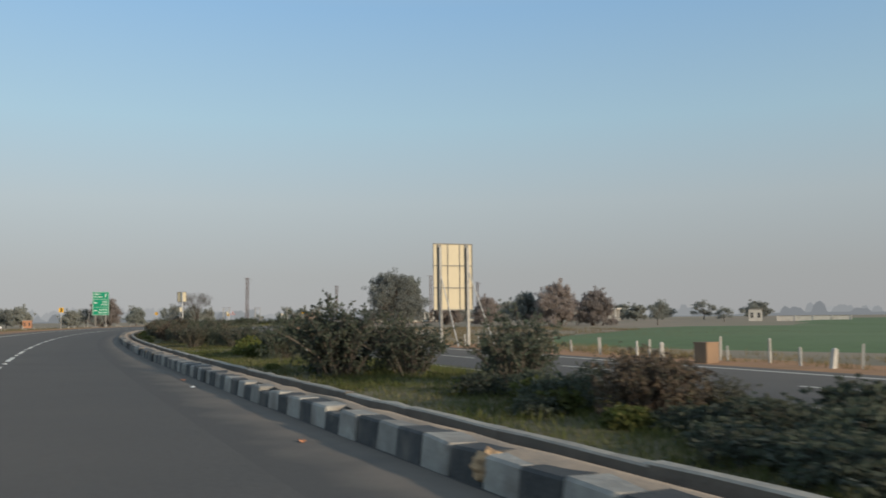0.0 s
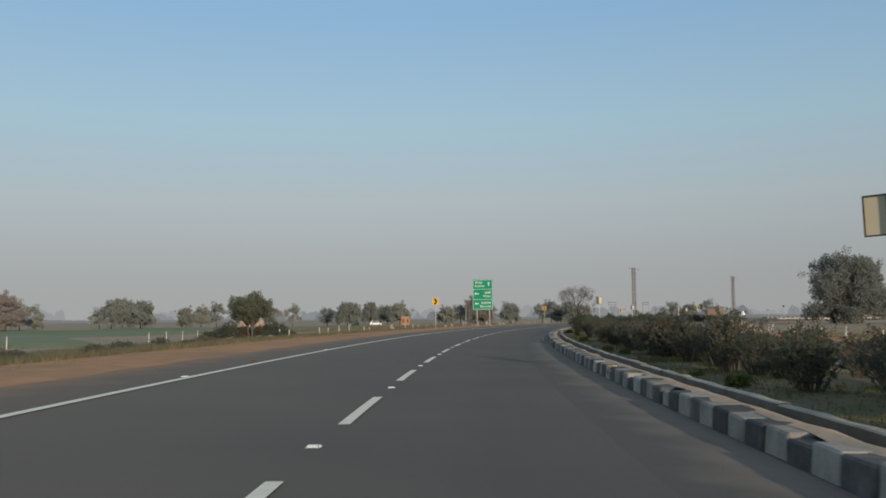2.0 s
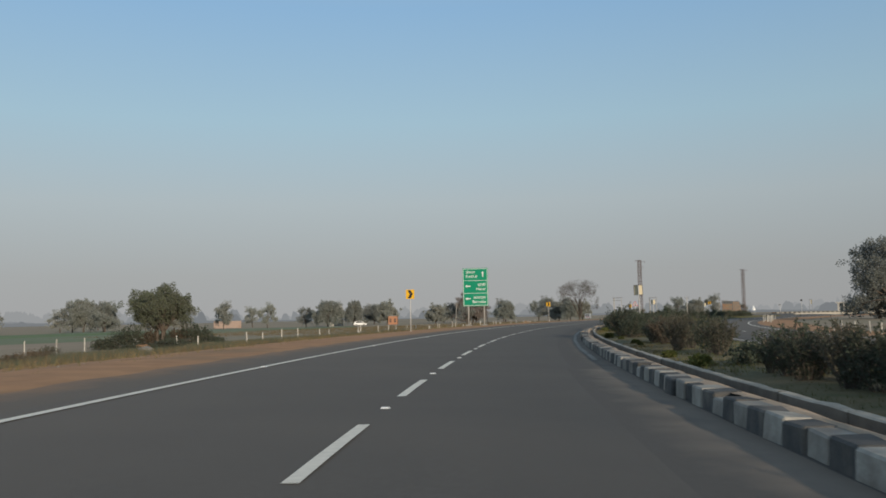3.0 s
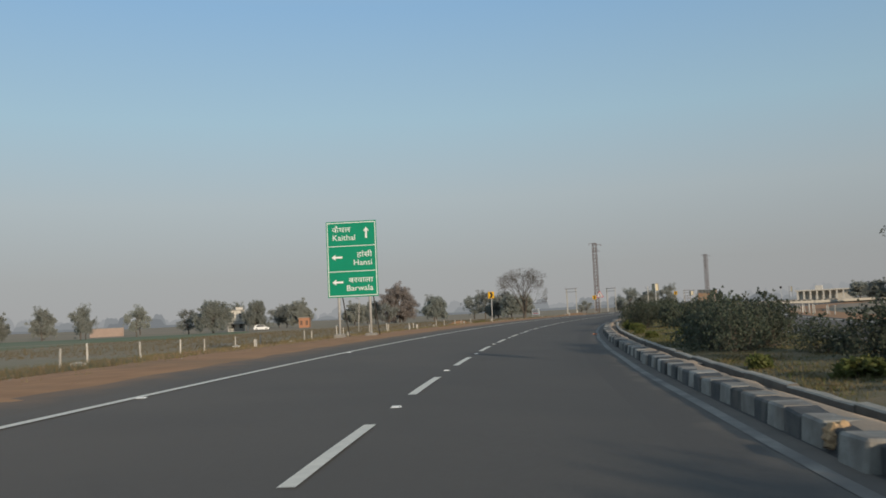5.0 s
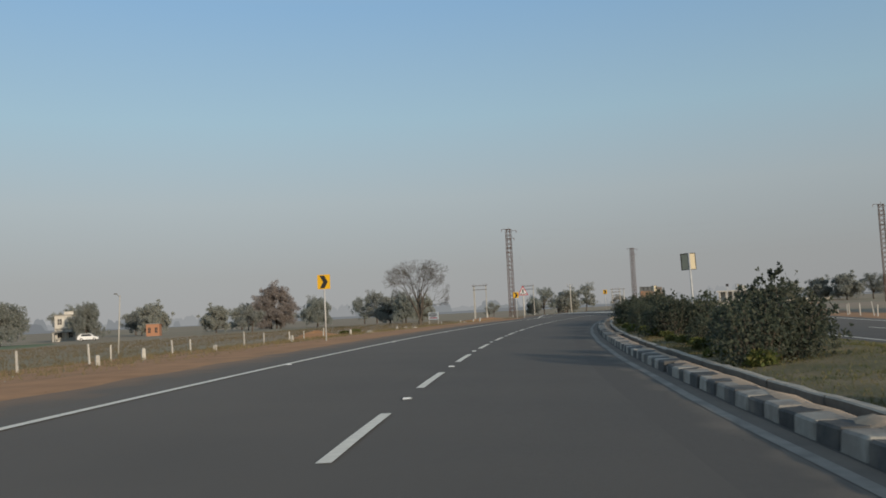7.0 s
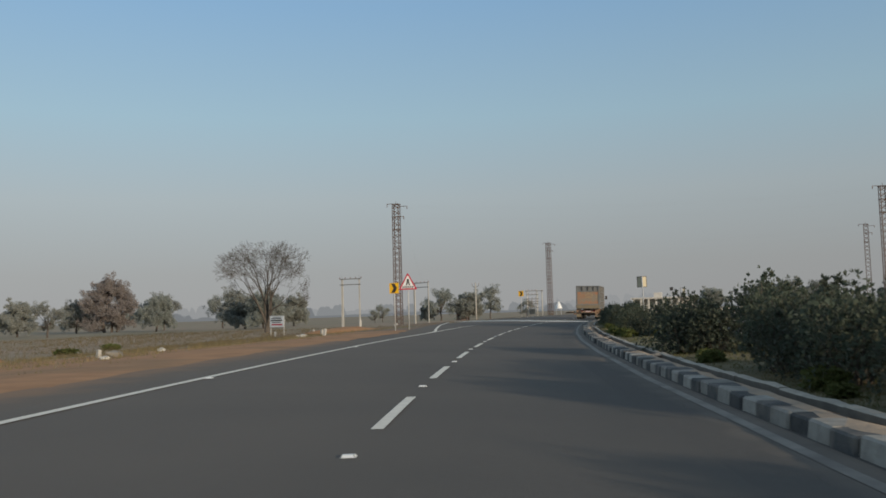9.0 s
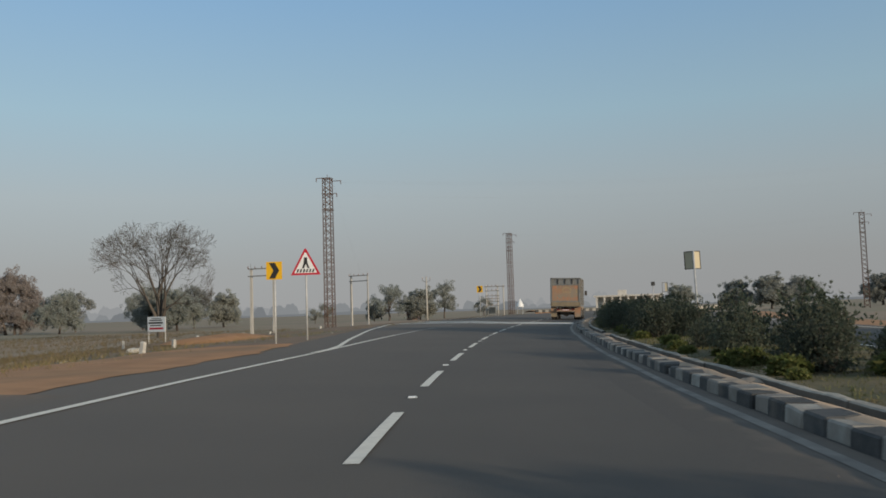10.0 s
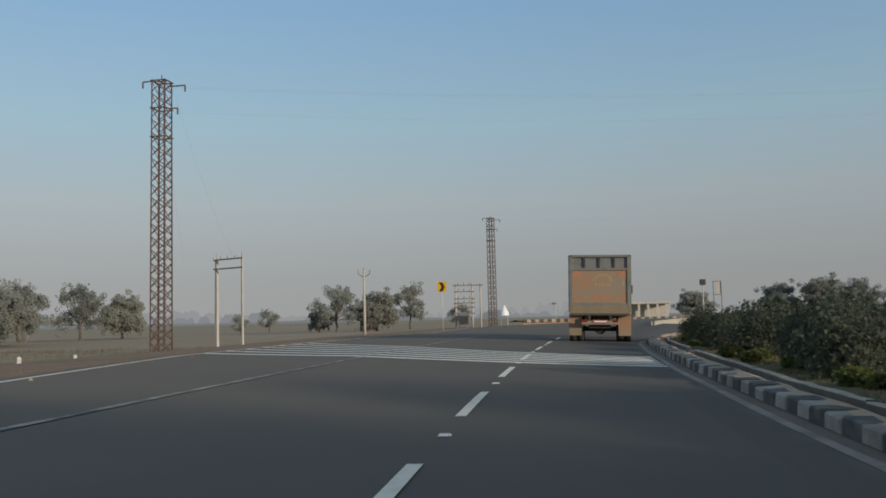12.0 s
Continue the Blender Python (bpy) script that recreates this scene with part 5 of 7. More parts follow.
def plant_median():
    rng = random.Random(21)
    # single plants of the first stretch
    for key, s, o, tall, wide in (("dark", 15.1, -5.7, 1.45, 0.9), ("twiggy", 14.8, -5.9, 1.55, 1.15), ("twiggy", 14.2, -7.0, 1.2, 1.15), ("dark_b", 15.4, -7.2, 1.05, 0.95), ("low", 16.4, -6.3, 0.6, 1.2), ("twiggy", 10.6, -7.2, 1.3, 0.9), ("twiggy_b", 11.3, -7.5, 0.85, 1.0), ("low", 9.3, -6.7, 0.45, 1.1),
                                  ("dry", 6.8, -6.6, 0.84, 0.85), ("twiggy_dry", 6.5, -6.4, 0.78, 1.15), ("twiggy_dry", 7.2, -6.9, 0.74, 1.1), ("low", 7.9, -6.2, 0.5, 1.1), ("low", 7.5, -5.7, 0.32, 1.2), ("dark_b", 8.3, -6.9, 0.62, 0.9), ("low", 6.0, -7.2, 0.36, 1.5), ("twiggy", 5.6, -7.4, 0.28, 2.0), ("low", 5.2, -6.5, 0.42, 1.4), ("low", 5.5, -8.2, 0.6, 1.4), ("low", 4.6, -7.2, 0.42, 1.6),
                                  ("dark_b", 4.9, -8.6, 0.7, 1.0), ("low", 3.9, -6.4, 0.48, 1.5), ("low", 3.0, -6.3, 0.5, 1.4), ("twiggy", 2.2, -7.0, 0.65, 1.4), ("low", 1.2, -6.9, 0.6, 1.4), ("dark_b", 11.0, -7.6, 0.8, 1.0), ("low", 10.0, -6.3, 0.4, 1.3),
                                  ("low", 12.9, -8.2, 0.6, 1.0), ("twiggy_dry", 17.6, -8.4, 0.6, 1.1), ("twiggy_b", 18.4, -8.6, 0.6, 1.0),
                                  ("dark_c", 22.0, -6.5, 1.15, 0.7), ("twiggy", 22.3, -6.7, 1.2, 1.0), ("weed", 23.6, -6.3, 0.5, 1.5), ("weed", 24.6, -6.9, 0.5, 1.4), ("spurge", 25.9, -6.4, 0.6, 1.35), ("spurge", 25.2, -6.2, 0.4, 1.3), ("twiggy_b", 26.4, -7.9, 0.8, 1.1), ("twiggy", 30.7, -7.2, 0.98, 1.1), ("twiggy_b", 34.8, -5.9, 0.9, 1.0), ("twiggy", 35.3, -6.1, 1.05, 1.0), ("twiggy_b", 34.2, -7.3, 0.95, 1.1),
                                  ("low", 37.8, -7.7, 0.7, 1.2), ("twiggy_dry", 38.8, -6.5, 0.8, 1.1), ("twiggy", 40.6, -6.6, 0.95, 1.1), ("twiggy_b", 41.9, -6.2, 0.9, 1.1), ("low", 41.0, -7.6, 0.7, 1.2), ("dark_b", 33.9, -8.3, 1.0, 0.95), ("dark_c", 35.0, -6.9, 0.95, 0.8), ("dark_b", 40.2, -8.6, 1.0, 0.9), ("twiggy", 40.9, -8.9, 1.05, 1.1), ("dark_b", 42.4, -6.7, 0.85, 0.9),
                                  ("dark", 46.2, -7.9, 1.3, 0.9), ("twiggy_b", 45.3, -8.2, 1.3, 1.2), ("dark_c", 48.0, -6.9, 1.3, 0.75), ("twiggy_dry", 48.6, -6.6, 1.35, 1.1), ("twiggy_b", 50.2, -7.0, 1.3, 1.15)):
        shrub(key, s, o, tall, wide, rng.uniform(0, 6.28))
    for key, s, o, tall, wide in (("low", 4.4, -5.6, 0.3, 1.7), ("low", 3.8, -5.7, 0.36, 1.7), ("low", 4.9, -5.9, 0.3, 1.6), ("low", 3.2, -5.6, 0.4, 1.6), ("low", 5.8, -6.3, 0.3, 1.5), ("twiggy_b", 6.3, -7.1, 0.5, 1.3), ("twiggy_b", 67.6, -6.0, 1.05, 1.05), ("dark_b", 68.9, -6.4, 0.95, 0.9), ("twiggy", 70.3, -6.1, 1.0, 1.1), ("twiggy_b", 71.6, -6.3, 0.95, 1.1), ("dark_b", 73.1, -6.0, 0.95, 0.9), ("twiggy_b", 74.6, -6.2, 0.95, 1.1), ("twiggy", 76.2, -5.9, 0.95, 1.1), ("twiggy_b", 77.6, -6.3, 0.85, 1.1), ("low", 79.6, -6.2, 0.6, 1.1),
                                  ("twiggy_b", 69.6, -7.4, 0.9, 1.1), ("twiggy_dry", 72.4, -7.5, 0.9, 1.1), ("twiggy_b", 75.4, -7.4, 0.85, 1.1), ("weed", 7.6, -6.0, 0.36, 1.4), ("weed", 6.2, -5.9, 0.3, 1.4), ("weed", 8.6, -6.4, 0.4, 1.3)):
        shrub(key, s, o, tall, wide, s * 2)
    for k in range(14):
        shrub("weed", rng.uniform(9.5, 19), rng.uniform(-9.6, -5.3), rng.uniform(0.12, 0.22), rng.uniform(1.0, 1.6), rng.uniform(0, 6.28))
    gaps = ((47.5, 49.5), (66, 67.5), (78, 83), (96, 99), (106, 122.4), (127.6, 141.5))
    deep = ((30, 42), (76, 90), (104, 141.5))
    s = 43.5
    while s < 141:
        open_ = any(a < s < b for a, b in gaps)
        no_back = any(a < s < b for a, b in deep)
        low = s < 100
        h = rng.uniform(0.85, 1.2) if low else rng.uniform(1.1, 1.5)
        keys = ("dark", "dark_b", "dark_c", "twiggy") if not low else ("twiggy", "twiggy_b", "twiggy_dry", "dark_b", "twiggy_b", "twiggy")
        edge = -6.0
        if not open_:
            dwarf = 0.62 if rng.random() < 0.16 else 1.0
            shrub(rng.choice(keys), s, edge + rng.uniform(-0.5, 0.3), h * rng.uniform(0.78, 1.14) * dwarf, rng.uniform(0.78, 1.05) / dwarf ** 0.5, rng.uniform(0, 6.28))
        if rng.random() < (0.25 if open_ or no_back else 0.8):
            shrub("back" if not low else rng.choice(("twiggy_b", "twiggy_dry", "twiggy")), s + 0.7, max(-10, edge - 1.6 + rng.uniform(-0.3, 0.3)), h * rng.uniform(0.7, 1.0) * (0.55 if open_ or no_back else 1), rng.uniform(0.85, 1.15), rng.uniform(0, 6.28))
        if rng.random() < 0.14 and s < 276 and not no_back:
            shrub("back", s + 0.2, edge - 2.9 + rng.uniform(-0.4, 0.4), h * 0.7 * (0.6 if open_ else 1), rng.uniform(0.9, 1.1), rng.uniform(0, 6.28))
        if rng.random() < 0.3:
            shrub("weed", s, min(-5.1, kerb_o(s) - 1.3) + rng.uniform(-0.3, 0.2), rng.uniform(0.15, 0.34), 1.1, rng.uniform(0, 6.28))
        s += rng.uniform(1.2, 2.05) * (0.72 if s < 78 else 1)
    for s, o, h in ((118.4, -7.1, 1.25), (121.3, -7.0, 0.8), (122.6, -5.7, 1.2), (123.9, -5.6, 1.3), (125.6, -5.9, 1.4), (124.2, -6.6, 1.3), (126.6, -5.6, 1.2), (206.9, -5.25, 1.5), (205.6, -5.3, 1.4), (159.9, -5.2, 1.25), (247.0, -5.3, 1.2), (249.0, -6.4, 1.3), (258.4, -5.5, 1.4)):
        shrub("dark_c" if s > 120 else "dark", s, o, h, 0.95, s)
    for s, o, h in ((63.2, -6.2, 1.2), (65.0, -6.2, 0.95), (119.2, -7.9, 1.0), (112.5, -7.2, 0.5)):
        shrub("dark_b" if s < 64 else "twiggy", s, o, h, 1.1, s)
    for s, o, h, wide in ((115.9, -5.8, 0.34, 1.6), (114.9, -6.2, 0.4, 1.6), (113.6, -5.9, 0.3, 1.6), (134.2, -6.3, 0.36, 1.5), (135.3, -6.9, 0.3, 1.6), (146.6, -8.2, 0.5, 1.6), (217.2, -6.4, 0.45, 1.6), (218.6, -7.3, 0.5, 1.6), (219.4, -5.9, 0.4, 1.6)):
        shrub("weed", s, o, h, wide, s)
    # clumps of shrubs with open grass between them: middle, half length, height
    for c, q, top in ((144.6, 1.6, 1.5), (151.6, 1.2, 0.6), (160.8, 1.1, 1.6), (163.4, 1.0, 1.35), (167.6, 0.9, 0.85), (173.8, 1.7, 1.58), (178.2, 1.4, 1.2), (182.0, 1.9, 1.3), (187.4, 2.0, 1.4), (193.6, 2.5, 1.75), (198.6, 3.2, 1.62), (205.6, 1.6, 1.78),
                      (218.3, 1.2, 0.95), (222.6, 1.6, 1.5), (226.6, 1.3, 0.9), (234.0, 2.0, 1.35), (239.0, 2.1, 1.5), (246.0, 3.9, 1.58), (253.4, 2.2, 1.5), (260.4, 2.6, 1.65), (266.0, 1.5, 1.35), (270.4, 2.0, 1.45), (275.4, 2.6, 1.4), (280.5, 2.0, 1.2)):
        n = max(2, round(q * 1.35))
        for row, back, keys in ((0, 0.0, ("dark", "dark_b", "dark_c")), (1, 1.25, ("dark_c", "back", "dark"))):
            for k in range(n):
                d = ((k + 0.5) / n * 2 - 1) * max(0.3, q - 0.95)
                s = c + d + rng.uniform(-0.2, 0.2)
                o = min(-5.6, kerb_o(s) - 1.9) - back + rng.uniform(-0.25, 0.25)
                h = top * (1 - 0.30 * (d / q) ** 2) * rng.uniform(0.8, 1.06)
                key, wide, turn = rng.choice(keys), rng.uniform(0.76, 0.92), rng.uniform(0, 6.28)
                # one clump is a single row deep
                if o > -9.6 and not (row and c == 160.8):
                    shrub(key, s, o, h, wide, turn)
        if rng.random() < 0.5 and 240 > c > 165:
            shrub("back", c + q + 0.9, -7.6 + rng.uniform(-0.4, 0.4), top * 0.55, 1.1, rng.uniform(0, 6.28))
        for k in range(3):
            s = c + rng.uniform(-q - 1, q + 1)
            shrub("weed", s, min(-5.0, kerb_o(s) - 1.3) + rng.uniform(-0.4, 0.1), rng.uniform(0.2, 0.42), 1.2, rng.uniform(0, 6.28))


plant_median()


def grass_patch(name, label, s0, s1, o0, o1, count, lo, hi, material, seed, height, keep=None):
    rng = np.random.RandomState(seed)
    s, o = rng.uniform(s0, s1, count), rng.uniform(o0, o1, count)
    cl = noise_mask(s, o, seed)
    ok = cl > rng.uniform(-0.25, 0.35, count)
    s, o = s[ok], o[ok]
    base = np.array([tuple(road(a, b, height(b))) for a, b in zip(s, o)])
    n, per = len(base), 4
    p = np.repeat(base, per, 0) + np.c_[rng.normal(size=(n * per, 2)) * 0.05, np.zeros(n * per)]
    up = np.c_[rng.normal(size=(n * per, 2)) * 0.45, np.ones(n * per)]
    up /= np.linalg.norm(up, axis=1, keepdims=True)
    side = np.cross(up, rng.normal(size=up.shape))
    side /= np.linalg.norm(side, axis=1, keepdims=True)
    l = rng.uniform(lo, hi, (n * per, 1))
    v = np.stack([p - side * 0.009, p + side * 0.009, p + up * l], 1).reshape(-1, 3)
    me = bpy.data.meshes.new(name)
    me.from_pydata(v, [], np.arange(len(v)).reshape(-1, 3))
    me.materials.append(material)
    me.update()
    tagged(new(name, me), label, "grass", kind="stuff")


def noise_mask(s, o, seed):
    return 0.5 * np.sin(s * 0.9 + seed) * np.sin(o * 1.7 + s * 0.13) + 0.35 * np.sin(s * 0.23 + o * 0.9 + seed) + 0.12


median_z = lambda o: float(np.interp(o, [-10.75, -9.2, -7.8, -6.5, -5.2, -4.45], [-0.33, -0.14, -0.04, 0.02, -0.02, -0.06])) - 0.02
verge_z = lambda o: float(np.interp(o, [5, 5.95, 7.15, 8.35, 10.15, 12.15, 14.65, 17.15, 19.65, 22.65], [0.128, 0.15, 0.15, 0.12, 0.0, -0.12, -0.26, -0.35, -0.50, -0.64])) - 0.03
grass_patch("grass", "short green and straw-coloured grass of the median", -8, 290, -10.6, -4.6, 52000, 0.03, 0.10, M_GRASS, 31, median_z)
grass_patch("dry_grass", "short straw-coloured grass beside the low wall", 20, 285, -5.9, -4.6, 26000, 0.02, 0.07, M_STRAW, 48, median_z)
grass_patch("dry_grass", "thin golden grass between the shrubs of the median", 104, 175, -9.5, -4.7, 14000, 0.02, 0.08, M_STRAW, 49, median_z)
grass_patch("grass", "tufts of taller grass in the median", -4, 80, -10.4, -4.8, 24000, 0.04, 0.11, M_GRASS, 36, median_z)
grass_patch("grass", "thick low grass in the median", 6, 24, -10.2, -4.8, 9000, 0.05, 0.14, M_GRASS, 39, median_z)
grass_patch("grass", "lush green grass of the median", -6, 30, -10.4, -4.65, 15000, 0.05, 0.19, M_WEED, 43, median_z)
grass_patch("grass", "olive grass between the shrubs of the median", 126, 170, -10.2, -4.7, 17000, 0.025, 0.085, M_GRASS, 40, median_z)
grass_patch("grass", "olive grass between the shrubs of the median", 202, 270, -10.2, -4.7, 17000, 0.025, 0.085, M_GRASS, 41, median_z)
grass_patch("dry_grass", "sparse dry grass and weeds on the road bank", 20, 330, 8.6, 22.5, 26000, 0.08, 0.32, M_STRAW, 32, verge_z)
grass_patch("grass", "thin brownish grass on the road bank", 20, 330, 11.5, 24, 16000, 0.08, 0.25, M_FIELDGRASS, 33, verge_z)
grass_patch("grass", "olive weeds on the bank below the dirt shoulder", 34, 130, 9.6, 23.5, 24000, 0.1, 0.42, M_BUSH, 46, verge_z)
grass_patch("dry_grass", "brown weeds on the bank below the dirt shoulder", 26, 130, 8.8, 24.5, 22000, 0.1, 0.36, M_FIELDGRASS, 47, verge_z)
grass_patch("dry_grass", "straggling tufts at the edge of the dirt shoulder", 20, 228, 7.0, 10.5, 3500, 0.06, 0.2, M_STRAW, 44, verge_z)
grass_patch("dry_grass", "brown grass of the fallow field", 150, 300, 22, 62, 30000, 0.14, 0.4, M_FIELDGRASS, 37, land)
grass_patch("dry_grass", "brown grass on the verge of the turning lane", 222, 330, 12.5, 24, 13000, 0.1, 0.3, M_FIELDGRASS, 38, verge_z)
grass_patch("dry_grass", "brown grass of the fallow field beyond the opposite road", 48, 150, -62, -24.5, 22000, 0.12, 0.38, M_FIELDGRASS, 45, land)
grass_patch("dry_grass", "dry grass beside the opposite road", -5, 120, -27, -20.6, 9000, 0.1, 0.35, M_STRAW, 34, land)


# ---- trees ----
def grow_bare(seed, H, W):
    """A bare crown: a few limbs from a low fork, dividing again and again into fine twigs."""
    rng = np.random.RandomState(seed)
    bars, tips = [], []

    def limb(p, d, length, r, lev):
        for k in range(3 if lev < 5 else 2):
            n = 3 if lev < 5 else 2
            d = d + rng.normal(size=3) * (0.07 if lev < 3 else 0.15)
            d[2] = max(d[2], -0.15)
            d /= np.linalg.norm(d)
            q = p + d * length / n
            bars.append((p, q, r, r * 0.9))
            p, r = q, r * 0.9
        if lev > 5:
            tips.append(p)
            for k in range(2):
                e = d + rng.normal(size=3) * 0.6
                bars.append((p, p + e / np.linalg.norm(e) * 0.42, 0.012, 0.008))
            return
        c = 2 if rng.random_sample() < 0.45 else 3
        x = np.cross(d, rng.normal(size=3))
        x /= np.linalg.norm(x)
        for k in range(c):
            a = k * math.tau / c + rng.uniform(-0.3, 0.3)
            y = np.cross(d, x)
            tilt = rng.uniform(0.28, 0.62)
            d2 = d * math.cos(tilt) + (x * math.cos(a) + y * math.sin(a)) * math.sin(tilt)
            d2 = d2 + np.array([d[0], d[1], 0.0]) * 0.08
            limb(p, d2 / np.linalg.norm(d2), length * rng.uniform(0.72, 0.9), max(0.012, r * (0.74 if c == 2 else 0.64)), lev + 1)

    bars.append((np.array([0.0, 0, -0.4]), np.array([0.05, 0, 0.7]), 0.36, 0.30))
    for k in range(6):
        a, lean = k * 1.05 + rng.uniform(-0.2, 0.2), (0.14, 0.5, 0.38, 0.56, 0.3, 0.62)[k]
        limb(np.array([0.05, 0, 0.6]), np.array([math.cos(a) * math.sin(lean), math.sin(a) * math.sin(lean), math.cos(lean)]), 2.5, 0.19, 0)
    t = np.array(tips)
    kx, kz = W * 0.5 / np.percentile(np.hypot(t[:, 0], t[:, 1]), 97), H * 0.96 / np.percentile(t[:, 2], 99.5)

    def spread(p):
        """Fits the crown to its height and width, wider and flatter towards the top."""
        u = min(1.1, max(0.0, p[2] * kz / H))
        w = kx * (0.70 + 0.62 * min(u, 0.62))
        return np.array([p[0] * w, p[1] * w, H * (1 - max(0.0, 1 - u) ** 1.3) if u > 0 else p[2]])

    return [(spread(a), spread(b), ra, rb) for a, b, ra, rb in bars], np.array([spread(q) for q in t])


def crown_lobes(rng, H, W, kind):
    """The rounded masses of a crown: middles and radii."""
    n, low, high, core = {"round": (20, 0.20, 0.80, 0.30), "near": (30, 0.46, 0.82, 0.33), "many": (34, 0.13, 0.86, 0.33), "open": (13, 0.30, 0.84, 0.34)}[kind]
    out = []
    for k in range(n):
        q, a = math.sqrt((k + 0.4) / n), k * 2.4 + rng.uniform(-0.4, 0.4)
        roof = high - (high - low) * 0.75 * q ** 2.4
        z = roof if k % 3 else low + (roof - low) * rng.uniform(0.0, 0.5)
        r = (0.145 if kind != "many" else 0.125) * W * rng.uniform(0.75, 1.25)
        if kind == "near":
            u = 1 - 2 * (k + 0.5) / n
            q, z = math.sqrt(1 - u * u), 0.66 + 0.16 * u
        out.append((np.array([math.cos(a) * q * W * core * 1.12, math.sin(a) * q * W * core * 1.12, H * (z + rng.uniform(-0.05, 0.05))]), r))
    return out


def tree_parts(seed, H, W, kind):
    rng = np.random.RandomState(seed + 100)
    goal, lo, hi = {"bare": (1500, 0.07, 0.14), "near": (40000, 0.06, 0.12), "many": (52000, 0.18, 0.32), "round": (19000, 0.16, 0.28), "open": (10000, 0.12, 0.24)}[kind]
    if kind == "bare":
        bars, tips = grow_bare(seed, H, W)
        pts = tips[rng.randint(len(tips), size=goal)] + rng.normal(size=(goal, 3)) * 0.16
    else:
        lobes = crown_lobes(rng, H, W, kind)
        bars, pts = [], []
        feet = [np.array([0.0, 0.0, -0.3])] if kind in ("round", "open") else [np.array([math.cos(k * 2.1) * W * s_, math.sin(k * 2.1) * W * s_, -0.3]) for k, s_ in enumerate((0.03, 0.04, 0.03) if kind == "near" else (0.03, 0.14, 0.16, 0.1))]
        thick = {"round": 0.035, "open": 0.026, "near": 0.03, "many": 0.026}[kind] * H
        forks = []
        for p in feet:
            fork = p * np.array([1.7, 1.7, 0]) + np.array([rng.normal() * 0.02 * W, rng.normal() * 0.02 * W, H * (0.26 if kind != "round" else 0.2)])
            mid = (p + fork) / 2 + rng.normal(size=3) * 0.015 * W
            bars += [(p, mid, thick, thick * 0.85), (mid, fork, thick * 0.85, thick * 0.7)]
            forks.append(fork)
        for c, r in lobes:
            fork = min(forks, key=lambda q: np.linalg.norm(q[:2] - c[:2]))
            knee = fork * 0.45 + c * 0.55 + rng.normal(size=3) * 0.03 * W
            bars += [(fork, knee, thick * 0.42, thick * 0.26), (knee, c, thick * 0.26, thick * 0.12)]
            m = int(goal / len(lobes) * (r / (0.14 * W)) ** 2)
            u = rng.normal(size=(m, 3))
            u /= np.linalg.norm(u, axis=1, keepdims=True)
            for k in range(5):
                e = c + u[k] * r * 0.9
                bars.append((c, e, thick * 0.12, thick * 0.05))
            # small tufts over the mass, with gaps between them
            tuft = c + rng.normal(size=(26, 3)) * np.array([0.52, 0.52, 0.42]) * r
            at = tuft[rng.randint(26, size=m)]
            pts.append(at + u * rng.uniform(0.15, 1.0, (m, 1)) ** 0.5 * r * 0.36)
        pts = np.concatenate(pts)
        pts = pts[pts[:, 2] > H * {"many": 0.03, "near": 0.25}.get(kind, 0.06)]
        wide_now, high_now = np.percentile(np.hypot(pts[:, 0], pts[:, 1]), 98), np.percentile(pts[:, 2], 99.8)
        fit = np.array([W / 2 / wide_now, W / 2 / wide_now, H * 0.99 / high_now])
        pts = pts * fit
        bars = [(a * fit, b * fit, ra, rb) for a, b, ra, rb in bars]
    # each stem by itself, the limbs and twigs together
    wood = M_BARK if kind != "bare" else M_TWIG
    stems, g = [], Geo()
    for a, b, ra, rb in bars:
        if a[2] < 0:
            stems.append(Geo())
        if ra > 0.11 and len(stems) and a[2] < H * 0.2:
            stems[-1].rod(a, b, ra, rb, 7, False)
        else:
            g.rod(a, b, ra, rb, 5 if ra > 0.06 else 3, False)
    trunk = [s_.mesh("trunk", wood, True) for s_ in stems] + [g.mesh("branchwork", wood, True)]
    v, q = leaf_tris(pts, rng, lo, hi, 0.42 if kind != "bare" else 0.25)
    return trunk, v, q


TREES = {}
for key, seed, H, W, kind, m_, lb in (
        ("round", 41, 6.5, 8.0, "round", M_TREEDK, "round dark green tree with a dense crown"), ("round_b", 42, 6.5, 7.2, "round", M_TREE, "round haze-paled green tree with a dense crown"),
        ("open", 43, 8.0, 7.0, "open", M_TREE, "haze-paled green tree with an open crown"), ("open_b", 44, 8.0, 8.2, "open", M_TREEDK, "dark green tree with an open crown"),
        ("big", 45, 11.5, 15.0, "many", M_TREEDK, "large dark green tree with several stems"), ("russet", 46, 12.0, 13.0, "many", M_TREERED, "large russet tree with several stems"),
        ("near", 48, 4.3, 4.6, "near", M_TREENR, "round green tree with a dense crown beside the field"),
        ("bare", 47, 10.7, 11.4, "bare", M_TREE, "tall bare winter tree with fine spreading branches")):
    tr_, v_, q_ = tree_parts(seed, H, W, kind)
    TREES[key] = (tr_, np_mesh("crown" if kind != "bare" else "sparse_foliage", v_, q_, m_), H, W, lb)
TREE_FIRST = {}


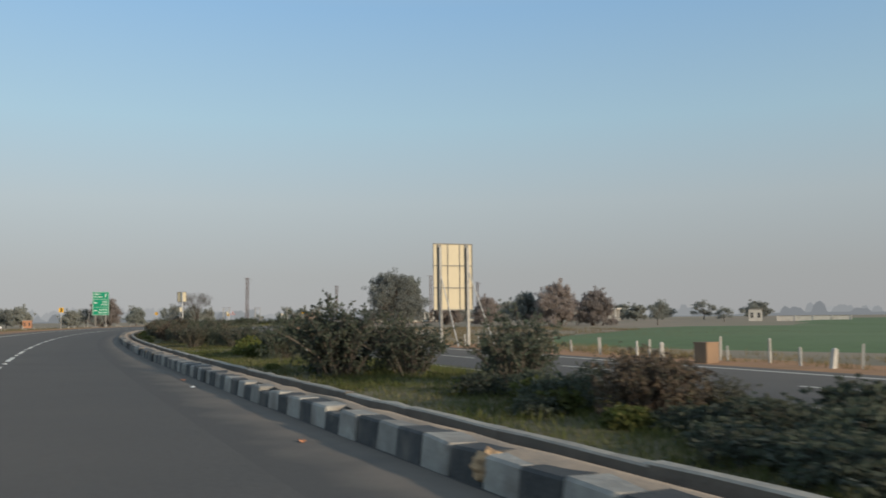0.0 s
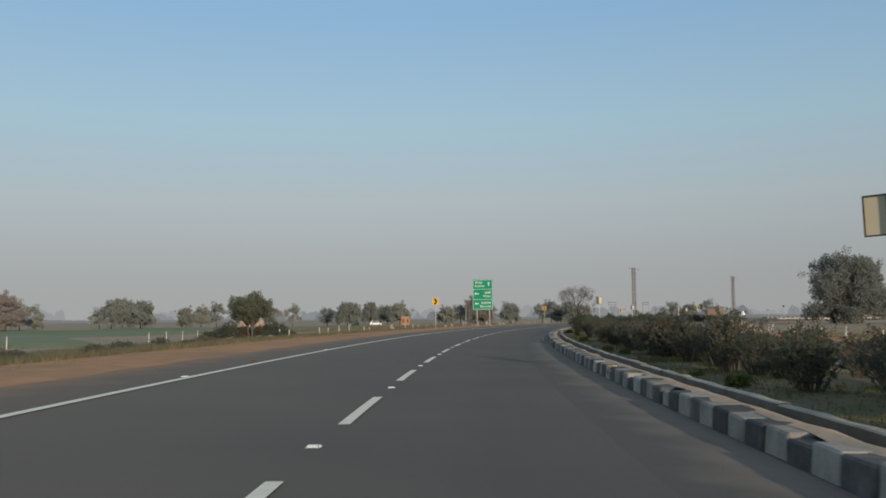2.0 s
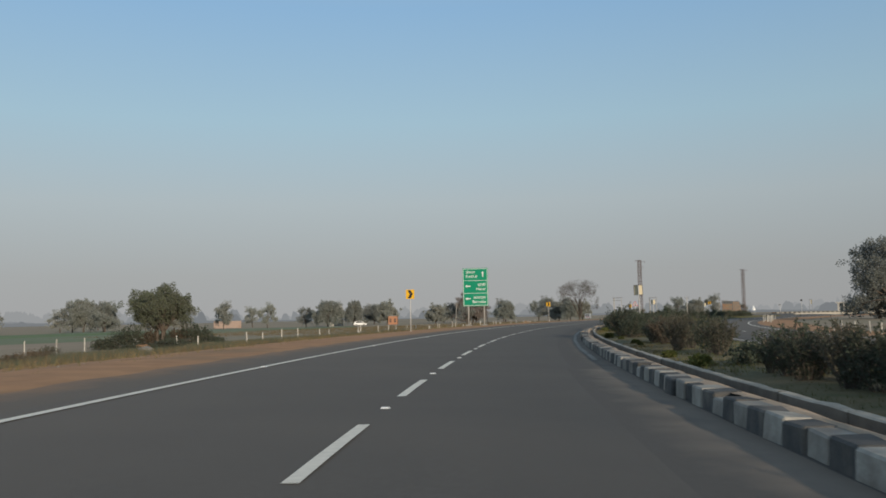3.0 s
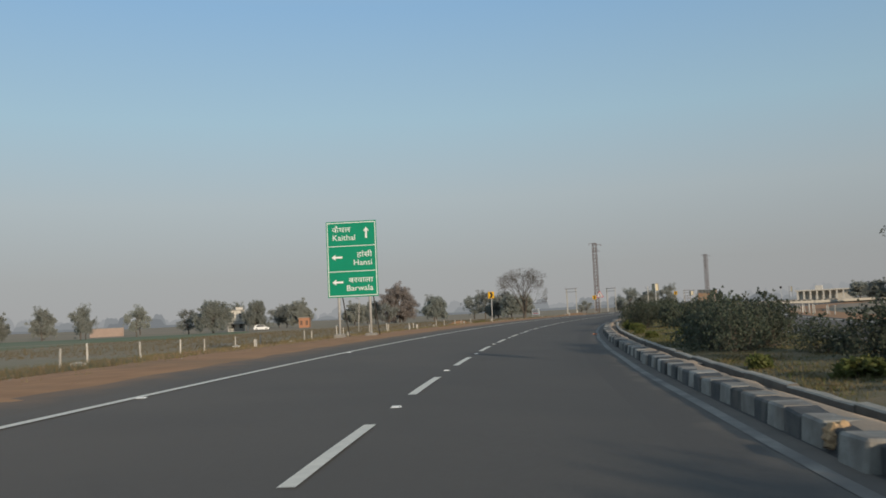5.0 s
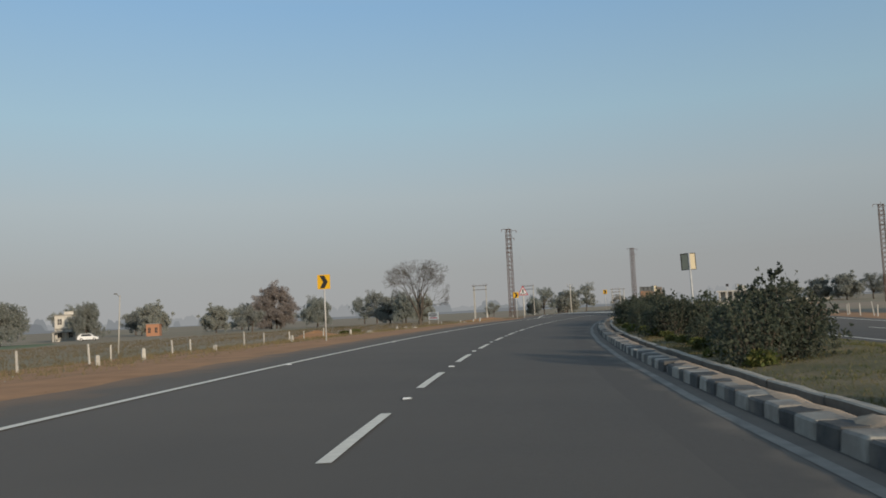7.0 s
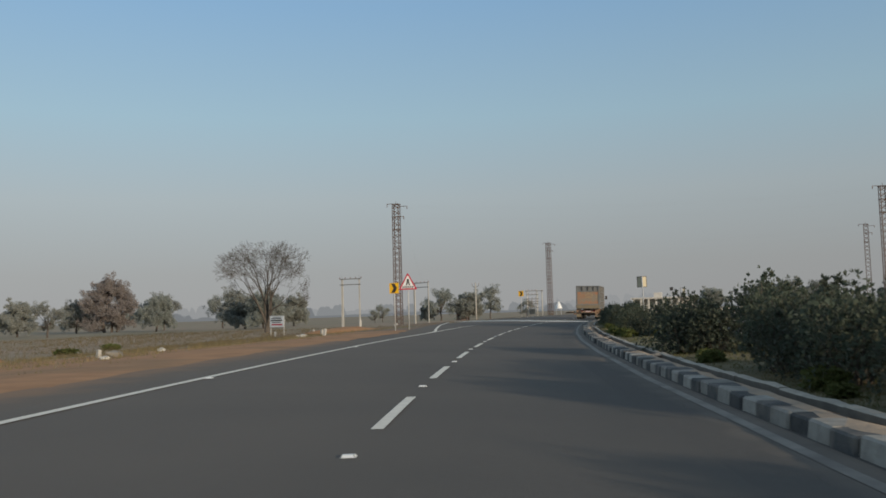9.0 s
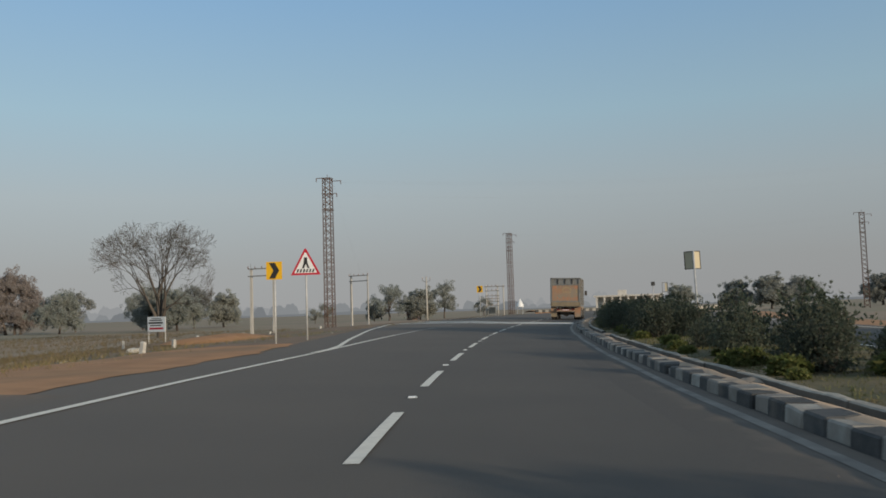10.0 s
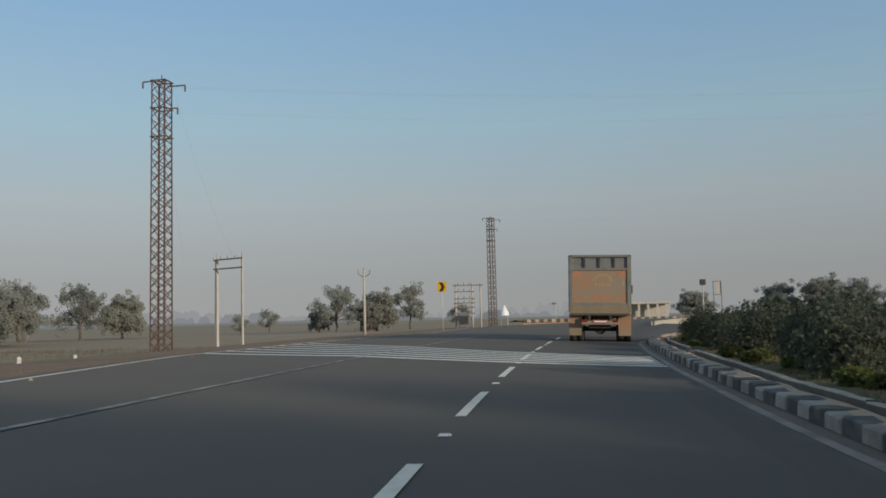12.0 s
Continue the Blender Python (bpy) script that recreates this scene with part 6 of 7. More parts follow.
def tree(key, x, y, H, W, turn=0.0, z=None):
    trunk, crown, h0, w0, lb = TREES[key]
    z = land_at(x, y) - 0.1 if z is None else z
    m = Matrix.Translation((x, y, z)) @ Matrix.Rotation(turn, 4, "Z") @ Matrix.Diagonal((W / w0, W / w0, H / h0, 1))
    if key in TREE_FIRST:
        return again(TREE_FIRST[key], m)
    t = TREE_FIRST[key] = thing("tree", m, lb, "tree", "trees of the fields")
    for me in trunk[:-1]:
        part("trunk", me, None, t, "grey-brown trunk")
    tagged(part("branchwork", trunk[-1], None, t), "grey-brown spreading branches", kind="stuff")
    part("crown" if key != "bare" else "sparse_foliage", crown, None, t)
    return t


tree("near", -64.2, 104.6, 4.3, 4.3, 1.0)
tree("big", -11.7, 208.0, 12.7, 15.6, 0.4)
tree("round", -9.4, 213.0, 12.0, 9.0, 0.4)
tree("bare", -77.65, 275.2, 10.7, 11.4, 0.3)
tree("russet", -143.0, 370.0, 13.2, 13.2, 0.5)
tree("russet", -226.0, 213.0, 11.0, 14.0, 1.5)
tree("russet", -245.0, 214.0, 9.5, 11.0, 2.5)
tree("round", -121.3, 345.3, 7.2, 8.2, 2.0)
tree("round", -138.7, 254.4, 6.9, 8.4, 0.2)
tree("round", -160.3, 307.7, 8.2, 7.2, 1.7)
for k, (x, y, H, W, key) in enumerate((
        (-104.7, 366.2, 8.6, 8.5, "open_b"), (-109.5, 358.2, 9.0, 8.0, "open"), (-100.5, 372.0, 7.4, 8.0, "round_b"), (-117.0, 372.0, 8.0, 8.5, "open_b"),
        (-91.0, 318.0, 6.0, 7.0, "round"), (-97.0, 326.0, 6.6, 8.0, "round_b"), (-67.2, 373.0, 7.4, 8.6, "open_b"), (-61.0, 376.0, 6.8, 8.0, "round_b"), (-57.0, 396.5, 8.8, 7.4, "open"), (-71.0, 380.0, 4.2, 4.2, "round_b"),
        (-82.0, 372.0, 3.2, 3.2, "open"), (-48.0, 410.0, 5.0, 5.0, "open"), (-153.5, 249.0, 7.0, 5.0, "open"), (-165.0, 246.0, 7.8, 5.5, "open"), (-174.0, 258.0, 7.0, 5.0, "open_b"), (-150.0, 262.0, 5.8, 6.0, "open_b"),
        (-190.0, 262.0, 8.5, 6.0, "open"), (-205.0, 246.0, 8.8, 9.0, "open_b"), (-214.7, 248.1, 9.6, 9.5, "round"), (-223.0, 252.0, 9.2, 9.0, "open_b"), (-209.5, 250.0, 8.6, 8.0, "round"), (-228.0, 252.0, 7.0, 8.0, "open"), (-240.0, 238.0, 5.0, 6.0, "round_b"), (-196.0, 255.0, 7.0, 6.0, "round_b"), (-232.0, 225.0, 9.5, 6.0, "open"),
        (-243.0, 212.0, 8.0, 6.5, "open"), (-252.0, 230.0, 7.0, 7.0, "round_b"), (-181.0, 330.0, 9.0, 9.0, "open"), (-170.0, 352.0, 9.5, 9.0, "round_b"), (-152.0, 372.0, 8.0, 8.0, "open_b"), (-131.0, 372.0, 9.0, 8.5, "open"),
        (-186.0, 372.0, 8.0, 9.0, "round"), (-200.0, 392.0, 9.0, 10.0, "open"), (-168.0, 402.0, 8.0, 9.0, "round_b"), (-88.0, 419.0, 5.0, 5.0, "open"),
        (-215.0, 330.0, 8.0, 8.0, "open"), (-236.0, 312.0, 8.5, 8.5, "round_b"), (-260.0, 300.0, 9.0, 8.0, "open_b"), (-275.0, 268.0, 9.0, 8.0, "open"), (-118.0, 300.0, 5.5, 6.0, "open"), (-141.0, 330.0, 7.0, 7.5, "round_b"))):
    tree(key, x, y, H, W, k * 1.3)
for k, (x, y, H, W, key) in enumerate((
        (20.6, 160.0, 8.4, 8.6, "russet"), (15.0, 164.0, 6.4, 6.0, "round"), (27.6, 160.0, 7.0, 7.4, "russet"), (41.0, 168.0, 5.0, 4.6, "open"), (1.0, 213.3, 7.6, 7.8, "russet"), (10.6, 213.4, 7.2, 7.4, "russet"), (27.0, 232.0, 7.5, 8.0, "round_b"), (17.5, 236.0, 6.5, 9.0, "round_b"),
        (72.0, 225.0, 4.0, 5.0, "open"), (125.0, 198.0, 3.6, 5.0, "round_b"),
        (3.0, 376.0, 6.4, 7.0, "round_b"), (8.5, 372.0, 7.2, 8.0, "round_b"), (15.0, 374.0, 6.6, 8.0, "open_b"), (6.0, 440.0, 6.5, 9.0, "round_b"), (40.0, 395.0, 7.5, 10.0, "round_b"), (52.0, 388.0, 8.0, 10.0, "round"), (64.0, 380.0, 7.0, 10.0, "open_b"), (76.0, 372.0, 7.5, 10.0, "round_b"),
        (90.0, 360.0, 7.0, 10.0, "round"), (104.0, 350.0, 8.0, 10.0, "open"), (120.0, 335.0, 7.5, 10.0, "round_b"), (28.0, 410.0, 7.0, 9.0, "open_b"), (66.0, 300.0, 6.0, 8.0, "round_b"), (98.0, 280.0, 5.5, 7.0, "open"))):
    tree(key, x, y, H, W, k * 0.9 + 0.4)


def woods_backdrop(radius, tall, col, seed, share):
    """A plain glowing belt of woods some kilometres off, its morning haze painted on."""
    rng = np.random.RandomState(seed)
    n = int(math.tau * radius / 2.5)
    a = np.arange(n) * math.tau / n
    top = 3.0 + 2.0 * np.sin(a * 9 + seed) + 1.5 * np.sin(a * 23 + 1)
    for k in range(int(n * share)):
        c, w = rng.randint(n), rng.randint(3, 11)
        h = tall * rng.uniform(0.45, 1.0) * (0.72 + 0.28 * math.sin(a[c] * 13 + seed))
        i = np.arange(-w, w + 1)
        at = (c + i) % n
        top[at] = np.maximum(top[at], h * np.maximum(0, 1 - np.abs(i / (w + 0.5)) ** 2.6) ** 0.6 * rng.uniform(0.9, 1.0, len(i)))
    top = top * (0.86 + 0.28 * np.convolve(rng.uniform(0, 1, n + 2), (0.25, 0.5, 0.25), "valid"))
    x, y = -60 + radius * np.cos(a), 150 + radius * np.sin(a)
    v = np.r_[np.c_[x, y, np.full(n, -4.0)], np.c_[x, y, top]]
    k, j = np.arange(n), (np.arange(n) + 1) % n
    m = bpy.data.materials.new("painted_haze_glow")
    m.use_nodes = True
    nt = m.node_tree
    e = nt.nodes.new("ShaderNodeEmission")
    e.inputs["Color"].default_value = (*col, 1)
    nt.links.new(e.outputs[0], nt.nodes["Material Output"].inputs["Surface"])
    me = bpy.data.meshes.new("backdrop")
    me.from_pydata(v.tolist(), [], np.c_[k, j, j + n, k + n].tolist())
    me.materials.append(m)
    tagged(new("backdrop", me), "belt of distant woods, its haze painted as a pale glow", "backdrop", kind="structure")


# three belts, each paler than the nearer one: haze put into the colour
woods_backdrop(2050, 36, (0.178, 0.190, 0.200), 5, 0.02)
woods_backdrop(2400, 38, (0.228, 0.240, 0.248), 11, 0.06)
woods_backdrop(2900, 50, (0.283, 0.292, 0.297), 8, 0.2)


def field_shrub(key, x, y, tall, wide):
    stems, leaves, h0, lb = SHRUBS[key]
    m = Matrix.Translation((x, y, land_at(x, y) - 0.03)) @ Matrix.Rotation(x, 4, "Z") @ Matrix.Diagonal((wide, wide, tall / h0, 1))
    t = again(SHRUB_FIRST[key], m)
    tagged(t, "dark bushy shrub at the edge of a field", "shrub", "shrubs of the fields")


for key, x, y, tall, wide in (("dark_c", -65.6, 103.4, 1.75, 1.0), ("dark", -66.5, 103.2, 1.35, 1.0), ("dry", -65.1, 104.6, 1.6, 1.0), ("dark_c", -62.9, 105.9, 1.9, 1.0), ("dark_b", -62.2, 106.5, 1.6, 1.05), ("dry", -63.4, 105.6, 1.7, 0.9), ("dark", -64.4, 105.4, 1.3, 1.2), ("low", -67.3, 102.6, 0.9, 1.3), ("low", -61.6, 107.0, 0.8, 1.2), ("low", -56.0, 96.0, 0.8, 1.4), ("low", -53.5, 92.5, 0.7, 1.3),
                              ("dark_b", -6.0, 60.0, 1.2, 1.2), ("weed", -74.0, 230.0, 0.5, 1.6), ("weed", -72.5, 222.0, 0.5, 1.8), ("low", -42.5, 64.0, 0.5, 0.8), ("low", -44.8, 68.0, 0.55, 1.0), ("twiggy_b", -47.5, 73.5, 0.6, 0.9), ("low", -48.5, 77.0, 0.4, 1.0), ("low", -36.8, 53.6, 0.55, 1.0), ("twiggy_b", -38.2, 56.0, 0.5, 0.9), ("low", -33.6, 46.5, 0.5, 0.9), ("twiggy_b", -31.0, 42.0, 0.5, 0.9), ("low", -29.2, 40.2, 0.45, 0.9), ("low", -40.2, 58.2, 0.45, 0.9), ("dry", -53.0, 84.0, 0.6, 0.8), ("twiggy_b", -56.5, 88.0, 0.7, 0.9), ("low", -59.5, 96.5, 0.6, 0.9), ("dry", -49.5, 80.0, 0.5, 0.7)):
    field_shrub(key, x, y, tall, wide)


# ---- fence posts, boxes and small things by the roadside ----
def post_mesh(w, h):
    g = Geo()
    v = [(i * k, j * k, z) for k, z in ((w, -0.3), (w * 0.82, h - 0.03), (w * 0.5, h)) for i, j in ((-1, -1), (1, -1), (1, 1), (-1, 1))]
    g.add(v, [(a + b, a + (b + 1) % 4, a + (b + 1) % 4 + 4, a + b + 4) for a in (0, 4) for b in range(4)] + [(8, 9, 10, 11)])
    return g.mesh("fence_post", M_WPOST)


POST = {"tall": post_mesh(0.034, 0.78), "short": post_mesh(0.075, 0.40)}


def fence_post(kind, p, rng, k=1.0):
    ob = new("fence_post" if kind == "tall" else "boundary_stone", POST[kind])
    ob.matrix_basis = Matrix.Translation(p) @ Matrix.Rotation(rng.uniform(0, 1.5), 4, "Z") @ Matrix.Rotation(radians(rng.gauss(0, 3.5)), 4, "X") @ Matrix.Diagonal((1, 1, k, 1))
    if kind == "tall":
        tagged(ob, "slim whitewashed concrete fence post at the field", "fence post", "fence posts")
    else:
        tagged(ob, "short whitewashed boundary stone beside the road", "boundary stone", "boundary stones")


def posts():
    rng = random.Random(9)
    s = 104.0
    while s < 208:
        o = 16.6 + rng.uniform(-0.7, 0.7)
        fence_post("tall", road(s, o, verge_z(o)), rng, rng.uniform(0.8, 1.15))
        s += rng.uniform(2.8, 4.6)
    for s in (126, 142, 160, 171, 175, 183, 191, 199, 214, 239, 246, 256, 262, 266, 275):
        o = rng.uniform(11.8, 13.6) + (6 if s > 240 else 0)
        fence_post("short", road(s, o, verge_z(o) if o < 16 else land(o)), rng, rng.uniform(0.8, 1.2))
    for s, o, k in ((268.7, 15.7, 1.25), (287.1, 18.6, 0.7), (230.2, 9.7, 1.0)):
        fence_post("short", road(s, o, verge_z(o)), rng, k)
    for k in range(11):
        o = 30 + k * 3.2
        fence_post("tall", road(92 + k * 1.1, o, land(o)), rng, 1.0)
    for k in range(9):
        fence_post("tall", road(104 + k * 3.4, 27 + k * 0.4, land(27)), rng, 1.0)
    s = 8.0
    while s < 130:
        o = -20.9 + rng.uniform(-0.7, 0.5)
        fence_post("tall", road(s, o, land(o)), rng, rng.uniform(0.65, 1.1))
        s += rng.uniform(1.8, 3.6) * (0.55 if s < 40 else 1)
    s = 182.0
    while s < 218:
        o = -20.4 + rng.uniform(-0.5, 0.5)
        fence_post("tall", road(s, o, land(o)), rng, rng.uniform(0.95, 1.3))
        s += rng.uniform(1.5, 3.0)
    for s in (17.0, 24.5, 33.5):
        fence_post("short", road(s, -20.4, land(-20.4)), rng, 1.5)


posts()


def roadside_box():
    m = Matrix.Translation((8.15, 27.3, land_at(8.15, 27.3))) @ Matrix.Rotation(radians(35), 4, "Z")
    t = thing("meter_box", m, "small brown brick box beside the opposite road", "box")
    part("body", Geo().box((0, 0, 0.26), (0.6, 0.5, 0.75), cut=0.015), M_HUT, t, "brown plastered body")
    part("cap", Geo().box((0, 0, 0.645), (0.62, 0.52, 0.05)), M_HUT, t)


roadside_box()


def rubble(spots, rng=random.Random(14)):
    for x, y, k in spots:
        bm = bmesh.new()
        bmesh.ops.create_icosphere(bm, subdivisions=1, radius=0.5)
        for v in bm.verts:
            v.co *= rng.uniform(0.75, 1.15)
        bmesh.ops.scale(bm, vec=(k, k * rng.uniform(0.6, 0.9), k * 0.45), verts=bm.verts)
        me = bpy.data.meshes.new("rubble_block")
        bm.to_mesh(me)
        bm.free()
        me.materials.append(M_WPOST if k < 0.8 else M_CONC)
        s, o = locate([(x, y)])
        ob = new("rubble_block", me)
        ob.location = (x, y, (verge_z(float(o[0])) + 0.03 if 5 < o[0] < 22 else land(float(o[0]))) + k * 0.12)
        ob.rotation_euler = (0, 0, rng.uniform(0, 3))
        tagged(ob, "pale lump of broken concrete on the road bank", "rubble", "rubble on the bank")


rubble([tuple(road(s, o)[:2]) + (k,) for s, o, k in ((126, 14.5, 0.5), (130, 13.0, 0.7), (148, 15.5, 0.6), (152, 14.0, 0.45), (205, 12.5, 0.6), (209, 10.2, 0.4), (213, 12.0, 0.8), (219, 13.2, 0.5), (236, 12.8, 0.6), (240, 14.5, 0.5), (98, 15.0, 1.0), (262, 17.0, 0.5))])


def dirt_mound(x, y, r, h, seed):
    rng = np.random.RandomState(seed)
    g, n = Geo(), 18
    zb = land_at(x, y)
    for ring, (k, z) in enumerate(((1.0, -0.15), (0.75, 0.35), (0.45, 0.75), (0.15, 1.0))):
        for j in range(n):
            a = j * math.tau / n
            q = k * r * rng.uniform(0.85, 1.15)
            g.v.append((x + math.cos(a) * q * 1.5, y + math.sin(a) * q, zb + z * h * rng.uniform(0.8, 1.1)))
    for ring in range(3):
        for j in range(n):
            a, b = ring * n + j, ring * n + (j + 1) % n
            g.f.append((a, b, b + n, a + n))
    g.f.append(tuple(range(3 * n, 4 * n)))
    tagged(new("dirt_mound", g.mesh("dirt_mound", M_DIRT, True)), "low heap of orange earth on the verge", "mound", "earth heaps")


dirt_mound(-62.2, 103.9, 1.2, 0.3, 7)
dirt_mound(-63.9, 102.5, 1.1, 0.25, 8)
dirt_mound(-60.9, 105.4, 1.0, 0.22, 9)
dirt_mound(-72.5, 213.5, 1.3, 0.6, 2)
dirt_mound(-70.0, 208.0, 1.8, 0.35, 3)
dirt_mound(-60.5, 238.0, 2.2, 0.35, 5)


# ---- far buildings ----
def house(x, y, w, d, h, turn, wall, label, storeys=2, porch=False):
    t = thing("house", Matrix.Translation((x, y, land_at(x, y) - 0.1)) @ Matrix.Rotation(radians(turn), 4, "Z"), label, "house")
    b = part("wall", Geo().box((0, 0, h / 2), (w, d, h)), wall, t)
    part("roof", Geo().box((0, 0, h + 0.08), (w + 0.35, d + 0.35, 0.18)), M_CONC, t, "flat concrete roof slab")
    if storeys > 1:
        part("ledge", Geo().box((0, -d / 2 - 0.12, h * 0.5), (w + 0.3, 0.4, 0.12)), M_CONC, t)
        part("parapet", Geo().box((w * 0.18, 0, h + 0.5), (w * 0.45, d * 0.6, 0.8)), wall, t)
    for k in range(storeys):
        for i in range(2):
            cx, cz = (-0.26 + 0.52 * i) * w, h / storeys * (k + 0.52)
            win = part("window", Geo().box((cx, -d / 2 - 0.01, cz), (w * 0.2, 0.06, h / storeys * 0.42)), M_DARK, t, "dark window")
            part("window_frame", Geo().box((cx, -d / 2 - 0.05, cz), (0.06, 0.03, h / storeys * 0.42)).box((cx, -d / 2 - 0.05, cz), (w * 0.2, 0.03, 0.06)), wall, win)
    if porch:
        part("porch_roof", Geo().box((0.2, -d / 2 - 1.2, 2.2), (w + 1.5, 2.4, 0.15)), M_CONC, t)
        for px in (-w / 2 - 0.3, 0.1, w / 2 + 0.7):
            part("porch_post", Geo().box((px, -d / 2 - 2.2, 1.1), (0.2, 0.2, 2.2)), M_PLASTER, t)


house(-172.0, 317.0, 4.4, 5.0, 6.0, 35, M_PLASTER, "white two-storey farmhouse with a porch among trees", 2, True)
house(-155.4, 327.0, 3.0, 3.0, 3.0, 20, M_FADEO, "small orange plastered stall at the field's edge", 1)
house(84.0, 236.0, 3.4, 3.0, 3.2, -20, M_PLASTER, "small white farm building at the field's edge", 1)
house(-63.0, 381.0, 2.4, 2.4, 1.8, -4, M_BRICK, "small red brick hut under trees", 1)


def long_wall(x, y, w, h, turn, m_, label):
    t = thing("field_wall", Matrix.Translation((x, y, land_at(x, y) - 0.1)) @ Matrix.Rotation(radians(turn), 4, "Z"), label, "wall")
    part("wall_panel", Geo().box((0, 0, h / 2), (w, 0.25, h)), m_, t)
    part("coping", Geo().box((0, 0, h + 0.04), (w + 0.1, 0.35, 0.08)), M_CONC, t)
    for k in range(int(w // 4) + 1):
        part("pier", Geo().box((-w / 2 + k * w / max(1, int(w // 4)), -0.1, h / 2 + 0.05), (0.35, 0.3, h + 0.1)), m_, t)


long_wall(-212.0, 311.0, 9.0, 2.6, 38, M_BRICK, "long reddish boundary wall behind trees")
long_wall(98.0, 232.0, 18.0, 1.3, -22, M_PLASTER, "long low white boundary wall")


def arcade(x, y, turn):
    """A low white colonnade building far beyond the junction."""
    t = thing("arcade_building", Matrix.Translation((x, y, land_at(x, y))) @ Matrix.Rotation(radians(turn), 4, "Z"), "long low white building with a row of columns", "building")
    part("back_wall", Geo().box((0, 3, 2.2), (20, 0.4, 4.4)), M_PLASTER, t)
    part("roof", Geo().box((0, 1.2, 4.6), (21, 5.4, 0.5)), M_PLASTER, t)
    for k in range(9):
        part("column", Geo().box((-9.6 + 2.4 * k, -1, 2.2), (0.55, 0.55, 4.4)), M_PLASTER, t)
    part("tank", Geo().box((-2, 2, 5.6), (2.5, 2.0, 1.6)), M_PLASTER, t)
    part("plinth", Geo().box((0, 0.8, 0.2), (21, 5.0, 0.5)), M_CONC, t)


arcade(-3.0, 470.0, -14)
arcade(60.0, 352.0, -30)


def parked_car(x, y, turn):
    t = thing("car", Matrix.Translation((x, y, land_at(x, y))) @ Matrix.Rotation(radians(turn), 4, "Z"), "white hatchback parked beside the farmhouse", "car")
    prof = [(-1.9, 0.3), (1.9, 0.3), (1.95, 0.7), (1.1, 0.9), (0.55, 1.42), (-1.3, 1.45), (-1.85, 0.95), (-1.95, 0.6)]
    part("body", Geo().flat(prof, 1.6, -0.8), M_CAR, t, "white painted body")
    part("side_window", Geo().flat([(-1.3, 0.95), (0.85, 0.95), (0.45, 1.34), (-1.15, 1.36)], 0.01, -0.812), M_GLASSD, t)
    for wx in (-1.2, 1.2):
        for wy in (-0.72, 0.72):
            w = part("wheel", Geo().rod((wx, wy - 0.1, 0.3), (wx, wy + 0.1, 0.3), 0.3, n=14), M_TYRE, t)
            part("rim", Geo().rod((wx, wy - 0.11, 0.3), (wx, wy + 0.11, 0.3), 0.17, n=10), M_GALV, w)


parked_car(-150.5, 294.0, 30)


def white_tent():
    t = thing("white_canopy", Matrix.Translation((-41.2, 366.0, -0.2)), "small pointed white canopy behind the mast", "canopy")
    g = Geo()
    for z, r in ((1.5, 0.75), (2.0, 0.62), (3.0, 0.12)):
        g.v += [(math.cos(k * math.tau / 10) * r, math.sin(k * math.tau / 10) * r, z) for k in range(10)]
    g.f = [(a * 10 + k, a * 10 + (k + 1) % 10, a * 10 + 10 + (k + 1) % 10, a * 10 + 10 + k) for a in (0, 1) for k in range(10)] + [tuple(range(20, 30))]
    part("cloth", g, M_WHITE, t, "white cloth", True)
    for a in (0.8, 2.4, 3.9, 5.5):
        part("pole", Geo().rod((math.cos(a) * 0.7, math.sin(a) * 0.7, 0), (math.cos(a) * 0.7, math.sin(a) * 0.7, 1.6), 0.03), M_GALV, t)


white_tent()


# ---- small things on the ground ----
def field_pole():
    t = thing("field_pole", Matrix.Translation((-76.7, 188.8, land_at(-76.7, 188.8))) @ Matrix.Rotation(radians(3), 4, "Y"), "thin grey pole with a small lamp head in the field", "lamp post")
    part("pole", Geo().rod((0, 0, -0.3), (0, 0, 3.8), 0.05, 0.035, 7), M_POLE, t, "", True)
    part("arm", Geo().rod((0, 0, 3.7), (-0.25, 0, 3.9), 0.02, n=5), M_TRUCKG, t)
    part("lamp_head", Geo().box((-0.32, 0, 3.9), (0.22, 0.09, 0.08), cut=0.015), M_TRUCKG, t, "dark lamp head")


field_pole()



def sand_spill(s, o, z, r, h, seed, m_=None):
    rng = np.random.RandomState(seed)
    g, n = Geo(), 12
    for k, zz in ((1.0, -0.02), (0.7, 0.5), (0.35, 0.9)):
        for j in range(n):
            a = j * math.tau / n
            q = k * r * rng.uniform(0.75, 1.2)
            g.v.append((math.cos(a) * q * 0.8, math.sin(a) * q * 1.5, h * zz * rng.uniform(0.8, 1.15)))
    g.v.append((0, 0, h))
    g.f = [(c * n + j, c * n + (j + 1) % n, c * n + n + (j + 1) % n, c * n + n + j) for c in (0, 1) for j in range(n)] + [(2 * n + j, 2 * n + (j + 1) % n, 3 * n) for j in range(n)]
    ob = new("sand_spill", g.mesh("sand_spill", m_ or M_SAND, True))
    ob.matrix_basis = Matrix.Translation(road(s, o, z)) @ Matrix.Rotation(heading(s), 4, "Z")
    tagged(ob, "yellow sand spilled on the kerb", "sand", "sand on the kerb")


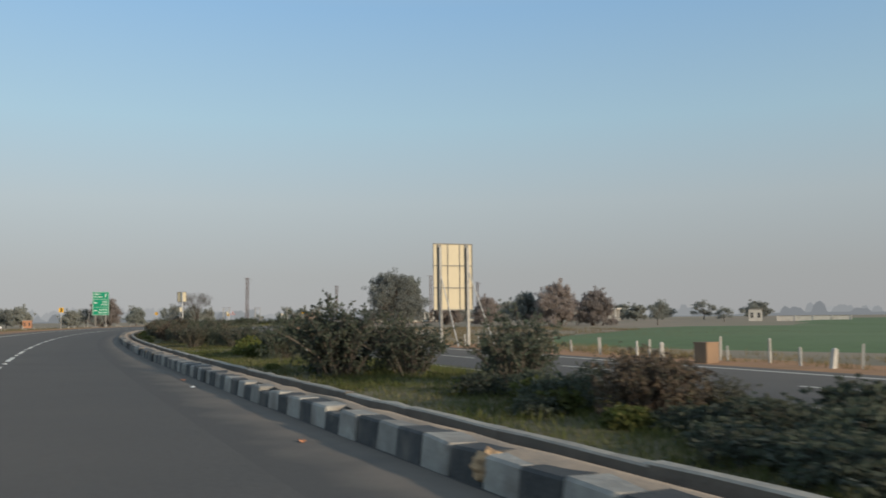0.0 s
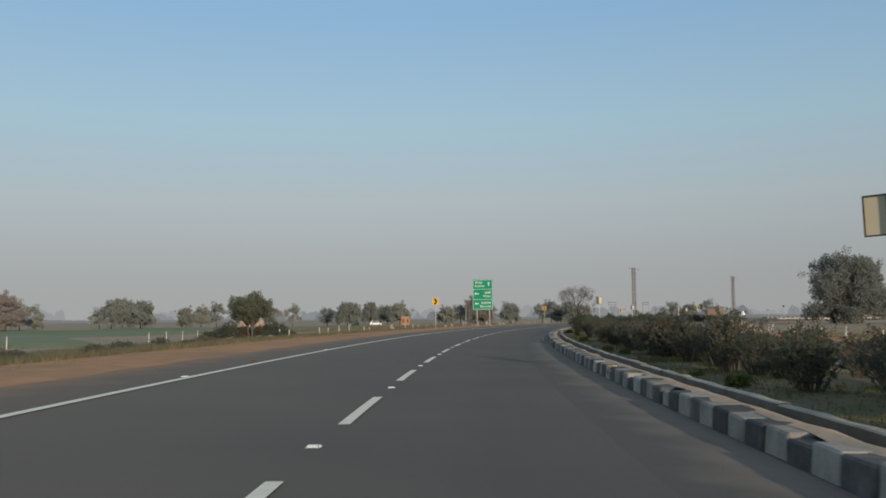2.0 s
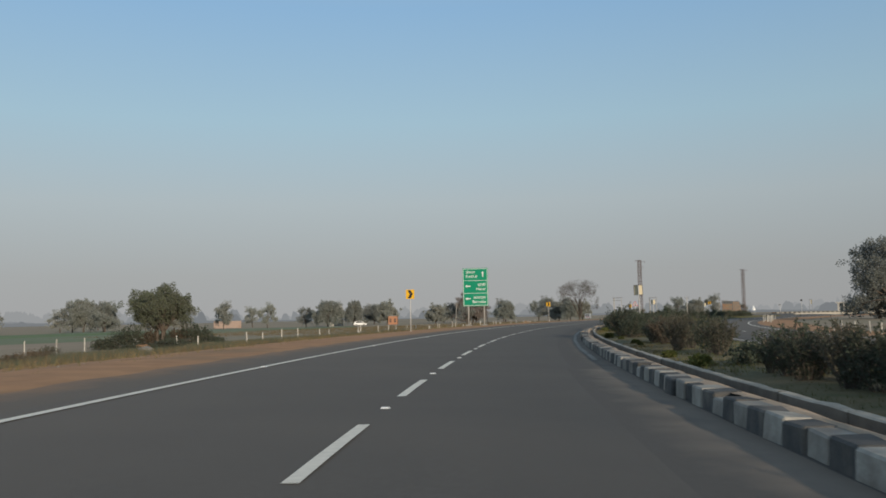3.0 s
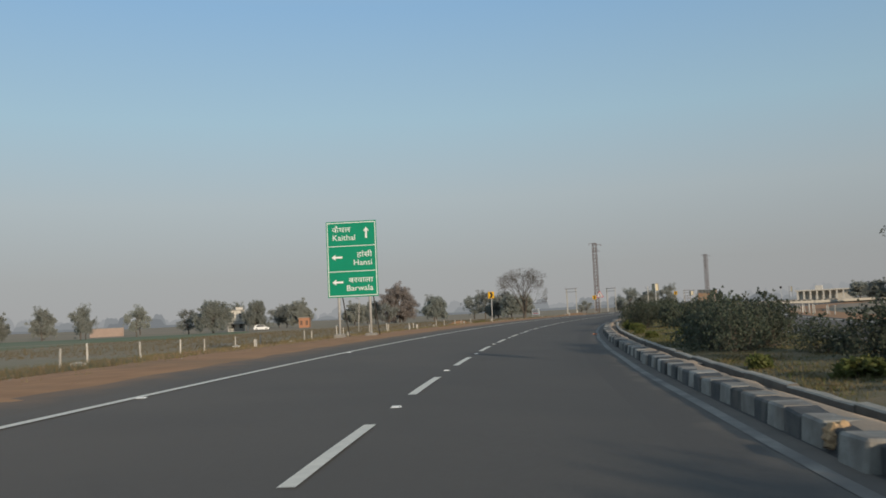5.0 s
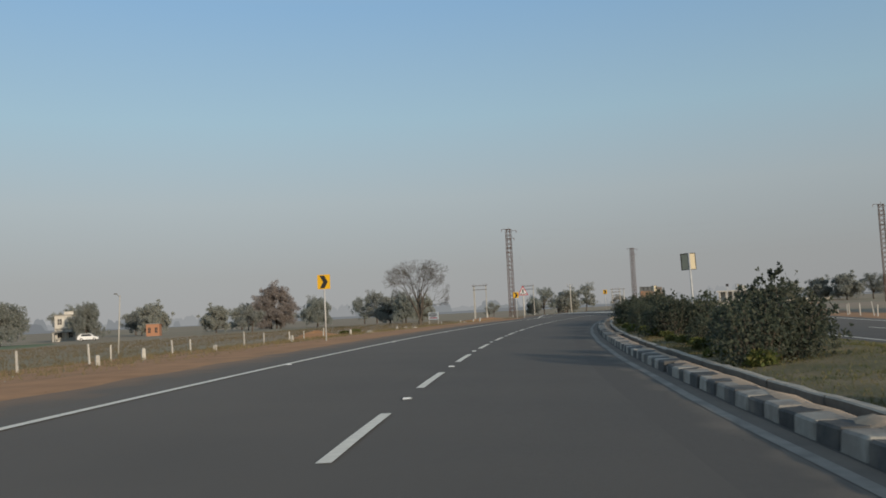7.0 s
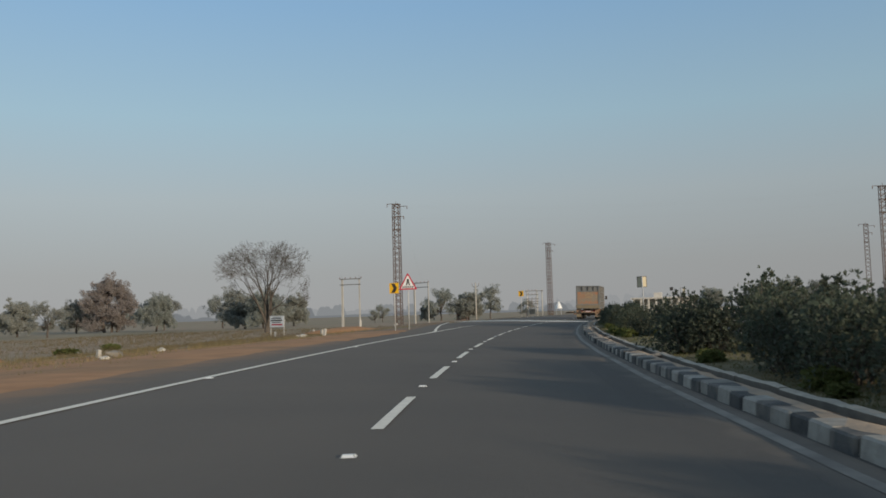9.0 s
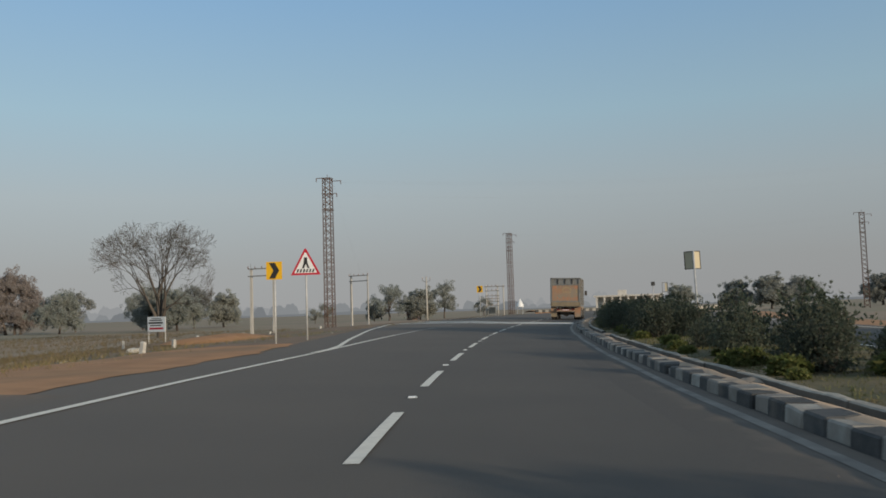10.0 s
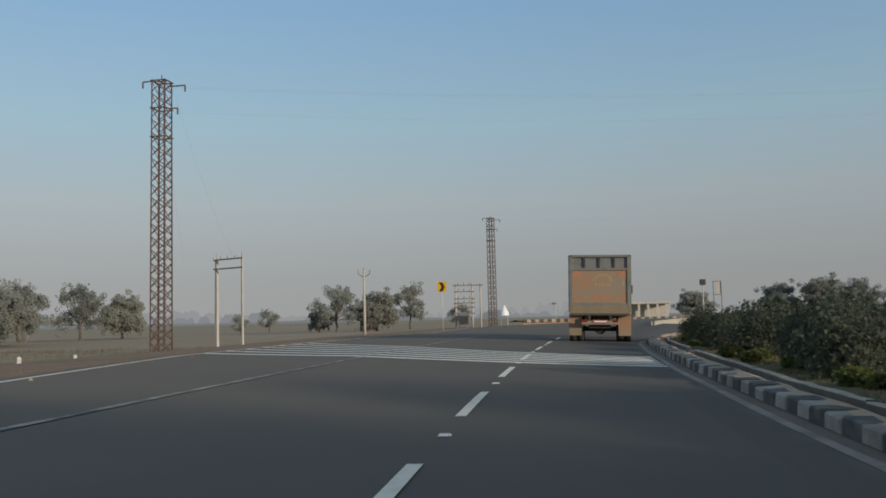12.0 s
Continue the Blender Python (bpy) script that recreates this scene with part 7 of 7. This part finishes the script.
for k, (s, o, z, r, h) in enumerate(((4.9, -3.86, 0.05, 0.2, 0.09), (57.0, -3.84, 0.05, 0.22, 0.10), (29.5, -4.1, 0.04, 0.2, 0.1), (43.0, -4.15, 0.03, 0.25, 0.1), (74.0, -4.15, 0.03, 0.3, 0.1), (96.0, -4.1, 0.03, 0.25, 0.12),
                                     (119.0, -4.15, 0.03, 0.3, 0.1), (152.0, -4.1, 0.04, 0.3, 0.12), (176.0, -4.15, 0.03, 0.3, 0.1), (204.4, -4.3, 0.02, 0.26, 0.07), (217.0, -4.3, 0.0, 0.3, 0.08), (238.0, -4.4, -0.02, 0.4, 0.1))):
    sand_spill(s, o, z, r * 0.8, h * 0.55, 400 + k)


def broken_corner(s, seed):
    """Crumbling concrete where a kerb stone has lost its corner."""
    rng = random.Random(seed)
    bm = bmesh.new()
    bmesh.ops.create_icosphere(bm, subdivisions=3, radius=1.0)
    for v in bm.verts:
        c = v.co
        lump = 0.10 * math.sin(9 * c.x + seed) * math.sin(8 * c.y) + 0.08 * math.sin(13 * c.z + 5 * c.x)
        v.co = Vector((c.x * 0.12, c.y * 0.13, c.z * 0.12)) * (1 + lump + rng.uniform(-0.09, 0.09))
    me = bpy.data.meshes.new("broken_concrete")
    bm.to_mesh(me)
    bm.free()
    me.materials.append(M_CRUMBLE)
    ob = new("broken_concrete", me)
    ob.matrix_basis = Matrix.Translation(road(s, kerb_o(s) - 0.10, sink(s) - 0.005)) @ Matrix.Rotation(heading(s), 4, "Z")
    tagged(ob, "crumbling tan concrete at a kerb stone's broken corner", "broken concrete", "broken kerb corners")


for k, s in enumerate((4.9, 31.15, 57.25, 110.74)):
    broken_corner(s, 31 + k)


def litter(s, o, size, material, label):
    """A crumpled wrapper."""
    rng = random.Random(int(s * 10))
    g, n = Geo(), 4
    for i in range(n):
        for j in range(n):
            g.v.append(((i / 3 - 0.5) * size, (j / 3 - 0.5) * size * 0.6, rng.uniform(0.002, 0.3) * size))
    g.f = [(i * n + j, i * n + j + 1, i * n + n + j + 1, i * n + n + j) for i in range(n - 1) for j in range(n - 1)]
    ob = new("litter", g.mesh("litter", material))
    ob.matrix_basis = Matrix.Translation(road(s, o, (bank(o) if o < 4.2 else 0.13) + 0.004)) @ Matrix.Rotation(rng.uniform(0, 6), 4, "Z")
    tagged(ob, label, "litter", "litter by the kerb")


litter(16.7, -3.4, 0.13, M_ORANGE, "crumpled orange wrapper lying by the kerb")
litter(7.5, -3.2, 0.1, M_ORANGE, "crumpled orange wrapper lying by the kerb")
litter(14.9, -3.3, 0.1, M_WHITE, "scrap of white paper lying by the kerb")
litter(141.1, -3.3, 0.2, M_ORANGE, "crumpled orange rag lying beside the kerb")
litter(60.0, 3.75, 0.13, M_PLATE, "crumpled reddish wrapper lying on the edge line")


def gravel(name, label, s0, s1, o0, o1, count, lo, hi, material, seed, height):
    """Loose small stones, four-sided chips."""
    rng = np.random.RandomState(seed)
    s, o = rng.uniform(s0, s1, count), rng.uniform(o0, o1, count)
    base = np.array([tuple(road(a, b, height(b))) for a, b in zip(s, o)])
    r = rng.uniform(lo, hi, (count, 1)) * rng.uniform(0.5, 1.0, (count, 1))
    corner = [np.c_[np.cos(a), np.sin(a), np.zeros(count)] * r for a in (rng.uniform(0, 6.28, count) + d for d in (0, 2.1, 4.2))]
    v = np.stack([base + c for c in corner] + [base + np.array([0, 0, 1.0]) * r * 0.9 + rng.normal(size=(count, 3)) * r * 0.2], 1).reshape(-1, 3)
    k = 4 * np.arange(count)[:, None]
    f = np.concatenate([k + np.array([[0, 1, 3]]), k + np.array([[1, 2, 3]]), k + np.array([[2, 0, 3]])])
    me = bpy.data.meshes.new(name)
    me.from_pydata(v, [], f)
    me.materials.append(material)
    tagged(new(name, me), label, "gravel", kind="stuff")


gravel("gravel", "loose chips and dirt along the kerb", -5, 280, -3.66, -3.05, 5000, 0.004, 0.011, M_DUST, 51, lambda o: bank(o) + 0.003)
gravel("gravel", "loose stones on the dirt shoulder", 20, 222, 5.3, 9.0, 3000, 0.01, 0.03, M_VERGE, 52, lambda o: verge_z(o) + 0.03)
gravel("gravel", "small pale stones on the road bank", 60, 300, 8.0, 17.0, 2500, 0.02, 0.08, M_CONC, 53, lambda o: verge_z(o) + 0.02)


# ---- kerbs and low walls of the median: pieces last ----
def kerb_run(s0, s1):
    """Alternating black and white kerb stones on a bed of concrete."""
    rng = random.Random(int(s0))
    bed = strip("kerb", s0, s1, 1.0, [(lambda s: kerb_o(s) - 0.08, -0.3), (lambda s: kerb_o(s) - 0.08, -0.02), (lambda s: kerb_o(s) - 0.36, -0.02), (lambda s: kerb_o(s) - 0.36, -0.3)], M_CONC, "worn black and white kerb along the median")
    s, k = s0 + 0.26, 0
    while s < s1 - 0.2:
        o = kerb_o(s)
        slope = (kerb_o(s + 0.3) - kerb_o(s - 0.3)) / 0.6
        ob = new("kerb_stone", KERB[(k % 2, rng.randint(0, 2))])
        ob.parent = bed
        out = rng.uniform(-0.018, 0.018) + (rng.uniform(0.03, 0.07) if rng.random() < 0.04 else 0)
        ob.matrix_basis = Matrix.Translation(road(s, o - 0.185 + out, sink(s) + rng.uniform(-0.012, 0.008) - (0.05 if rng.random() < 0.03 else 0))) @ Matrix.Rotation(heading(s) + math.atan(slope) + rng.uniform(-0.03, 0.03), 4, "Z") @ Matrix.Rotation(radians(rng.gauss(0, 1.3)), 4, "Y") @ Matrix.Rotation(radians(rng.gauss(0, 0.9)), 4, "X")
        s += 0.518
        k += 1


def kerb_mesh(material, seed):
    rng = random.Random(seed)
    bm = bmesh.new()
    bmesh.ops.create_cube(bm, size=1.0, matrix=Matrix.Translation((0, 0, -0.12)) @ Matrix.Diagonal((0.37, 0.505, 0.43, 1)))
    for v in bm.verts:
        if v.co.z > 0 and v.co.x < 0:
            v.co.x += 0.03
        v.co += Vector((rng.uniform(-0.007, 0.007), rng.uniform(-0.005, 0.005), rng.uniform(-0.01, 0.01)))
    bmesh.ops.bevel(bm, geom=bm.edges[:], offset=0.02, segments=1, affect="EDGES")
    me = bpy.data.meshes.new("kerb_stone")
    bm.to_mesh(me)
    bm.free()
    me.materials.append(material)
    return me


KERB = {(c, k): kerb_mesh((M_KERBB, M_KERBW)[c], 50 + 3 * c + k) for c in (0, 1) for k in range(3)}
for a_, b_ in ((-20, 40), (40, 100), (100, 160), (160, 220), (220, 297.5)):
    kerb_run(a_, b_)
strip("blown_sand", -20, 297.0, 0.6, [(lambda s: kerb_o(s) - 0.22 + 0.05 * math.sin(s * 1.9) + 0.04 * math.sin(s * 0.53) + 0.03 * math.sin(s * 4.7), lambda s: sink(s) + 0.085), (lambda s: kerb_o(s) - 0.33, lambda s: sink(s) + 0.105), (lambda s: kerb_o(s) - 0.37 - 0.14 * (gap_o(s) - 0.37), lambda s: sink(s) + 0.09), (lambda s: kerb_o(s) - 0.37 - 0.36 * (gap_o(s) - 0.37), lambda s: sink(s) - 0.03), (lambda s: kerb_o(s) - 0.37 - 0.72 * (gap_o(s) - 0.37), -0.09), (lambda s: kerb_o(s) - gap_o(s) + 0.01, -0.10)], M_SAND, "sand lying on the kerb and in the channel", rough=0.012, seed=12)


def wall_run(s0, s1):
    """The low concrete wall behind the kerb, in cast lengths."""
    rng = random.Random(int(s0) + 7)
    bed = strip("median_wall", s0, s1, 1.5, [(lambda s: kerb_o(s) - gap_o(s) + 0.03, -0.3), (lambda s: kerb_o(s) - gap_o(s) + 0.03, -0.02), (lambda s: kerb_o(s) - gap_o(s) - 0.07, -0.02), (lambda s: kerb_o(s) - gap_o(s) - 0.07, -0.3)], M_CONC, "low grey concrete wall between channel and grass")
    s = s0 + 1.0
    while s < s1 - 0.8:
        slope = (kerb_o(s + 0.5) - gap_o(s + 0.5)) - (kerb_o(s - 0.5) - gap_o(s - 0.5))
        if not (236 < s < 240 or 268 < s < 270):
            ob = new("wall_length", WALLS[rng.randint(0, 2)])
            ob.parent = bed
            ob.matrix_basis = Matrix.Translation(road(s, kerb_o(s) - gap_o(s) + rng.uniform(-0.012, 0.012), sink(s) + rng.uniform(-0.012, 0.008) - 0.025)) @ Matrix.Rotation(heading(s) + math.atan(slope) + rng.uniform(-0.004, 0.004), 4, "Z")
        s += 2.0


def wall_mesh(seed):
    rng = random.Random(seed)
    g, n = Geo(), 5
    for k in range(n):
        y = -1.0 + 2.0 * k / (n - 1)
        t_ = 0.125 + rng.uniform(-0.006, 0.006)
        g.v += [(-0.065, y, -0.35), (-0.062 + rng.uniform(-0.006, 0.006), y, t_ - 0.015), (-0.045, y, t_), (0.05, y, t_ + rng.uniform(-0.008, 0.008)), (0.068, y, t_ - 0.02), (0.07, y, -0.35)]
    for k in range(n - 1):
        g.f += [(k * 6 + c, k * 6 + c + 1, k * 6 + 7 + c, k * 6 + 6 + c) for c in range(5)]
    g.f += [(5, 4, 3, 2, 1, 0), tuple(range((n - 1) * 6, n * 6))]
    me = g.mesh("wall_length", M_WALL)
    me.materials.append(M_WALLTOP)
    # faces that look up take the paler tone painted for sunlight
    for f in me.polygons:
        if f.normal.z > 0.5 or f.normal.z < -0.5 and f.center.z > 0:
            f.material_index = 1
    return me


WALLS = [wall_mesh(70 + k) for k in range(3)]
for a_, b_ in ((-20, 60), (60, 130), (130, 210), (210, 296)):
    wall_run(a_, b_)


def far_island():
    """A raised earth island with a black and white kerb, far beyond the junction."""
    a, b = Vector((-36.0, 404.0, 0)), Vector((-4.0, 410.0, 0))
    g, n = Geo(), 24
    back = Vector((-2.0, 14.0, 0))
    for k in range(n + 1):
        p = a.lerp(b, k / n)
        for q, z in ((0.0, -0.6), (0.0, 0.28), (0.5, 0.42), (1.0, 0.0)):
            g.v.append((p.x + back.x * q, p.y + back.y * q, z))
    g.f = [(4 * k + j, 4 * k + 4 + j, 4 * k + 5 + j, 4 * k + 1 + j) for k in range(n) for j in range(3)]
    isl = tagged(new("traffic_island", g.mesh("traffic_island", M_DIRT, True)), "raised earth island edged with black and white kerb", "island", kind="structure")
    me = [Geo().box((0, 0, 0), (0.8, 0.3, 0.6), cut=0.03).mesh("kerb_stone", q) for q in (M_KERBB, M_KERBW)]
    d = (b - a).normalized()
    for k in range(int((b - a).length / 0.82)):
        ob = new("kerb_stone", me[k % 2])
        ob.parent = isl
        ob.matrix_basis = Matrix.Translation(a + d * (0.4 + 0.82 * k) + Vector((0, -0.1, 0.2))) @ Matrix.Rotation(math.atan2(d.y, d.x), 4, "Z")


far_island()


def far_median_wall():
    """The pale wall of the median where it goes on beyond the junction."""
    g, n = Geo(), 60
    for k in range(n + 1):
        s = 336 + 130 * k / n
        for o, z in ((-3.9, -0.5), (-3.9, 0.24), (-3.98, 0.27), (-4.12, 0.27), (-4.2, 0.24), (-4.2, -0.5)):
            g.v.append(tuple(road(s, o, z)))
    g.f = [(6 * k + j, 6 * k + j + 1, 6 * k + 7 + j, 6 * k + 6 + j) for k in range(n) for j in range(5)] + [tuple(range(6)), tuple(range(6 * n + 5, 6 * n - 1, -1))]
    me = g.mesh("median_wall", M_WALLTOP, True)
    tagged(new("median_wall", me), "low pale concrete wall of the far median", "wall", kind="structure")


far_median_wall()
